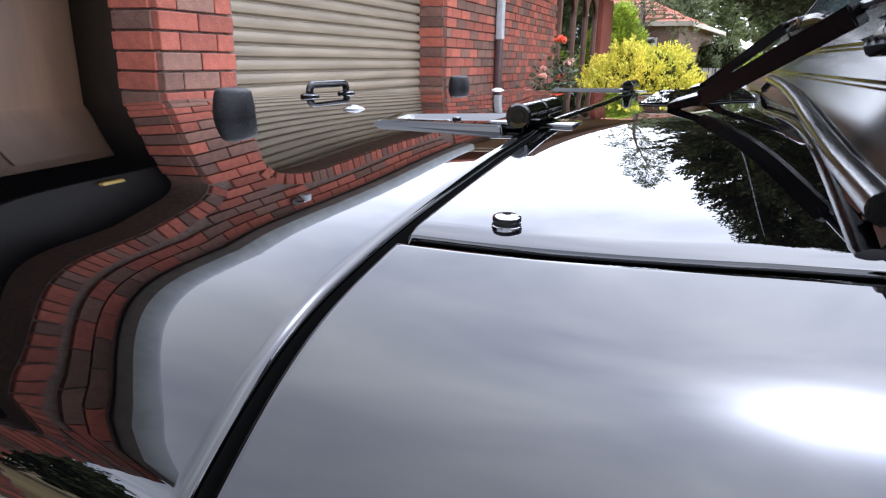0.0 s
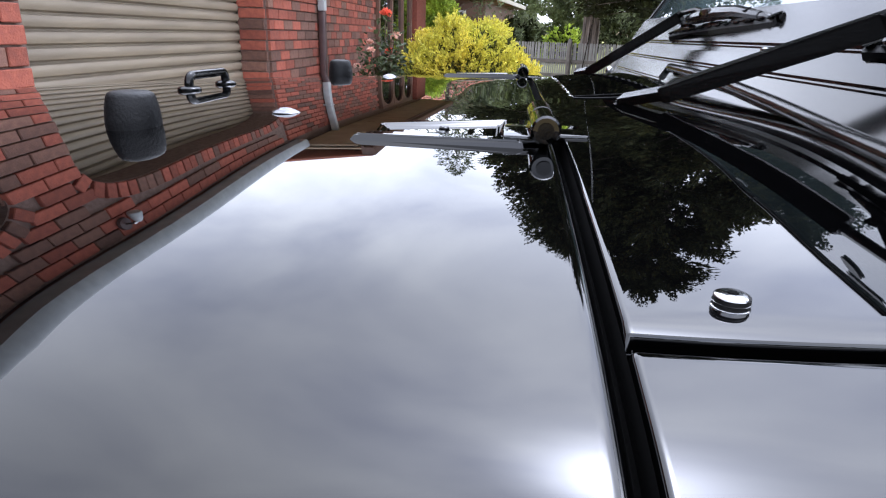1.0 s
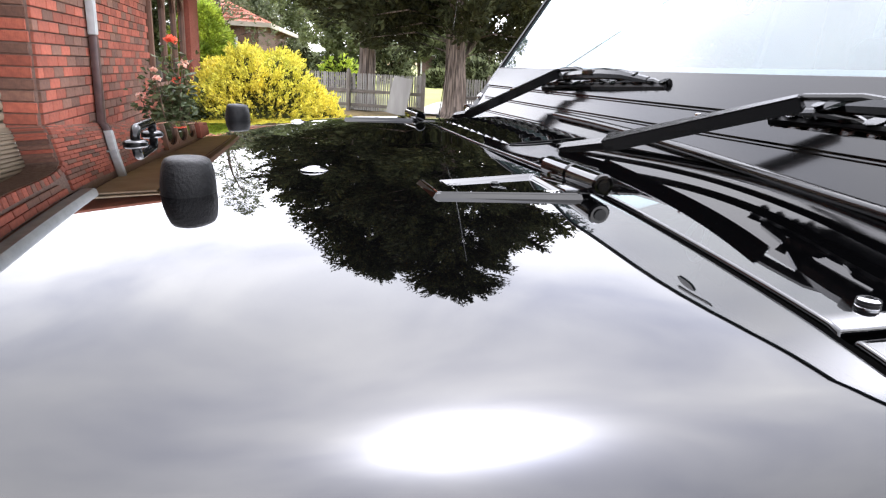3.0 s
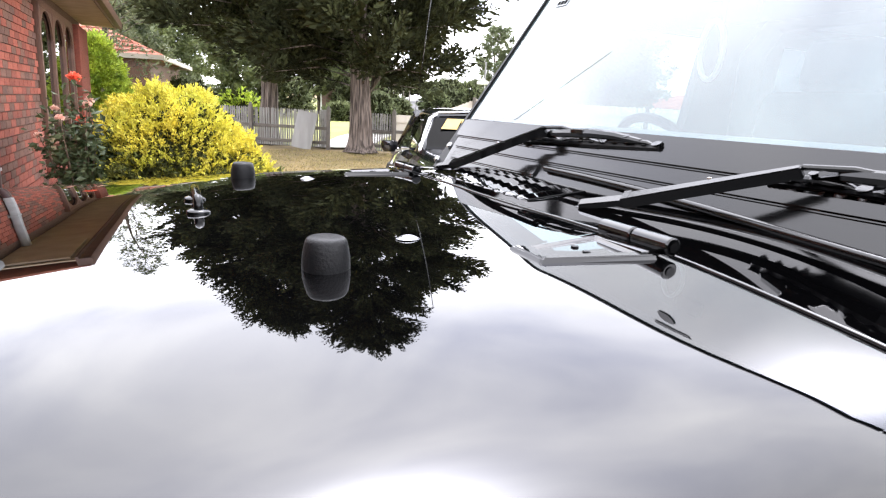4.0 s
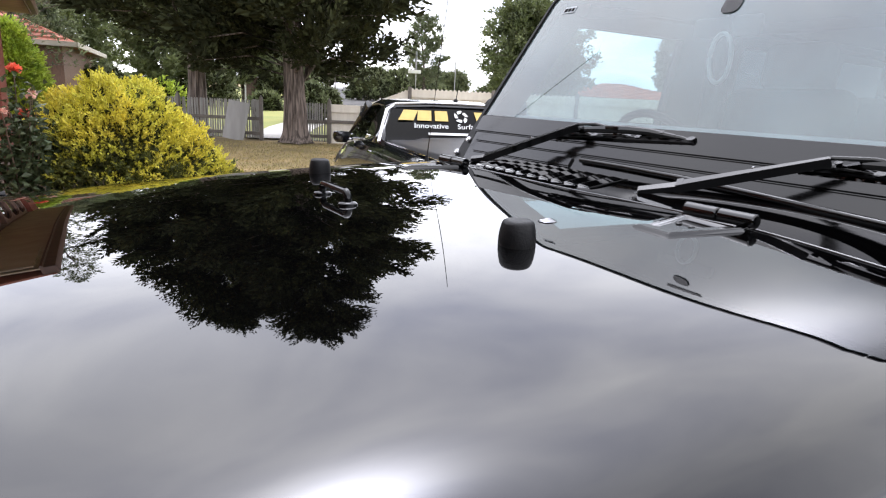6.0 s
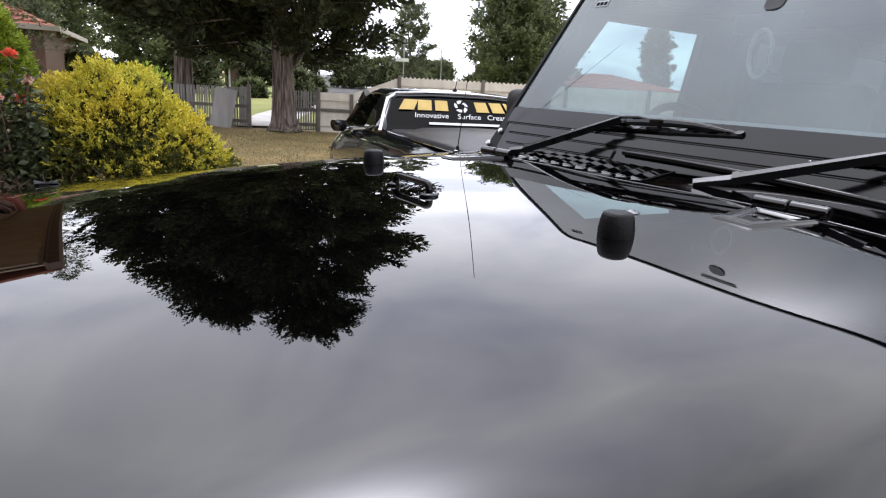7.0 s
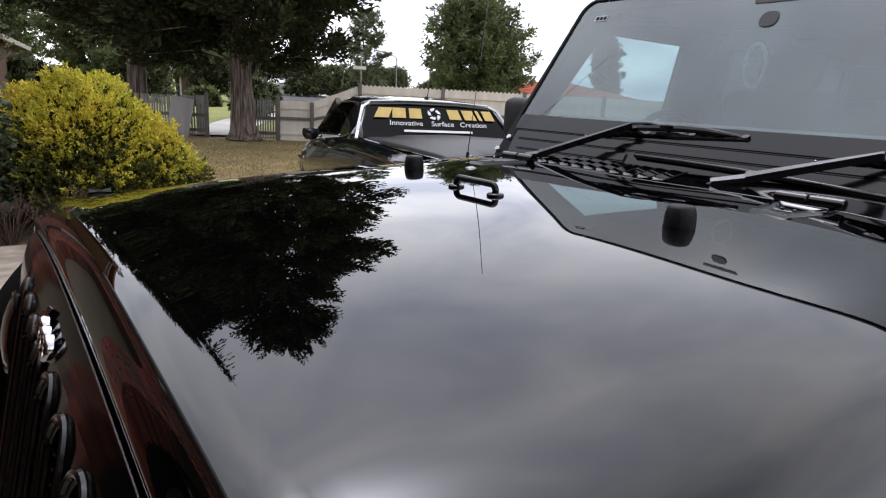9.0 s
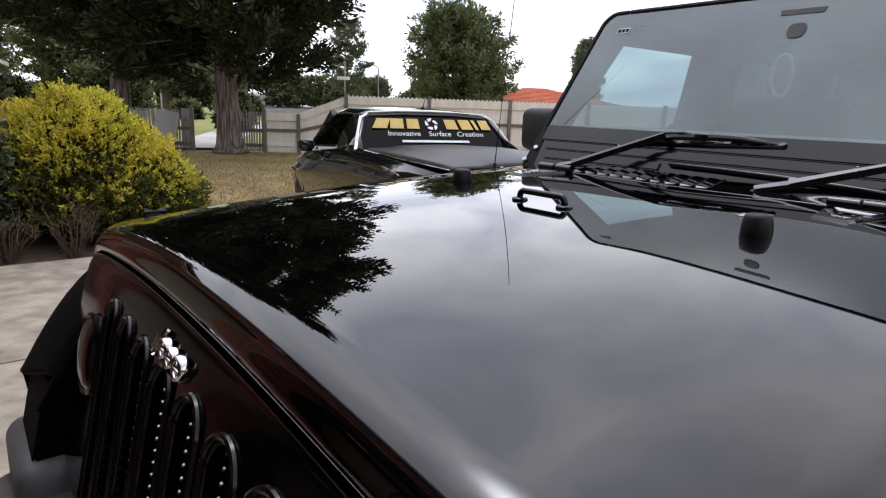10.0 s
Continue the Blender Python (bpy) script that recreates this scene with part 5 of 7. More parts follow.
def hood_k(x):
    return 0.055 - 0.025 * (x + 1.2) / 1.2


def hood_p(x):
    return 2.3 + 1.2 * (x + 1.2) / 1.2


def inside(x):
    return max(-1.2, min(0.02, x))


# crown of the pressing: rows over the length, terms over the width
CROWN = ((0.0018, -0.01708, 0.01502, 0.00308, -0.0524, 0.02809), (0.0035, -0.00159, -0.01168, 0.05045, 0.00402, -0.01962),
         (-0.00193, 0.01998, -0.01657, 0.01792, 0.00811, -0.01003), (-0.00396, 0.02539, -0.04299, -0.00892, 0.00489, 0.00803))


def crown(x, y):
    f = (x + 0.6) / 0.6
    u = (-y if y < 0 else 0.5 * math.tanh(y / 0.5)) / 0.8
    return sum(f ** i * c * u ** j for i, row in enumerate(CROWN) for c, j in zip(row, (0, 2, 4, 8, 14, 22)))


def skin(x, y):
    """Height of the bonnet and scuttle skin at (x, y), without the front roll."""
    xx = inside(x)
    u = abs(y)
    z = hood_zc(xx) - hood_k(xx) * (u / 0.75) ** hood_p(xx) + crown(xx, y)
    e = u - hood_w(xx)
    if e > 0:
        z -= 28.0 * e ** 3
    # the near shoulder rounds off earlier at the nose
    if y < -0.55:
        z -= (2.3 * (-y - 0.55) ** 3 + 0.022 * ease((-y - 0.55) / 0.12) * 0.12) * (max(0.0, -xx - 0.80) / 0.27) ** 2
    return z


def profile(x, side=1, n=34, skirt=0.14):
    """Half cross-section from the middle to the foot of the rolled side."""
    xx = inside(x)
    w = hood_w(xx)
    pts = [(w * k / n, skin(x, side * w * k / n)) for k in range(n + 1)]
    pts += [(w + 0.1 * k / 14, skin(x, side * (w + 0.1 * k / 14))) for k in range(1, 15)]
    y1, z1 = pts[-1]
    a1 = math.atan((skin(x, side * (y1 - 0.001)) - skin(x, side * y1)) / 0.001)
    for k in range(1, 9):
        a = a1 + (radians(87) - a1) * k / 8
        pts.append((y1 + 0.04 * (math.sin(a) - math.sin(a1)), z1 - 0.04 * (math.cos(a1) - math.cos(a))))
    ye, ze = pts[-1]
    pts.append((ye + 0.003, ze - skirt * 0.5))
    pts.append((ye + 0.004, ze - skirt))
    return pts


def ease(f):
    f = max(0.0, min(1.0, f))
    return f * f * (3 - 2 * f)


def flank(x, y):
    """The driver's flank stands slightly wider towards the front."""
    return 0.034 * ease((-x - 0.15) / 0.6) * ease((y - 0.35) / 0.35)


def full(x, dz=0.0, **kw):
    p, q = profile(x, -1, **kw), profile(x, 1, **kw)
    return [(-y - flank(x, y), z + dz) for y, z in p[::-1]] + [(y, z + dz) for y, z in q[1:]]


bm = bmesh.new()
rows = []
XF, RX, RF = -1.146, 0.0824, 0.0545            # start, reach and drop of the front roll
LIP = (-0.014, -0.0065, -0.0028, -0.0011, -0.0003)     # rolled rear edge
xs = [0.0125, 0.0122, 0.0112, 0.0095, 0.0075, 0.0058, 0.0035] + [-0.004 + (XF + 0.004) * k / 60 for k in range(61)]
for i, x in enumerate(xs):
    dz = LIP[i] if i < len(LIP) else 0.0
    rows.append([(x, y, z + dz) for y, z in full(x)])
for k in range(1, 37):
    a = math.radians(80) * k / 36
    x = XF - RX * math.sin(a)
    dz = -RF * (1 - math.cos(a))
    rows.append([(x, y, z + dz) for y, z in full(XF)])
rows.append([(XF - 0.0825, y, z - 0.0705) for y, z in full(XF)])
sheet(bm, rows)
bmesh.ops.recalc_face_normals(bm, faces=bm.faces[:])
hood = part("bonnet", bm, M_PAINT, jeep, "mirror-polished black bonnet")
solidify(hood, 0.004, -1)

# black sheets and strips in place of the shade inside the shut lines
bm = bmesh.new()
sheet(bm, [[(x, y, z - 0.022) for y, z in full(0.02)] for x in (-0.05, 0.0, 0.05)])
sheet(bm, [[(x, s * 0.72, skin(x, 0.72) - 0.016), (x, s * 0.80, skin(x, 0.80) - 0.016)] for x in (0.02, 0.3, 0.6) for s in (1,)])
sheet(bm, [[(x, -0.72, skin(x, -0.72) - 0.016), (x, -0.80, skin(x, -0.80) - 0.016)] for x in (0.02, 0.3, 0.6)])
for x, h0 in ((0.0201, -0.0042), (0.0129, -0.0042)):
    sheet(bm, [[(x, y, z + h) for y, z in full(0.02)] for h in (h0, -0.022)])
part("shut_line", bm, M_VOID, jeep, smooth=False)

def rise(x):
    """The scuttle sweeps up towards the foot of the windscreen."""
    e = max(0.0, x - 0.024)
    return 0.29 * e * e if e < 0.15 else 0.0065 + 0.087 * (e - 0.15) * max(0.0, 1 - 4 * (e - 0.15))


# scuttle panel between bonnet and windscreen
bm = bmesh.new()
rows = []
YE = 0.7558
ys = [-YE, -YE + 0.003, -YE + 0.01] + [-0.735 + 1.47 * k / 60 for k in range(61)] + [YE - 0.01, YE - 0.003, YE]
for x, dx in ((0.0205, -0.012), (0.0205, -0.0036), (0.0209, -0.0015), (0.0217, -0.0004), (0.0230, 0.0), (0.0245, 0.0), (0.034, 0), (0.05, 0), (0.07, 0), (0.09, 0), (0.11, 0), (0.13, 0), (0.15, 0), (0.17, 0), (0.19, 0), (0.235, 0.0), (0.28, 0)):
    rows.append([(x, y, skin(0.02, y) + rise(x) + dx - (0.007 if abs(abs(y) - YE) < 1e-6 else 0.0015 if abs(abs(y) - YE) < 0.004 else 0.0)) for y in ys])
sheet(bm, rows)
bmesh.ops.recalc_face_normals(bm, faces=bm.faces[:])
scut = part("scuttle", bm, M_PAINT, jeep, "black painted scuttle panel")
solidify(scut, 0.004, -1)

# side shoulders of the body beside the scuttle
for s in (-1, 1):
    bm = bmesh.new()
    rows = []
    prof = [(y, z) for y, z in profile(0.02, s) if y > 0.772]
    prof = [(0.764, skin(0.02, s * 0.764) - 0.008), (0.7645, skin(0.02, s * 0.7645) - 0.004), (0.766, skin(0.02, s * 0.766) - 0.001), (0.768, skin(0.02, s * 0.768)), (0.771, skin(0.02, s * 0.771))] + prof + [(prof[-1][0] + 0.002, 0.75), (prof[-1][0] + 0.002, 0.45)]
    for x, dz in ((0.0205, -0.012), (0.0205, -0.0036), (0.0209, -0.0015), (0.0217, -0.0004), (0.0230, 0.0), (0.0245, 0.0), (0.034, 0), (0.06, 0), (0.09, 0), (0.12, 0), (0.15, 0), (0.19, 0), (0.235, 0), (0.28, 0), (0.62, 0.0)):
        rows.append([(x, s * y, z + dz + (rise(min(x, 0.28)) if z > 0.9 else 0.0)) for y, z in prof])
    sheet(bm, rows)
    bmesh.ops.recalc_face_normals(bm, faces=bm.faces[:])
    sh = part("body_side", bm, M_PAINT, jeep)
    solidify(sh, 0.004, -1)

# ---- windscreen frame ----
WS0, WZ0, WK = 0.23, 1.08, 0.63
WN = Vector((-0.846, 0, 0.533))


def wsp(y, z, off=0.0):
    """Point on the windscreen plane at height z, off metres in front of it."""
    return Vector((WS0 + WK * (z - WZ0), y, z)) + WN * off


def ws_poly(bm, pts, front, depth):
    prism(bm, [wsp(y, z, front) for y, z in pts], -WN * depth)


WB, WT, ZT = 0.80, 0.745, 1.665
GLB, GLT = 1.228, 1.649


def edge_y(z):
    return lerp(WB, WT, (z - WZ0) / (ZT - WZ0))


bm = bmesh.new()
for s in (-1, 1):
    poly = [(s * edge_y(1.075), 1.075)]
    for k in range(7):
        a = k / 6 * math.pi / 2
        poly.append((s * (edge_y(1.60) - 0.065 + 0.065 * math.cos(a)), 1.60 + 0.065 * math.sin(a)))
    poly += [(s * 0.64, ZT), (s * 0.64, GLT)]
    for k in range(7):
        a = (6 - k) / 6 * math.pi / 2
        poly.append((s * (edge_y(1.60) - 0.065 + 0.045 * math.cos(a)), 1.60 + (GLT - 1.60) * math.sin(a)))
    poly += [(s * (edge_y(GLB) - 0.024), GLB), (s * (edge_y(1.075) - 0.085), 1.075)]
    ws_poly(bm, poly, 0.0, 0.05)
ws_poly(bm, [(-0.64, GLT), (0.64, GLT), (0.64, ZT), (-0.64, ZT)], 0.0, 0.05)
es = [e for e in bm.edges if e.is_manifold and e.calc_face_angle(0) > radians(50)]
bmesh.ops.bevel(bm, geom=es, offset=0.005, segments=3, affect="EDGES")
wf = part("windscreen_frame", bm, M_PILLAR, jeep, "black upright windscreen frame")
bm = bmesh.new()
ws_poly(bm, [(-0.73, 1.06), (0.73, 1.06), (0.745, GLB), (-0.745, GLB)], 0.003, 0.052)
part("frame_panel", bm, M_FRAME, wf, "glossy black panel below the glass", smooth=False)
# pressed bands across the lower frame
for z0, z1, y0, y1 in ((1.174, 1.226, -0.752, 0.752), (1.143, 1.165, -0.735, 0.715), (1.086, 1.106, -0.70, 0.17), (1.110, 1.135, 0.22, 0.70)):
    bm = bmesh.new()
    ws_poly(bm, [(y0, z0), (y1, z0), (y1, z1), (y0, z1)], 0.009, 0.012)
    es = [e for e in bm.edges if e.calc_face_angle(0) > radians(50)]
    bmesh.ops.bevel(bm, geom=es, offset=0.0035, segments=2, affect="EDGES")
    part("pressed_band", bm, M_FRAME, wf)
for s in (-1, 1):
    for yy, zz in ((0.762, 1.145), (0.790, 1.100)):
        bm = bmesh.new()
        lathe(bm, [(0.011, 0.0), (0.011, 0.005), (0.008, 0.009), (0.003, 0.010)], (0, 0, 0), 16, WN.to_track_quat("Z", "Y").to_matrix().to_4x4())
        bmesh.ops.translate(bm, vec=wsp(s * yy, zz, 0.0), verts=bm.verts[:])
        part("bolt", bm, M_STEEL, wf, "bright bolt head")
bm = bmesh.new()
n = 24
sheet(bm, [[wsp(lerp(-1, 1, k / n) * (edge_y(z) - m), z, -0.006) for k in range(n + 1)] for z, m in ((GLB - 0.004, 0.021), (1.3, 0.018), (1.4, 0.018), (1.5, 0.018), (1.60, 0.018), (1.63, 0.023), (GLT + 0.003, 0.038))])
bmesh.ops.recalc_face_normals(bm, faces=bm.faces[:])
gl = part("windscreen", bm, M_SCREEN, jeep, "clear windscreen glass reflecting the sky")
gl.visible_shadow = False
bm = bmesh.new()
tube(bm, [wsp(-0.745, GLB, 0.0), wsp(0.745, GLB, 0.0)], 0.0035, 8)
part("glass_seal", bm, M_RUBBER, wf)
# black printed border behind the edge of the glass
bm = bmesh.new()
ws_poly(bm, [(-0.700, 1.618), (0.700, 1.618), (0.700, GLT + 0.002), (-0.700, GLT + 0.002)], -0.010, 0.002)
for s in (-1, 1):
    ws_poly(bm, [(s * (edge_y(z) - m), z) for z, m in ((GLB, 0.022), (1.617, 0.022), (1.617, 0.045), (GLB, 0.045))], -0.010, 0.002)
part("glass_border", bm, M_RUBBER, gl, "black printed border of the glass", smooth=False)
# round lip that follows the crown of the scuttle
bm = bmesh.new()
tube(bm, [wsp(y, z, 0.010) for y, z in ((0.190, 1.131), (0.186, 1.1308), (0.03, 1.129), (-0.13, 1.125), (-0.30, 1.117), (-0.45, 1.108), (-0.60, 1.100), (-0.72, 1.096))], [0.004, 0.0075, 0.0075, 0.0075, 0.0075, 0.0075, 0.0075, 0.0075], 14)
part("frame_lip", bm, M_WIPER, wf, "round black lip along the frame foot")
bm = bmesh.new()
ws_poly(bm, [(-0.70, 1.231), (0.60, 1.231), (0.60, 1.243), (-0.70, 1.243)], -0.010, 0.002)
part("glass_foot_strip", bm, M_GALV, wf, "pale strip along the foot of the glass", smooth=False)
# stickers and mirror pad on the glass
bm = bmesh.new()
ws_poly(bm, [(0.655, 1.575), (0.60, 1.575), (0.60, 1.595), (0.655, 1.595)], -0.004, 0.001)
st = part("sticker", bm, M_GALV, gl, "small pale label sticker", smooth=False)
for k in range(3):
    bm = bmesh.new()
    ws_poly(bm, [(0.650 - k * 0.017, 1.579), (0.638 - k * 0.017, 1.579), (0.638 - k * 0.017, 1.590), (0.650 - k * 0.017, 1.590)], -0.0028, 0.001)
    part("print_bar", bm, M_VOID, st, smooth=False)
bm = bmesh.new()
ws_poly(bm, [(0.026 * math.copysign(abs(math.cos(a * math.pi / 14)) ** 0.7, math.cos(a * math.pi / 14)) - 0.005, 1.538 + 0.022 * math.copysign(abs(math.sin(a * math.pi / 14)) ** 0.7, math.sin(a * math.pi / 14))) for a in range(28)], -0.003, 0.002)
part("mirror_pad", bm, M_PLASTIC, gl, "dark oval mirror mount")
bm = bmesh.new()
ws_poly(bm, [(-0.06, 1.588), (0.06, 1.588), (0.065, 1.604), (-0.065, 1.604)], -0.004, 0.001)
part("tint_badge", bm, M_PLASTIC, gl, "dark badge strip", smooth=False)
bm = bmesh.new()
ring = [(0.545, 0.026 + 0.031 * math.cos(a * math.pi / 14), 1.41 + 0.061 * math.sin(a * math.pi / 14)) for a in range(29)]
tube(bm, ring, 0.0062, 8, caps=False)
part("hanging_loop", bm, M_WHITE, jeep, "pale loop hanging from the interior mirror")
bm = bmesh.new()
tube(bm, [(0.535, 0.0, 1.53), (0.56, 0.02, 1.50), (0.56, 0.02, 1.47)], 0.006, 6)
box(bm, (0.575, 0.04, 1.49), (0.02, 0.2, 0.055), bevel=0.012)
part("interior_mirror", bm, M_PLASTIC, jeep)


# ---- wipers ----
def wiper(pivot, knee, elbow, tip, blade0, blade1):
    pivot, knee, elbow, tip, blade0, blade1 = map(Vector, (pivot, knee, elbow, tip, blade0, blade1))
    bm = bmesh.new()
    d = (elbow - knee).normalized()
    side = d.cross(Vector((0, 0, 1))).normalized()
    upv = side.cross(d)

    def bar(p, q, w0, w1, h):
        """A tapered channel whose back faces away from the glass."""
        vs = []
        dd = (q - p).normalized()
        face = Vector((-0.50, -0.10, 0.86))
        sd = dd.cross(face).normalized()
        u = sd.cross(dd)
        for c, w in ((p, w0), (q, w1)):
            vs.append([bm.verts.new(c + sd * a * w / 2 + u * b * h) for a, b in ((-1, 0), (-0.85, 1), (0.85, 1), (1, 0))])
        a, b = vs
        for k in range(4):
            bm.faces.new((a[k], a[(k + 1) % 4], b[(k + 1) % 4], b[k]))
        bm.faces.new(a[::-1])
        bm.faces.new(b)
    bar(knee - d * 0.005 - upv * 0.004, elbow - upv * 0.002, 0.024, 0.012, 0.019)
    bmesh.ops.recalc_face_normals(bm, faces=bm.faces[:])
    bmesh.ops.bevel(bm, geom=bm.edges[:], offset=0.0015, segments=2, affect="EDGES")
    arm = part("wiper_arm", bm, M_WIPER, jeep, "black wiper arm", smooth=False)
    bm = bmesh.new()
    bar(pivot, knee, 0.022, 0.024, 0.011)
    bmesh.ops.recalc_face_normals(bm, faces=bm.faces[:])
    bmesh.ops.bevel(bm, geom=bm.edges[:], offset=0.0015, segments=2, affect="EDGES")
    part("arm_root", bm, M_WIPER, arm, smooth=False)
    bm = bmesh.new()
    bar(knee - d * 0.004, knee + d * 0.010, 0.028, 0.027, 0.016)
    bmesh.ops.recalc_face_normals(bm, faces=bm.faces[:])
    part("knuckle", bm, M_WIPER, arm, smooth=False)
    bm = bmesh.new()
    mid = elbow.lerp(tip, 0.45) + Vector((0, 0, 0.012))
    tube(bm, [elbow - d * 0.01 + upv * 0.01, elbow + upv * 0.012, mid, tip], 0.0045, 8)
    part("arm_rod", bm, M_WIPER, arm)
    bm = bmesh.new()
    lathe(bm, [(0.014, -0.02), (0.014, -0.004), (0.011, 0.001), (0.005, 0.003)], pivot, 18)
    part("pivot_cap", bm, M_WIPER, arm)
    bm = bmesh.new()
    lathe(bm, [(0.004, 0), (0.004, 0.003), (0.002, 0.004)], knee.lerp(elbow, 0.52) + upv * 0.016, 10)
    part("screw", bm, M_STEEL, arm)
    bm = bmesh.new()
    box(bm, tip, (0.02, 0.03, 0.016), bevel=0.004)
    bd = blade1 - blade0
    lift_v = WN * 0.023 + Vector((0.533, 0, 0.846)) * 0.014

    def along(f, h, lift=0.0):
        return blade0 + bd * f + lift_v * h + WN * lift
    # main bow, two yokes below it and the claws that hold the rubber
    tube(bm, [along(0.15, 0.45), along(0.28, 0.95), along(0.40, 1.0), along(0.60, 1.0), along(0.75, 0.85), along(0.90, 0.45)], [0.006, 0.009, 0.0105, 0.0105, 0.009, 0.006], 8)
    for f0, f1 in ((0.01, 0.34), (0.64, 0.99)):
        fm = (f0 + f1) / 2
        tube(bm, [along(f0, 0.08), along(f0 * 0.7 + fm * 0.3, 0.38), along(fm, 0.52), along(f1 * 0.7 + fm * 0.3, 0.38), along(f1, 0.08)], [0.0035, 0.005, 0.006, 0.005, 0.0035], 8)
    tube(bm, [along(0.32, 0.10), along(0.42, 0.34), along(0.56, 0.34), along(0.66, 0.10)], [0.004, 0.006, 0.006, 0.004], 8)
    for f in (0.01, 0.08, 0.15, 0.18, 0.26, 0.34, 0.42, 0.50, 0.58, 0.66, 0.74, 0.82, 0.85, 0.92, 0.99):
        tube(bm, [along(f, -0.25), along(f, 0.40)], 0.0105, 8)
    for f in (0.17, 0.82, 0.5):
        tube(bm, [along(f, 0.40), along(f, 0.92)], 0.007, 8)
    box(bm, along(0.5, 1.12), (0.02, 0.045, 0.014), bevel=0.004)
    part("blade_carrier", bm, M_WIPER, arm)
    bm = bmesh.new()
    tube(bm, [blade0 - bd * 0.01, blade0 + bd * 0.5 + WN * 0.002, blade1 + bd * 0.01], 0.0095, 8)
    part("blade_rubber", bm, M_RUBBER, arm)


wiper((0.130, 0.525, 1.100), (0.160, 0.482, 1.110), (0.273, 0.223, 1.216), (0.285, 0.105, 1.222), (0.288, 0.335, 1.188), (0.302, -0.118, 1.206))
wiper((0.120, -0.140, 1.102), (0.164, -0.209, 1.120), (0.260, -0.447, 1.193), (0.282, -0.585, 1.200), (0.284, -0.382, 1.176), (0.290, -0.78, 1.176))

# slanted louvres in the scuttle
for i in range(10):
    y = 0.392 - i * 0.046
    bm = bmesh.new()
    x0, x1, sl = 0.066, 0.224, 0.28

    def lv(x, dy, h):
        yy = y + dy + sl * (x - x0)
        return (x, yy, skin(0.02, yy) + rise(x) + h)
    rows = []
    for dy, hz in ((0.0110, 0.0), (0.0109, 0.0040), (0.0104, 0.0044), (0.0098, 0.0044), (-0.0230, 0.0010), (-0.0240, 0.0009), (-0.0246, 0.0)):
        rows.append([lv(x0 - 0.004, dy * 0.5, 0.0), lv(x0, dy, hz * 0.7), lv(x0 + 0.008, dy, hz), lv(x1 - 0.008, dy, hz), lv(x1, dy, hz * 0.7), lv(x1 + 0.004, dy * 0.5, 0.0)])
    sheet(bm, rows)
    bmesh.ops.recalc_face_normals(bm, faces=bm.faces[:])
    part("louvre", bm, M_PAINT, scut, smooth=False)
    # flat black strip laid on the panel in place of a shaded opening
    bm = bmesh.new()
    prism(bm, [lv(x0, -0.0252, 0.0006), lv(x1, -0.0252, 0.0006), lv(x1, -0.0335, 0.0006), lv(x0, -0.0335, 0.0006)], (0, 0, 0.0016))
    part("slot", bm, M_VOID, scut, smooth=False)


# ---- bonnet fittings ----
def bump_stop(x, y):
    bm = bmesh.new()
    z = skin(x, y)
    lathe(bm, [(0.0254, -0.003), (0.0258, 0.002), (0.0256, 0.010), (0.0243, 0.020), (0.0224, 0.0285), (0.0205, 0.0320), (0.0170, 0.0338), (0.010, 0.0345), (0.002, 0.0346)], (x, y, z), 40)
    part("bump_stop", bm, M_RUBBER, hood, "black rubber windscreen rest")


for s in (-1, 1):
    bump_stop(-0.392, s * 0.396)

bm = bmesh.new()
z = skin(-0.504, 0.063)
pts = [(-0.504, -0.063, z + 0.003), (-0.504, -0.063, z + 0.007)]
for k in range(7):
    a = k / 6 * math.pi / 2
    pts.append((-0.504, -0.063 + 0.012 * (1 - math.cos(a)), z + 0.009 + 0.012 * math.sin(a)))
pts += [(p[0], -p[1], p[2]) for p in pts[::-1]]
tube(bm, pts, 0.0068, 12)
loop = part("tie_down_loop", bm, M_SATIN, hood, "black steel tie-down loop")
for s in (-1, 1):
    bm = bmesh.new()
    lathe(bm, [(0.017, -0.001), (0.017, 0.003), (0.015, 0.005), (0.009, 0.0065)], (-0.504, s * 0.063, z), 24)
    part("washer", bm, M_SATIN, loop)
    bm = bmesh.new()
    x, y = -0.268, s * 0.311
    zn = skin(x, y)
    # a ribbed fan, thick in the middle and thin at its rim
    rows = []
    for k in range(13):
        v = -1 + k / 6
        w = 0.0125 * (1 - v * v) ** 0.5 + 0.0006
        rows.append([(x + 0.016 * v, y + w * a, zn + 0.0006 + 0.0050 * (1 - v * v) * (1 - abs(a) ** 2.2) * (1.0 if i % 2 else 0.72)) for i, a in enumerate((-1, -0.66, -0.33, 0, 0.33, 0.66, 1))])
    sheet(bm, rows)
    bmesh.ops.recalc_face_normals(bm, faces=bm.faces[:])
    # silver colour stands in for sky reflected on dark plastic
    part("washer_nozzle", bm, M_NOZZLE, hood, "small fan-shaped washer jet, silvered in place of sky sheen")


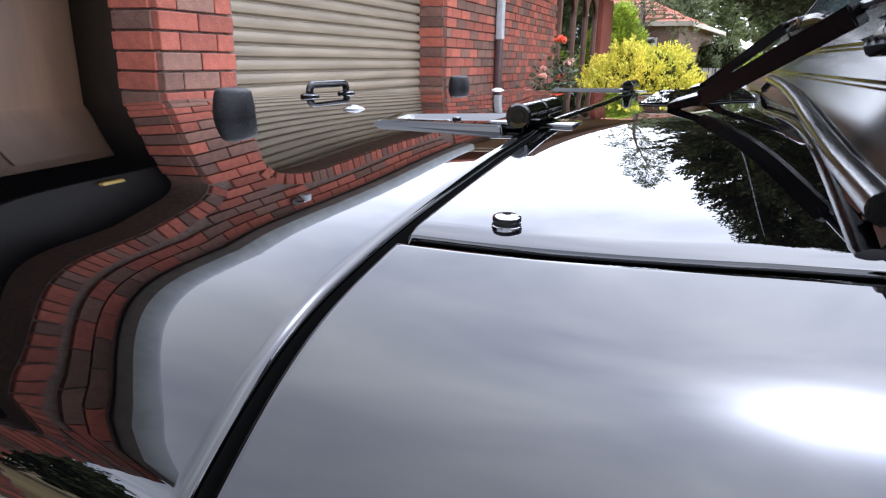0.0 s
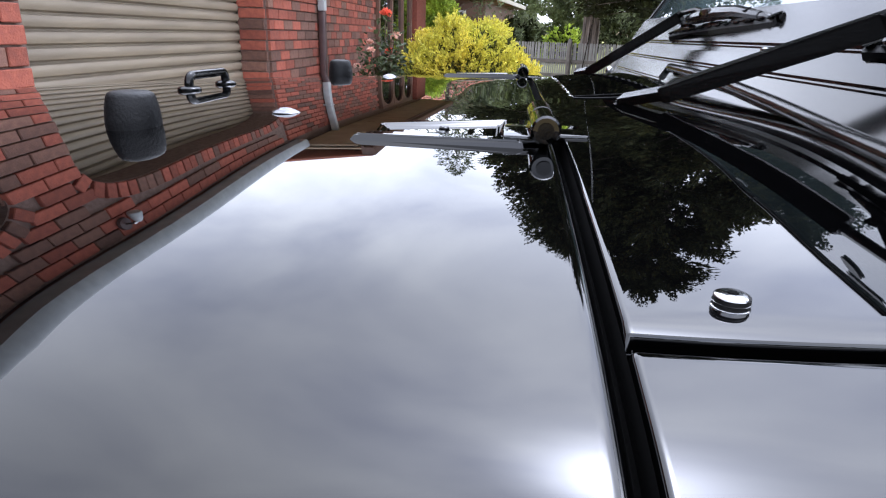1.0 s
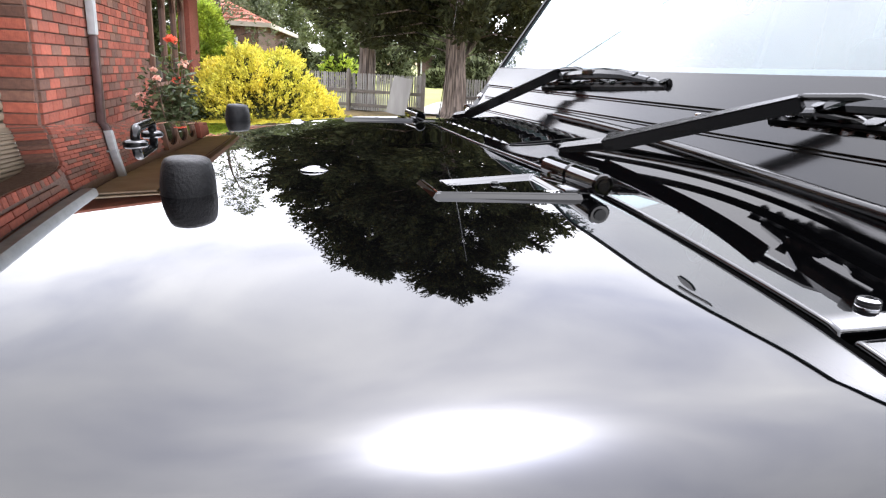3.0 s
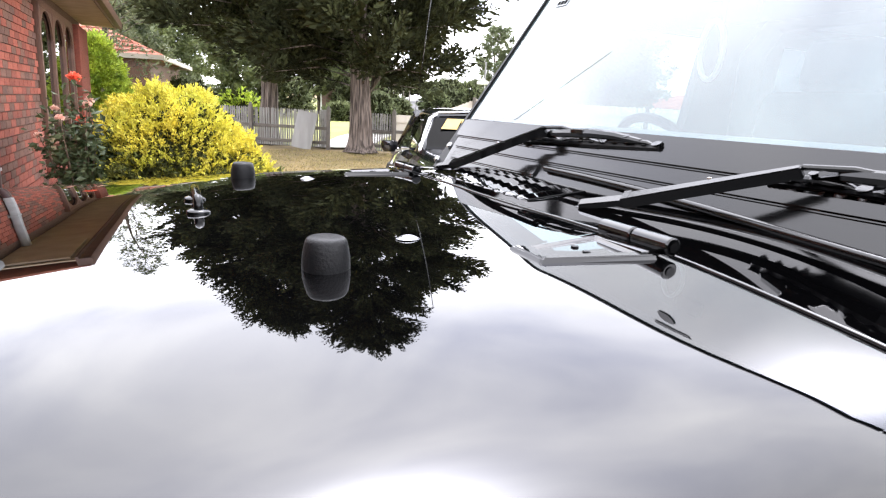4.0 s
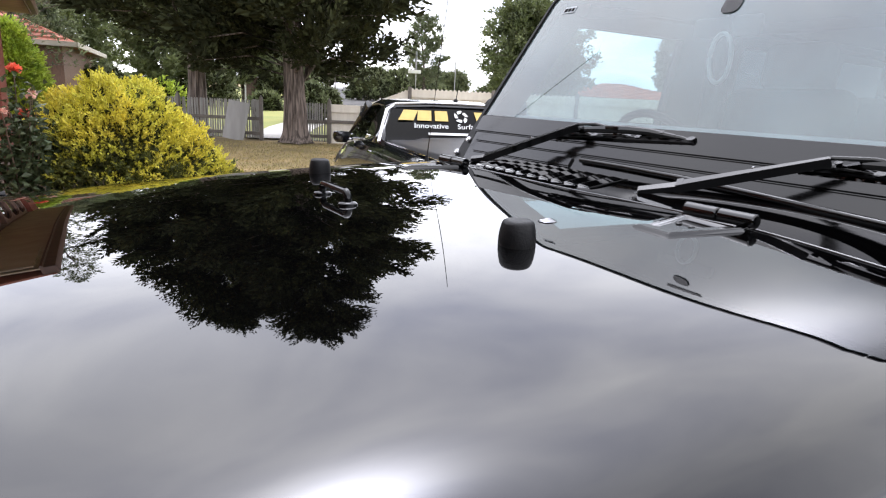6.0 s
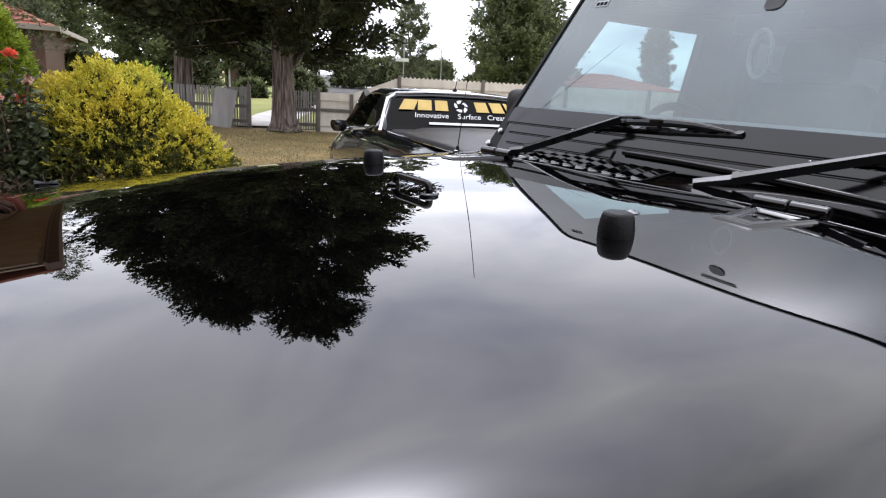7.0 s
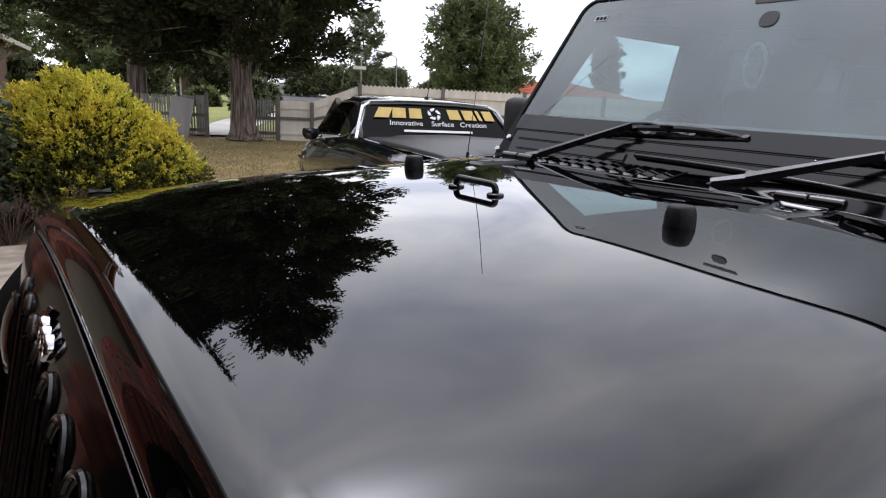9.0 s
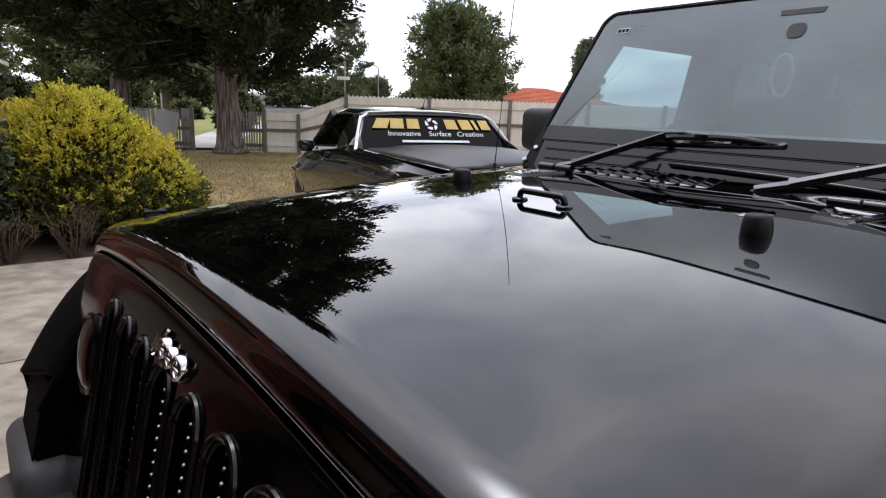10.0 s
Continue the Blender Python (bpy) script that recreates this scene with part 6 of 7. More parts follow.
def hinge(s):
    def P(x, y, h):
        return Vector((x, s * y, skin(x, s * y) + h))
    bm = bmesh.new()
    # leaf: a tapered frame with a recessed middle
    out = [P(-0.162, 0.393, 0.0052), P(-0.158, 0.452, 0.0052), P(-0.016, 0.478, 0.0060), P(-0.016, 0.365, 0.0060)]
    inn = [P(-0.143, 0.404, 0.0054), P(-0.140, 0.441, 0.0054), P(-0.030, 0.462, 0.0062), P(-0.030, 0.381, 0.0062)]
    inn2 = [P(-0.136, 0.410, 0.002), P(-0.134, 0.436, 0.002), P(-0.036, 0.454, 0.002), P(-0.036, 0.389, 0.002)]
    base = [P(-0.167, 0.389, -0.001), P(-0.163, 0.456, -0.001), P(-0.014, 0.481, -0.001), P(-0.014, 0.362, -0.001)]
    V = [[bm.verts.new(p) for p in r] for r in (base, out, inn, inn2)]
    for r0, r1 in zip(V, V[1:]):
        for k in range(4):
            bm.faces.new((r0[k], r0[(k + 1) % 4], r1[(k + 1) % 4], r1[k]))
    bm.faces.new(V[-1])
    bmesh.ops.recalc_face_normals(bm, faces=bm.faces[:])
    bmesh.ops.bevel(bm, geom=bm.edges[:], offset=0.0016, segments=2, affect="EDGES")
    h = part("bonnet_hinge", bm, M_PAINT, hood, "glossy black bonnet hinge", smooth=False)
    za = skin(0.0, s * 0.42) + 0.0125
    for y0, y1 in ((0.355, 0.418), (0.421, 0.486)):
        bm = bmesh.new()
        rr = 0.0118
        tube(bm, [(0.002, s * (y0 - 0.0), za), (0.002, s * (y0 + 0.002), za), (0.002, s * (y1 - 0.002), za), (0.002, s * y1, za)], [rr * 0.85, rr, rr, rr * 0.85], 20)
        part("barrel", bm, M_PAINT, h)
    bm = bmesh.new()
    tube(bm, [(0.002, s * 0.4855, za), (0.002, s * 0.4875, za)], 0.0065, 14)
    part("pin", bm, M_SATIN, h)
    bm = bmesh.new()
    box(bm, (-0.016, s * 0.42, za - 0.010), (0.03, 0.10, 0.007), bevel=0.002)
    box(bm, (0.022, s * 0.405, za - 0.013), (0.04, 0.06, 0.007), bevel=0.002)
    part("knuckle_plate", bm, M_PAINT, h)
    for y in (0.412, 0.436):
        bm = bmesh.new()
        lathe(bm, [(0.0048, 0), (0.0048, 0.0015), (0.0036, 0.0024), (0.0018, 0.002)], P(-0.085, y, 0.002), 14)
        part("screw", bm, M_SATIN, h)


hinge(-1)
hinge(1)


def torx_bolt(x, y):
    z = skin(0.02, y) + rise(x)
    b = None
    bm = bmesh.new()
    lathe(bm, [(0.0077, -0.001), (0.0079, 0.0003), (0.0075, 0.0006)], (x, y, z), 28)
    b = part("bolt_washer", bm, M_STEEL, scut, "bright steel washer")
    # two black bands between the steel discs
    for z0, z1 in ((0.0005, 0.0024), (0.0028, 0.0047)):
        bm = bmesh.new()
        lathe(bm, [(0.0075, z0), (0.0075, z1)], (x, y, z), 28)
        part("black_band", bm, M_RUBBER, b)
    bm = bmesh.new()
    lathe(bm, [(0.0073, 0.0024), (0.0078, 0.0026), (0.0073, 0.0028)], (x, y, z), 28)
    part("washer", bm, M_STEEL, b)
    bm = bmesh.new()
    lathe(bm, [(0.0075, 0.0047), (0.0072, 0.0053), (0.0060, 0.0059), (0.0045, 0.0062), (0.0025, 0.0063), (0.0005, 0.0063)], (x, y, z), 28)
    part("bolt_head", bm, M_STEEL, b, "bright steel button bolt")
    # black star set on the head for the shade of its recess
    bm = bmesh.new()
    vs = []
    for k in range(24):
        r = 0.0023 if (k // 2) % 2 else 0.0016
        vs.append((x + r * math.cos(k * math.pi / 12), y + r * math.sin(k * math.pi / 12), z + 0.0061))
    prism(bm, vs, (0, 0, 0.0005))
    part("socket", bm, M_VOID, b, smooth=False)


torx_bolt(0.067, -0.731)
torx_bolt(0.067, 0.731)

# aerial on the far side of the scuttle
bm = bmesh.new()
lathe(bm, [(0.020, 0), (0.018, 0.012), (0.008, 0.03), (0.005, 0.05)], (0.175, 0.885, skin(0.02, 0.885) - 0.004), 20)
ab = part("aerial_base", bm, M_RUBBER, jeep)
bm = bmesh.new()
tube(bm, [(0.175, 0.888, 1.05), (0.230, 0.905, 1.48), (0.290, 0.925, 1.93)], [0.0022, 0.0018, 0.0014], 8)
part("aerial_mast", bm, M_WIPER, ab, "thin black aerial mast")

# bonnet catches on the flanks
for s in (-1, 1):
    bm = bmesh.new()
    box(bm, (-1.08, s * 0.785 + min(0, s) * 0.03, 0.962), (0.055, 0.03, 0.075), bevel=0.008)
    box(bm, (-1.08, s * 0.79 + min(0, s) * 0.03, 0.90), (0.04, 0.02, 0.08), bevel=0.006)
    tube(bm, [(-1.105, s * 0.775 + min(0, s) * 0.03, 1.0), (-1.055, s * 0.775 + min(0, s) * 0.03, 1.0)], 0.009, 8)
    part("bonnet_catch", bm, M_RUBBER, jeep, "black rubber bonnet catch")

# ---- grille ----
GX = -1.222
GY = -0.04                                   # middle slot


def gpt(y, z, d=0.0):
    """Point on the grille face: the top rolls forward from the bonnet lip."""
    h = max(0.0, 0.972 - z)
    q = (y / 0.6) ** 2
    return Vector((GX - 0.042 * (1 - math.exp(-h / 0.025)) - 0.03 * h - 0.17 * max(0.0, h - 0.03) - d + 0.0155 * q, y, z - 0.018 * q * max(0.0, 1 - h / 0.25)))


grille = None
cells = [GY - 0.3495 + i * 0.1165 for i in range(7)]
bm = bmesh.new()
N = 32
for c in cells:
    ins, out = [], []
    for k in range(N):
        a = 2 * math.pi * k / N
        cx, sz = math.cos(a), math.sin(a)
        r = 0.040
        hz = 0.17
        y = c + r * cx
        z = 0.71 + r * sz + (hz if sz >= 0 else -hz)
        ins.append((y, z))
        m = max(abs(cx), abs(sz))
        oy = c + 0.05825 * cx / m
        oz = 0.71 + 0.225 * sz / m
        if abs(cx) > abs(sz) + 1e-6:
            oz = z
            oy = c + math.copysign(0.05825, cx)
        out.append((oy, oz))
    vi = [bm.verts.new(gpt(y, z)) for y, z in ins]
    vb = [bm.verts.new(gpt(y, z, -0.05)) for y, z in ins]
    vo = [bm.verts.new(gpt(y, z)) for y, z in out]
    for k in range(N):
        j = (k + 1) % N
        bm.faces.new((vo[k], vo[j], vi[j], vi[k]))
        bm.faces.new((vi[k], vi[j], vb[j], vb[k]))
for y0, y1 in ((-0.71, GY - 0.40775), (GY + 0.40775, 0.71)):
    sheet(bm, [[gpt(lerp(y0, y1, k / 8), z) for k in range(9)] for z in (0.485, 0.6, 0.75, 0.88, 0.92, 0.935)])
bmesh.ops.remove_doubles(bm, verts=bm.verts[:], dist=2e-4)
sheet(bm, [[gpt(lerp(-0.71, 0.71, k / 24), z) for k in range(25)] for z in (0.935, 0.942, 0.949, 0.956, 0.962, 0.967, 0.970)] + [[gpt(lerp(-0.71, 0.71, k / 24), 0.974, -0.04) for k in range(25)]])
bmesh.ops.recalc_face_normals(bm, faces=bm.faces[:])
grille = part("grille", bm, M_GRILLE, jeep, "black seven-slot grille")
bm = bmesh.new()
lathe(bm, [(0.0036, 0), (0.0029, 0.0026), (0.001, 0.0038)], (0, 0, 0), 6, Matrix.Rotation(radians(-90), 4, "Y"))
STUD = bpy.data.meshes.new("mesh_stud")
bm.to_mesh(STUD)
STUD.materials.append(M_NOZZLE)
for c in cells:
    bm = bmesh.new()
    pts = []
    for k in range(N + 1):
        a = 2 * math.pi * k / N
        sz = math.sin(a)
        pts.append(gpt(c + 0.046 * math.cos(a), 0.71 + 0.044 * sz + (0.17 if sz >= -1e-9 else -0.17), 0.002))
    tube(bm, pts, 0.0052, 8, caps=False)
    rim = part("slot_rim", bm, M_SATIN, grille, "satin slot surround")
    bm = bmesh.new()
    tube(bm, [c2 + Vector((0.001, (c - c2.y) * 0.2, (0.71 - c2.z) * 0.028)) for c2 in pts], 0.0028, 8, caps=False)
    part("slot_bezel", bm, M_RIM, grille, "dull metal slot bezel")
    # plain black sheet painting the shade behind the studs
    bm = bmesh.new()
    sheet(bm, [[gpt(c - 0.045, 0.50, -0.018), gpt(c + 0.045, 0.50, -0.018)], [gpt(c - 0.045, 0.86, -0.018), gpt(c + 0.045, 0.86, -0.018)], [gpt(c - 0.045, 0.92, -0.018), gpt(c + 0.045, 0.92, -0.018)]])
    part("slot_shade", bm, M_VOID, grille, smooth=False)
    for r in range(21):
        for q in (-0.013, 0.013):
            o = part("mesh_stud", bmesh.new(), M_NOZZLE, grille)
            o.data = STUD
            o.location = gpt(c + q, 0.54 + r * 0.0175 + (0.009 if q > 0 else 0), -0.012)
# silver thread in place of light caught by the bonnet lip
bm = bmesh.new()
tube(bm, [(XF - 0.0835, y, skin(XF, y) - 0.071) for y in (lerp(-0.70, 0.70, k / 32) for k in range(33))], 0.0013, 6)
part("lip_glint", bm, M_NOZZLE, grille, "thin silver line along the grille top, a painted glint")
# badge as a cluster of plain chrome shapes
bm = bmesh.new()
tilt = Matrix.Rotation(radians(-78), 4, "Y")
for dy, z0, z1, w in ((0.062, 0.926, 0.948, 0.006), (0.046, 0.924, 0.958, 0.007)):
    tube(bm, [gpt(dy - 0.042, lerp(z0, z1, k / 5), 0.006) for k in range(6)], w * 0.75, 8)
for dy, zc, r in ((0.020, 0.939, 0.0165), (-0.014, 0.937, 0.0165), (-0.051, 0.936, 0.019)):
    lathe(bm, [(r, 0.001), (r, 0.008), (r * 0.86, 0.0115), (r * 0.62, 0.010), (r * 0.5, 0.005), (r * 0.2, 0.004), (0.001, 0.004)], gpt(dy - 0.042, zc, 0.0), 20, tilt)
    box(bm, gpt(dy - 0.042, zc, 0.008), (0.006, r * 1.6, 0.006), bevel=0.0015)
part("badge", bm, M_CHROME, grille, "small chrome badge of plain shapes")
for s in (-1, 1):
    bm = bmesh.new()
    lathe(bm, [(0.081, 0), (0.083, 0.006), (0.079, 0.010), (0.075, 0.006)], gpt(s * 0.462, 0.775, 0.0), 36, Matrix.Rotation(radians(-79), 4, "Y"))
    hl = part("headlamp_ring", bm, M_SATIN, jeep)
    bm = bmesh.new()
    lathe(bm, [(0.075, 0.004), (0.062, 0.014), (0.03, 0.021), (0.002, 0.023)], gpt(s * 0.462, 0.775, 0.0), 36, Matrix.Rotation(radians(-79), 4, "Y"))
    part("headlamp_lens", bm, M_GLASS, hl)
    bm = bmesh.new()
    lathe(bm, [(0.074, 0.006), (0.055, -0.012), (0.02, -0.024), (0.002, -0.025)], gpt(s * 0.462, 0.775, -0.004), 30, Matrix.Rotation(radians(-79), 4, "Y"))
    part("reflector", bm, M_LAMP, hl)

# ---- wings, wheels, bumper ----
ARCH = [(-1.392, 0.600), (-1.384, 0.612), (-1.368, 0.640), (-1.350, 0.672), (-1.328, 0.708), (-1.303, 0.745), (-1.275, 0.782), (-1.243, 0.818), (-1.208, 0.850), (-1.169, 0.877), (-1.10, 0.900), (-1.0, 0.905), (-0.5, 0.905), (-0.36, 0.88), (-0.26, 0.78), (-0.20, 0.62), (-0.18, 0.5)]
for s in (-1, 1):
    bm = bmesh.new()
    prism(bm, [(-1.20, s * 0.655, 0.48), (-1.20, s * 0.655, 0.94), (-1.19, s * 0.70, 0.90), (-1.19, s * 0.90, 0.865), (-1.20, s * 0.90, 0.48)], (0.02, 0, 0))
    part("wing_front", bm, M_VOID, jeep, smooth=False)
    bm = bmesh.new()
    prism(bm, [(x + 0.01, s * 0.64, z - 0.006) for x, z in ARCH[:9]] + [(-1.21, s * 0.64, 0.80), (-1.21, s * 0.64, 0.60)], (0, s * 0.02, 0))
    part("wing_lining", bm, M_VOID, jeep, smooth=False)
for s in (-1, 1):
    bm = bmesh.new()
    rows = []
    for i, (x, z) in enumerate(ARCH):
        xi, zi = (x, z) if i > 3 else (-1.350, 0.672)      # the inner edge ends higher
        rows.append([(xi + (0.012 if i < 10 else 0), s * 0.635, zi - 0.010), (xi, s * 0.68, zi), (x, s * 0.88, z + 0.001), (x, s * 0.918, z - 0.006), (x + 0.006, s * 0.935, z - 0.026), (x + 0.012, s * 0.935, z - 0.07)])
    sheet(bm, rows)
    bmesh.ops.recalc_face_normals(bm, faces=bm.faces[:])
    fl = part("wing_flare", bm, M_FLARE, jeep, "textured black wheel arch flare")
    solidify(fl, 0.02, -1)
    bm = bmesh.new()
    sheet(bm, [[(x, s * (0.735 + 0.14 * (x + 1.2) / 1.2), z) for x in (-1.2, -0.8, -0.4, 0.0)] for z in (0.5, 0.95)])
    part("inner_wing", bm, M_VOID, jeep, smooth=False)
    for wxp in (-0.80, 1.95):
        bm = bmesh.new()
        lathe(bm, [(0.22, -0.12), (0.37, -0.13), (0.405, -0.10), (0.41, 0), (0.405, 0.10), (0.37, 0.13), (0.22, 0.12)], (0, 0, 0), 40, Matrix.Rotation(radians(90), 4, "X"))
        bmesh.ops.translate(bm, vec=(wxp, s * 0.80, G + 0.41), verts=bm.verts[:])
        wh = part("wheel", bm, M_TYRE, jeep)
        bm = bmesh.new()
        lathe(bm, [(0.03, 0.02), (0.17, 0.0), (0.20, 0.04), (0.225, 0.06), (0.215, 0.03), (0.19, -0.01), (0.03, -0.01)], (0, 0, 0), 30, Matrix.Rotation(radians(90 * s), 4, "X"))
        bmesh.ops.translate(bm, vec=(wxp, s * 0.88, G + 0.41), verts=bm.verts[:])
        part("rim", bm, M_STEEL, wh)
bm = bmesh.new()
sheet(bm, [[(x, lerp(-0.86, 0.86, k / 20), z) for k in range(21)] for x, z in ((-1.24, 0.388), (-1.30, 0.392), (-1.385, 0.390), (-1.405, 0.384), (-1.418, 0.372), (-1.430, 0.350), (-1.46, 0.338), (-1.50, 0.325), (-1.53, 0.30), (-1.54, 0.22), (-1.50, 0.16))])
for s in (-1, 1):
    box(bm, (-1.355, s * 0.785, 0.335), (0.16, 0.33, 0.26), bevel=0.045, seg=4)
bmesh.ops.recalc_face_normals(bm, faces=bm.faces[:])
bmp = part("front_bumper", bm, M_BUMPER, jeep, "textured black front bumper")
solidify(bmp, 0.01, 0)
for s in (-1, 1):
    bm = bmesh.new()
    tube(bm, [(-1.325, s * 0.47, 0.38), (-1.325, s * 0.47, 0.406), (-1.332, s * 0.47, 0.413), (-1.358, s * 0.47, 0.413), (-1.365, s * 0.47, 0.408), (-1.365, s * 0.47, 0.395)], 0.006, 8)
    part("tow_hook", bm, M_WIPER, bmp, "black steel tow hook")
# added black blocks in place of the dark recess below each flare
for s in (-1, 1):
    bm = bmesh.new()
    prism(bm, [(-1.350, s * 0.655, 0.645), (-1.372, s * 0.655, 0.594), (-1.402, s * 0.655, 0.46), (-1.24, s * 0.655, 0.46), (-1.24, s * 0.655, 0.645)], (0, s * 0.24, 0))
    bmesh.ops.bevel(bm, geom=bm.edges[:], offset=0.008, segments=2, affect="EDGES")
    part("arch_gap_block", bm, M_FLARE, jeep, "black block added in the dark gap below the wheel arch")
bm = bmesh.new()
box(bm, (0.9, 0, 0.33), (3.6, 1.3, 0.12))
part("underbody", bm, M_VOID, jeep, smooth=False)

# ---- cabin and hard top ----
ZR = 1.655


def side_panel(s):
    y = s * 0.80
    t = s * -0.04
    bm = bmesh.new()
    prism(bm, [(0.30, y, 1.055), (0.30, y, 0.40), (3.05, y, 0.40), (3.05, y, 1.215), (0.34, y, 1.215)], (0, t, 0))
    part("door_skin", bm, M_PAINT, jeep, smooth=False)
    bm = bmesh.new()
    # pillars round the side windows, leaning in with the roof
    for pts in ([(0.34, 1.21), (0.44, 1.21), (0.69, 1.56), (0.60, 1.60)], [(1.21, 1.21), (1.62, 1.21), (1.62, 1.56), (1.235, 1.56)], [(2.25, 1.21), (2.42, 1.21), (2.42, 1.56), (2.25, 1.56)], [(2.92, 1.21), (3.05, 1.21), (3.0, 1.56), (2.90, 1.56)], [(0.60, 1.55), (3.02, 1.55), (3.0, ZR - 0.01), (0.60, ZR - 0.02)]):
        prism(bm, [(x, y - s * 0.06 * (z - 1.21) / 0.45, z) for x, z in pts], (0, t, 0))
    part("top_side", bm, M_PLASTIC, jeep, smooth=False)
    for pts, mt in ((((0.40, 1.21), (1.24, 1.21), (1.24, 1.57), (0.66, 1.57)), M_GLASS), (((1.60, 1.21), (3.0, 1.21), (2.98, 1.57), (1.60, 1.57)), M_GLASS_PRIV)):
        bm = bmesh.new()
        bm.faces.new([bm.verts.new((x, y - s * 0.02 - s * 0.06 * (z - 1.21) / 0.45, z)) for x, z in pts])
        g = part("side_glass", bm, mt, jeep, smooth=False)
        g.visible_shadow = False


side_panel(1)
side_panel(-1)
bm = bmesh.new()
box(bm, (1.83, 0, ZR - 0.02), (2.46, 1.48, 0.05), bevel=0.02)
part("hard_top", bm, M_PLASTIC, jeep, "black hard top roof")
bm = bmesh.new()
box(bm, (3.03, 0, 0.80), (0.05, 1.56, 0.82))
for s in (-1, 1):
    box(bm, (3.03, s * 0.68, 1.45), (0.05, 0.2, 0.5))
box(bm, (3.03, 0, 1.63), (0.05, 1.5, 0.12))
part("tailgate", bm, M_PAINT, jeep, smooth=False)
bm = bmesh.new()
box(bm, (3.03, 0, 1.39), (0.006, 1.18, 0.37))
rg = part("rear_glass", bm, M_GLASS_DARK, jeep, "tinted rear glass", smooth=False)
rg.visible_shadow = False
bm = bmesh.new()
box(bm, (1.7, 0, 0.42), (2.6, 1.5, 0.04))
part("cabin_floor", bm, M_INTERIOR, jeep, smooth=False)
bm = bmesh.new()
box(bm, (0.48, 0, 1.03), (0.36, 1.46, 0.30), bevel=0.05, seg=3)
box(bm, (0.52, 0.38, 1.19), (0.24, 0.36, 0.06), bevel=0.025, seg=3)
part("dashboard", bm, M_INTERIOR, jeep, "dark dashboard")
bm = bmesh.new()
cw = Vector((0.78, 0.38, 1.10))
R = Matrix.Rotation(radians(-28), 3, "Y")
pts = [cw + R @ Vector((0, 0.185 * math.cos(a * math.pi / 18), 0.185 * math.sin(a * math.pi / 18))) for a in range(37)]
tube(bm, pts, 0.014, 8, caps=False)
for a in (0.2, 2.94, 4.71):
    tube(bm, [cw, cw + R @ Vector((0, 0.18 * math.cos(a), 0.18 * math.sin(a)))], 0.014, 6)
tube(bm, [cw, cw + R @ Vector((-0.25, 0, 0))], 0.03, 8)
part("steering_wheel", bm, M_PLASTIC, jeep)
for s in (-1, 1):
    for xx in (1.35, 2.25):
        bm = bmesh.new()
        box(bm, (xx - 0.2, s * 0.38, 0.80), (0.52, 0.5, 0.14), bevel=0.05, seg=3)
        se = part("seat", bm, M_INTERIOR, jeep, "dark cloth seat")
        bm = bmesh.new()
        box(bm, (xx + 0.06, s * 0.38, 1.08), (0.13, 0.48, 0.6), Matrix.Rotation(radians(12), 4, "Y"), bevel=0.05, seg=3)
        part("backrest", bm, M_INTERIOR, se)
        bm = bmesh.new()
        box(bm, (xx + 0.14, s * 0.38, 1.46), (0.09, 0.26, 0.17), Matrix.Rotation(radians(8), 4, "Y"), bevel=0.035, seg=3)
        part("headrest", bm, M_INTERIOR, se)
bm = bmesh.new()
for xx in (1.42,):
    tube(bm, [(xx, -0.70, 0.5), (xx, -0.68, 1.50), (xx, -0.58, 1.62), (xx, 0.58, 1.62), (xx, 0.68, 1.50), (xx, 0.70, 0.5)], 0.045, 10)
for s in (-1, 1):
    tube(bm, [(0.62, s * 0.64, 1.60), (1.42, s * 0.64, 1.63), (2.7, s * 0.64, 1.60)], 0.035, 8)
part("roll_bar", bm, M_INTERIOR, jeep, "padded roll bar")
# door mirrors
for s in (-1, 1):
    bm = bmesh.new()
    box(bm, (0.66, s * 1.10, 1.20), (0.10, 0.22, 0.19), bevel=0.04, seg=3)
    tube(bm, [(0.62, s * 0.82, 1.12), (0.65, s * 1.0, 1.15)], 0.025, 8)
    part("door_mirror", bm, M_PLASTIC, jeep, "black plastic door mirror")

# ---- bricks ----
B_META = {}
for nm, ln in (("full", BL), ("half", BL / 2 - JT / 2)):
    for cn, mt in (("r", M_BRICK_R), ("b", M_BRICK_B)):
        B_META[nm, cn] = brick_mesh("brick", ln, 0.05, mt)
brng = random.Random(11)
joined = {"r": ([], []), "b": ([], [])}
n_single = 0


def in_opening(y, z):
    if 8.82 < y < 12.15 and 0.2 < z < 2.37:
        return True
    if 12.4 < y < 13.8:
        return True
    return False


def add_brick(x, y, z, length, turn):
    """turn: the brick lies along x instead of y."""
    global n_single
    c = "r" if brng.random() < 0.62 else "b"
    near = (1.0 < y < 6.6 and 0.15 < z < 1.82) or (y < 5.2 and z > 1.82 and y > 0.4)
    if near and n_single < 420 and length > BL / 3:
        n_single += 1
        me = B_META["full" if length > BL * 0.75 else "half", c]
        m = Matrix.Translation((x + brng.uniform(-0.0015, 0.0015), y, z))
        if turn:
            m = m @ Matrix.Rotation(radians(90), 4, "Z")
        place_piece("brick", me, house, m)
    else:
        V, F = joined[c]
        dx, dy = (length / 2, 0.025) if turn else (0.025, length / 2)
        b = len(V)
        for sx in (-1, 1):
            for sy in (-1, 1):
                for sz in (-1, 1):
                    V.append((x + sx * dx, y + sy * dy, z + sz * BH / 2))
        for f in ((0, 1, 3, 2), (4, 6, 7, 5), (0, 4, 5, 1), (2, 3, 7, 6), (0, 2, 6, 4), (1, 5, 7, 3)):
            F.append(tuple(b + i for i in f))


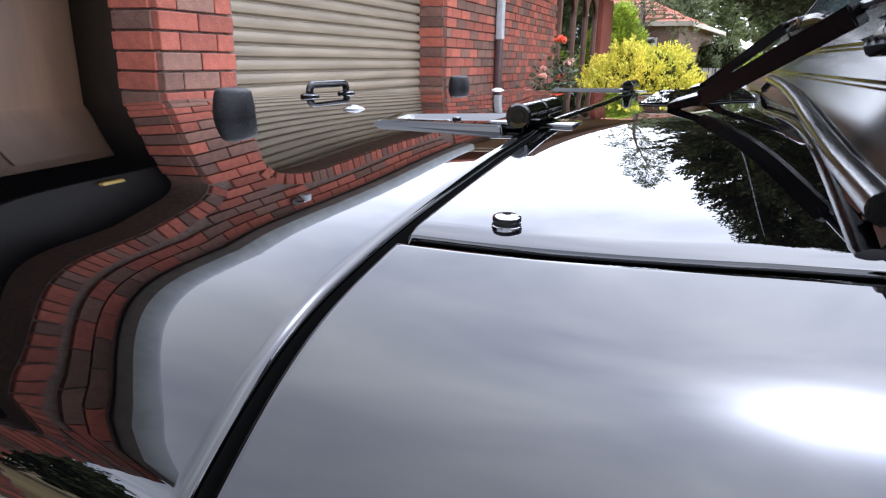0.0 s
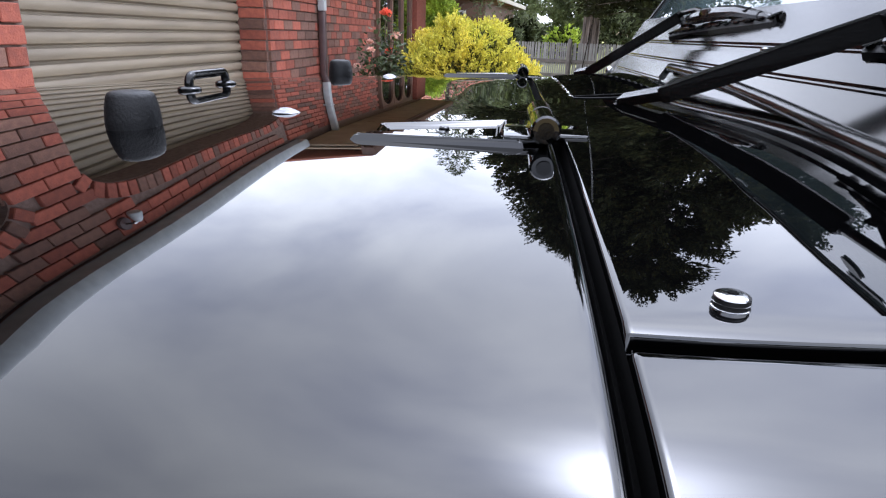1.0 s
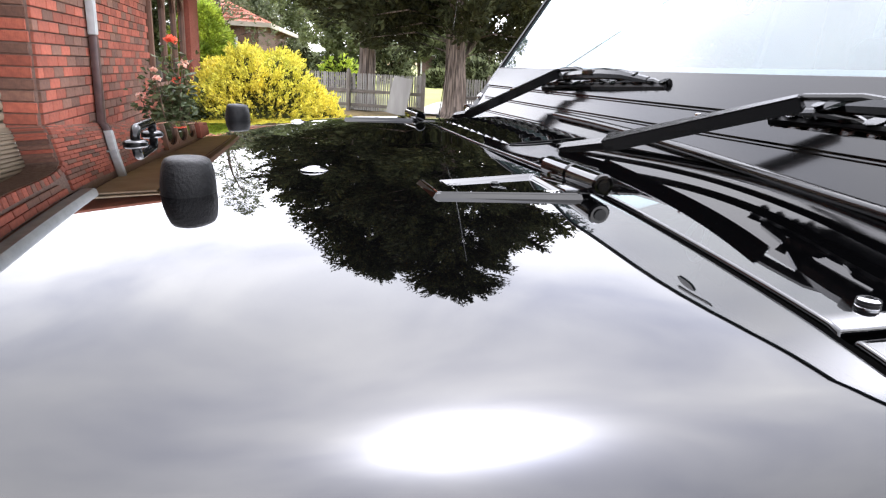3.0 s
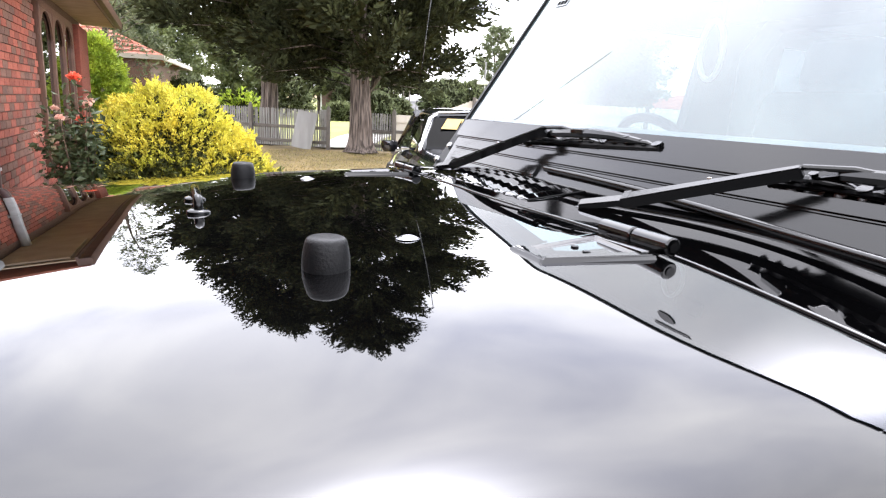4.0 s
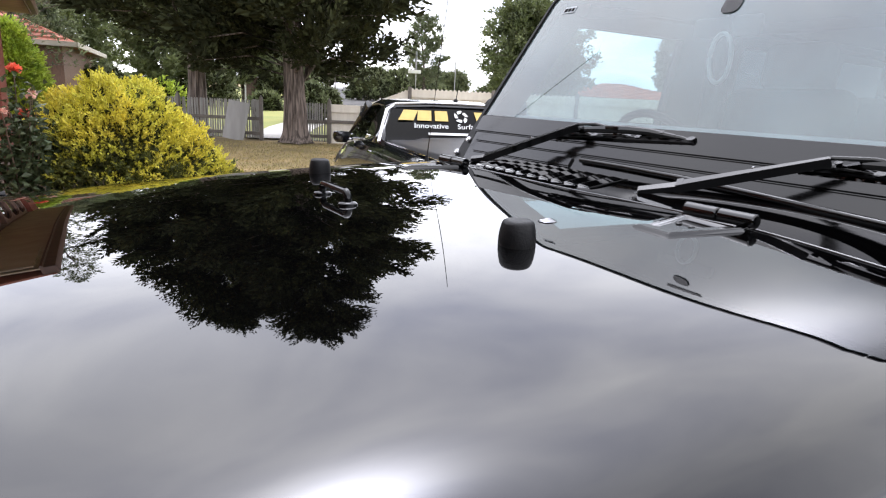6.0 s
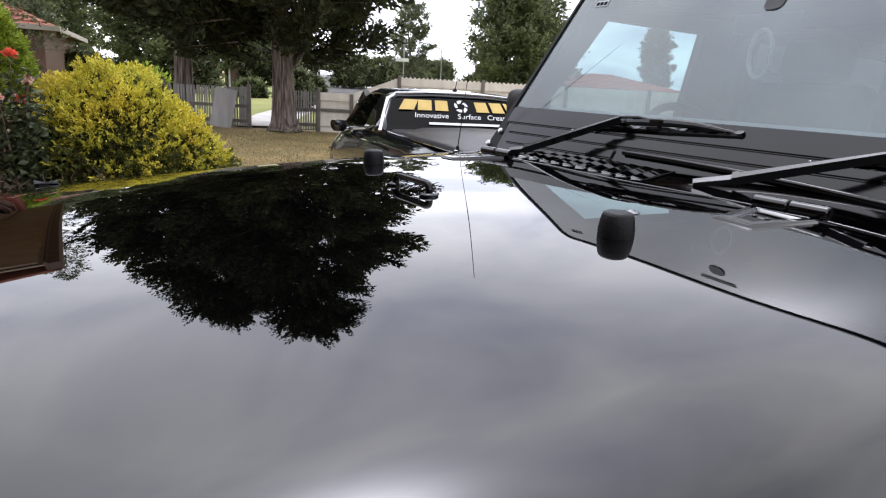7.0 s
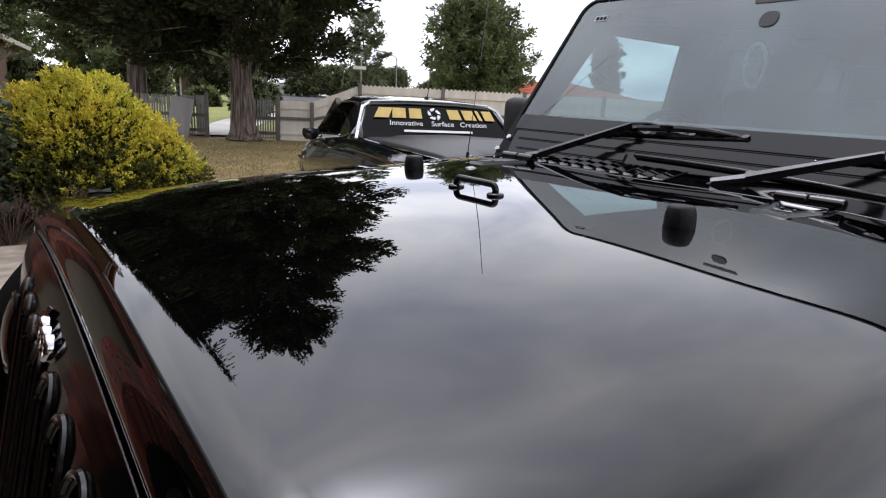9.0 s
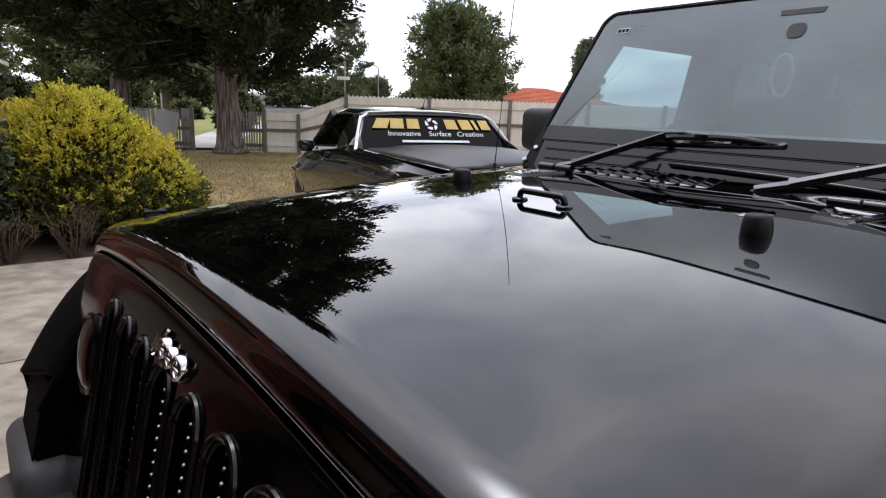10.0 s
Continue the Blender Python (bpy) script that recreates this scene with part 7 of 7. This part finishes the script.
rowsn = int((EAVE - G) / (BH + JT))
for r in range(rowsn):
    z = G + 0.043 + r * (BH + JT)
    off = (BL + JT) / 2 if r % 2 else 0.0
    y = 1.11 + BL / 2
    # pier
    if z < SPRING:
        if r % 2:
            add_brick(WX - 0.012, 1.11 + BL / 4 - JT / 4, z, BL / 2 - JT / 2, False)
            add_brick(WX - 0.012, 1.11 + BL, z, BL, False)
            add_brick(WX - 0.012, 1.11 + BL * 1.5 + JT + BL / 4 - 0.005, z, BL / 2 - JT / 2, False)
        else:
            add_brick(WX - 0.012, 1.11 + BL / 2, z, BL, False)
            add_brick(WX - 0.012, 1.11 + BL * 1.5 + JT, z, BL, False)
        for yy in (1.11 + 0.012, 4.40 + 0.012):
            ln = BL * (0.9 if r % 2 else 0.8)
            add_brick(WX - 0.044 - ln / 2, yy, z, ln, True)
        add_brick(WX - 0.012, -1.98 + (BL / 2 if r % 2 == 0 else BL / 2 + 0.04), z, BL, False)
    y = 4.40 - off + BL / 2 if r % 2 else 4.40 + BL / 2
    if r % 2:
        y = 4.40 + BL / 2 - (BL + JT) / 2
    while y < 14.0:
        if not in_opening(y, z):
            if y - BL / 2 < 4.39:
                add_brick(WX - 0.012, 4.40 + BL / 4, z, BL / 2 - JT / 2, False)
            else:
                add_brick(WX - 0.012, y, z, BL, False)
        y += BL + JT
    if z >= SPRING:
        y = -1.98 + BL / 2 + off
        while y < 4.40 - off - BL * 0.4:
            if z - BH / 2 > max(arch_z(y + e) for e in (-0.07, 0, 0.07)) + 0.125:
                add_brick(WX - 0.012, y, z, BL, False)
            elif arch_z(y) == 0.0 and not (arch_z(y - 0.06) or arch_z(y + 0.06)):
                add_brick(WX - 0.012, y, z, BL, False)
            y += BL + JT
# bricks on end round the arched heads
for y0, y1 in OPENINGS:
    fine = [(y0 + (y1 - y0) * (0.5 - 0.5 * math.cos(k * math.pi / 400))) for k in range(1, 400)]
    line = [Vector((y, arch_z(y))) for y in fine]
    run = 0.04
    for p, q in zip(line, line[1:]):
        run += (q - p).length
        if run >= 0.086:
            run -= 0.086
            t = (q - p).normalized()
            nrm = Vector((-t.y, t.x))
            c = p + nrm * 0.062
            m = Matrix.Translation((WX - 0.010, c.x, c.y)) @ Matrix.Rotation(math.atan2(nrm.y, nrm.x), 4, "X")
            place_piece("brick", B_META["half", "r" if brng.random() < 0.7 else "b"], house, m)
for c, mt in (("r", M_BRICK_RJ), ("b", M_BRICK_BJ)):
    V, F = joined[c]
    part_np("brickwork", V, F, mt, house, kind="stuff")
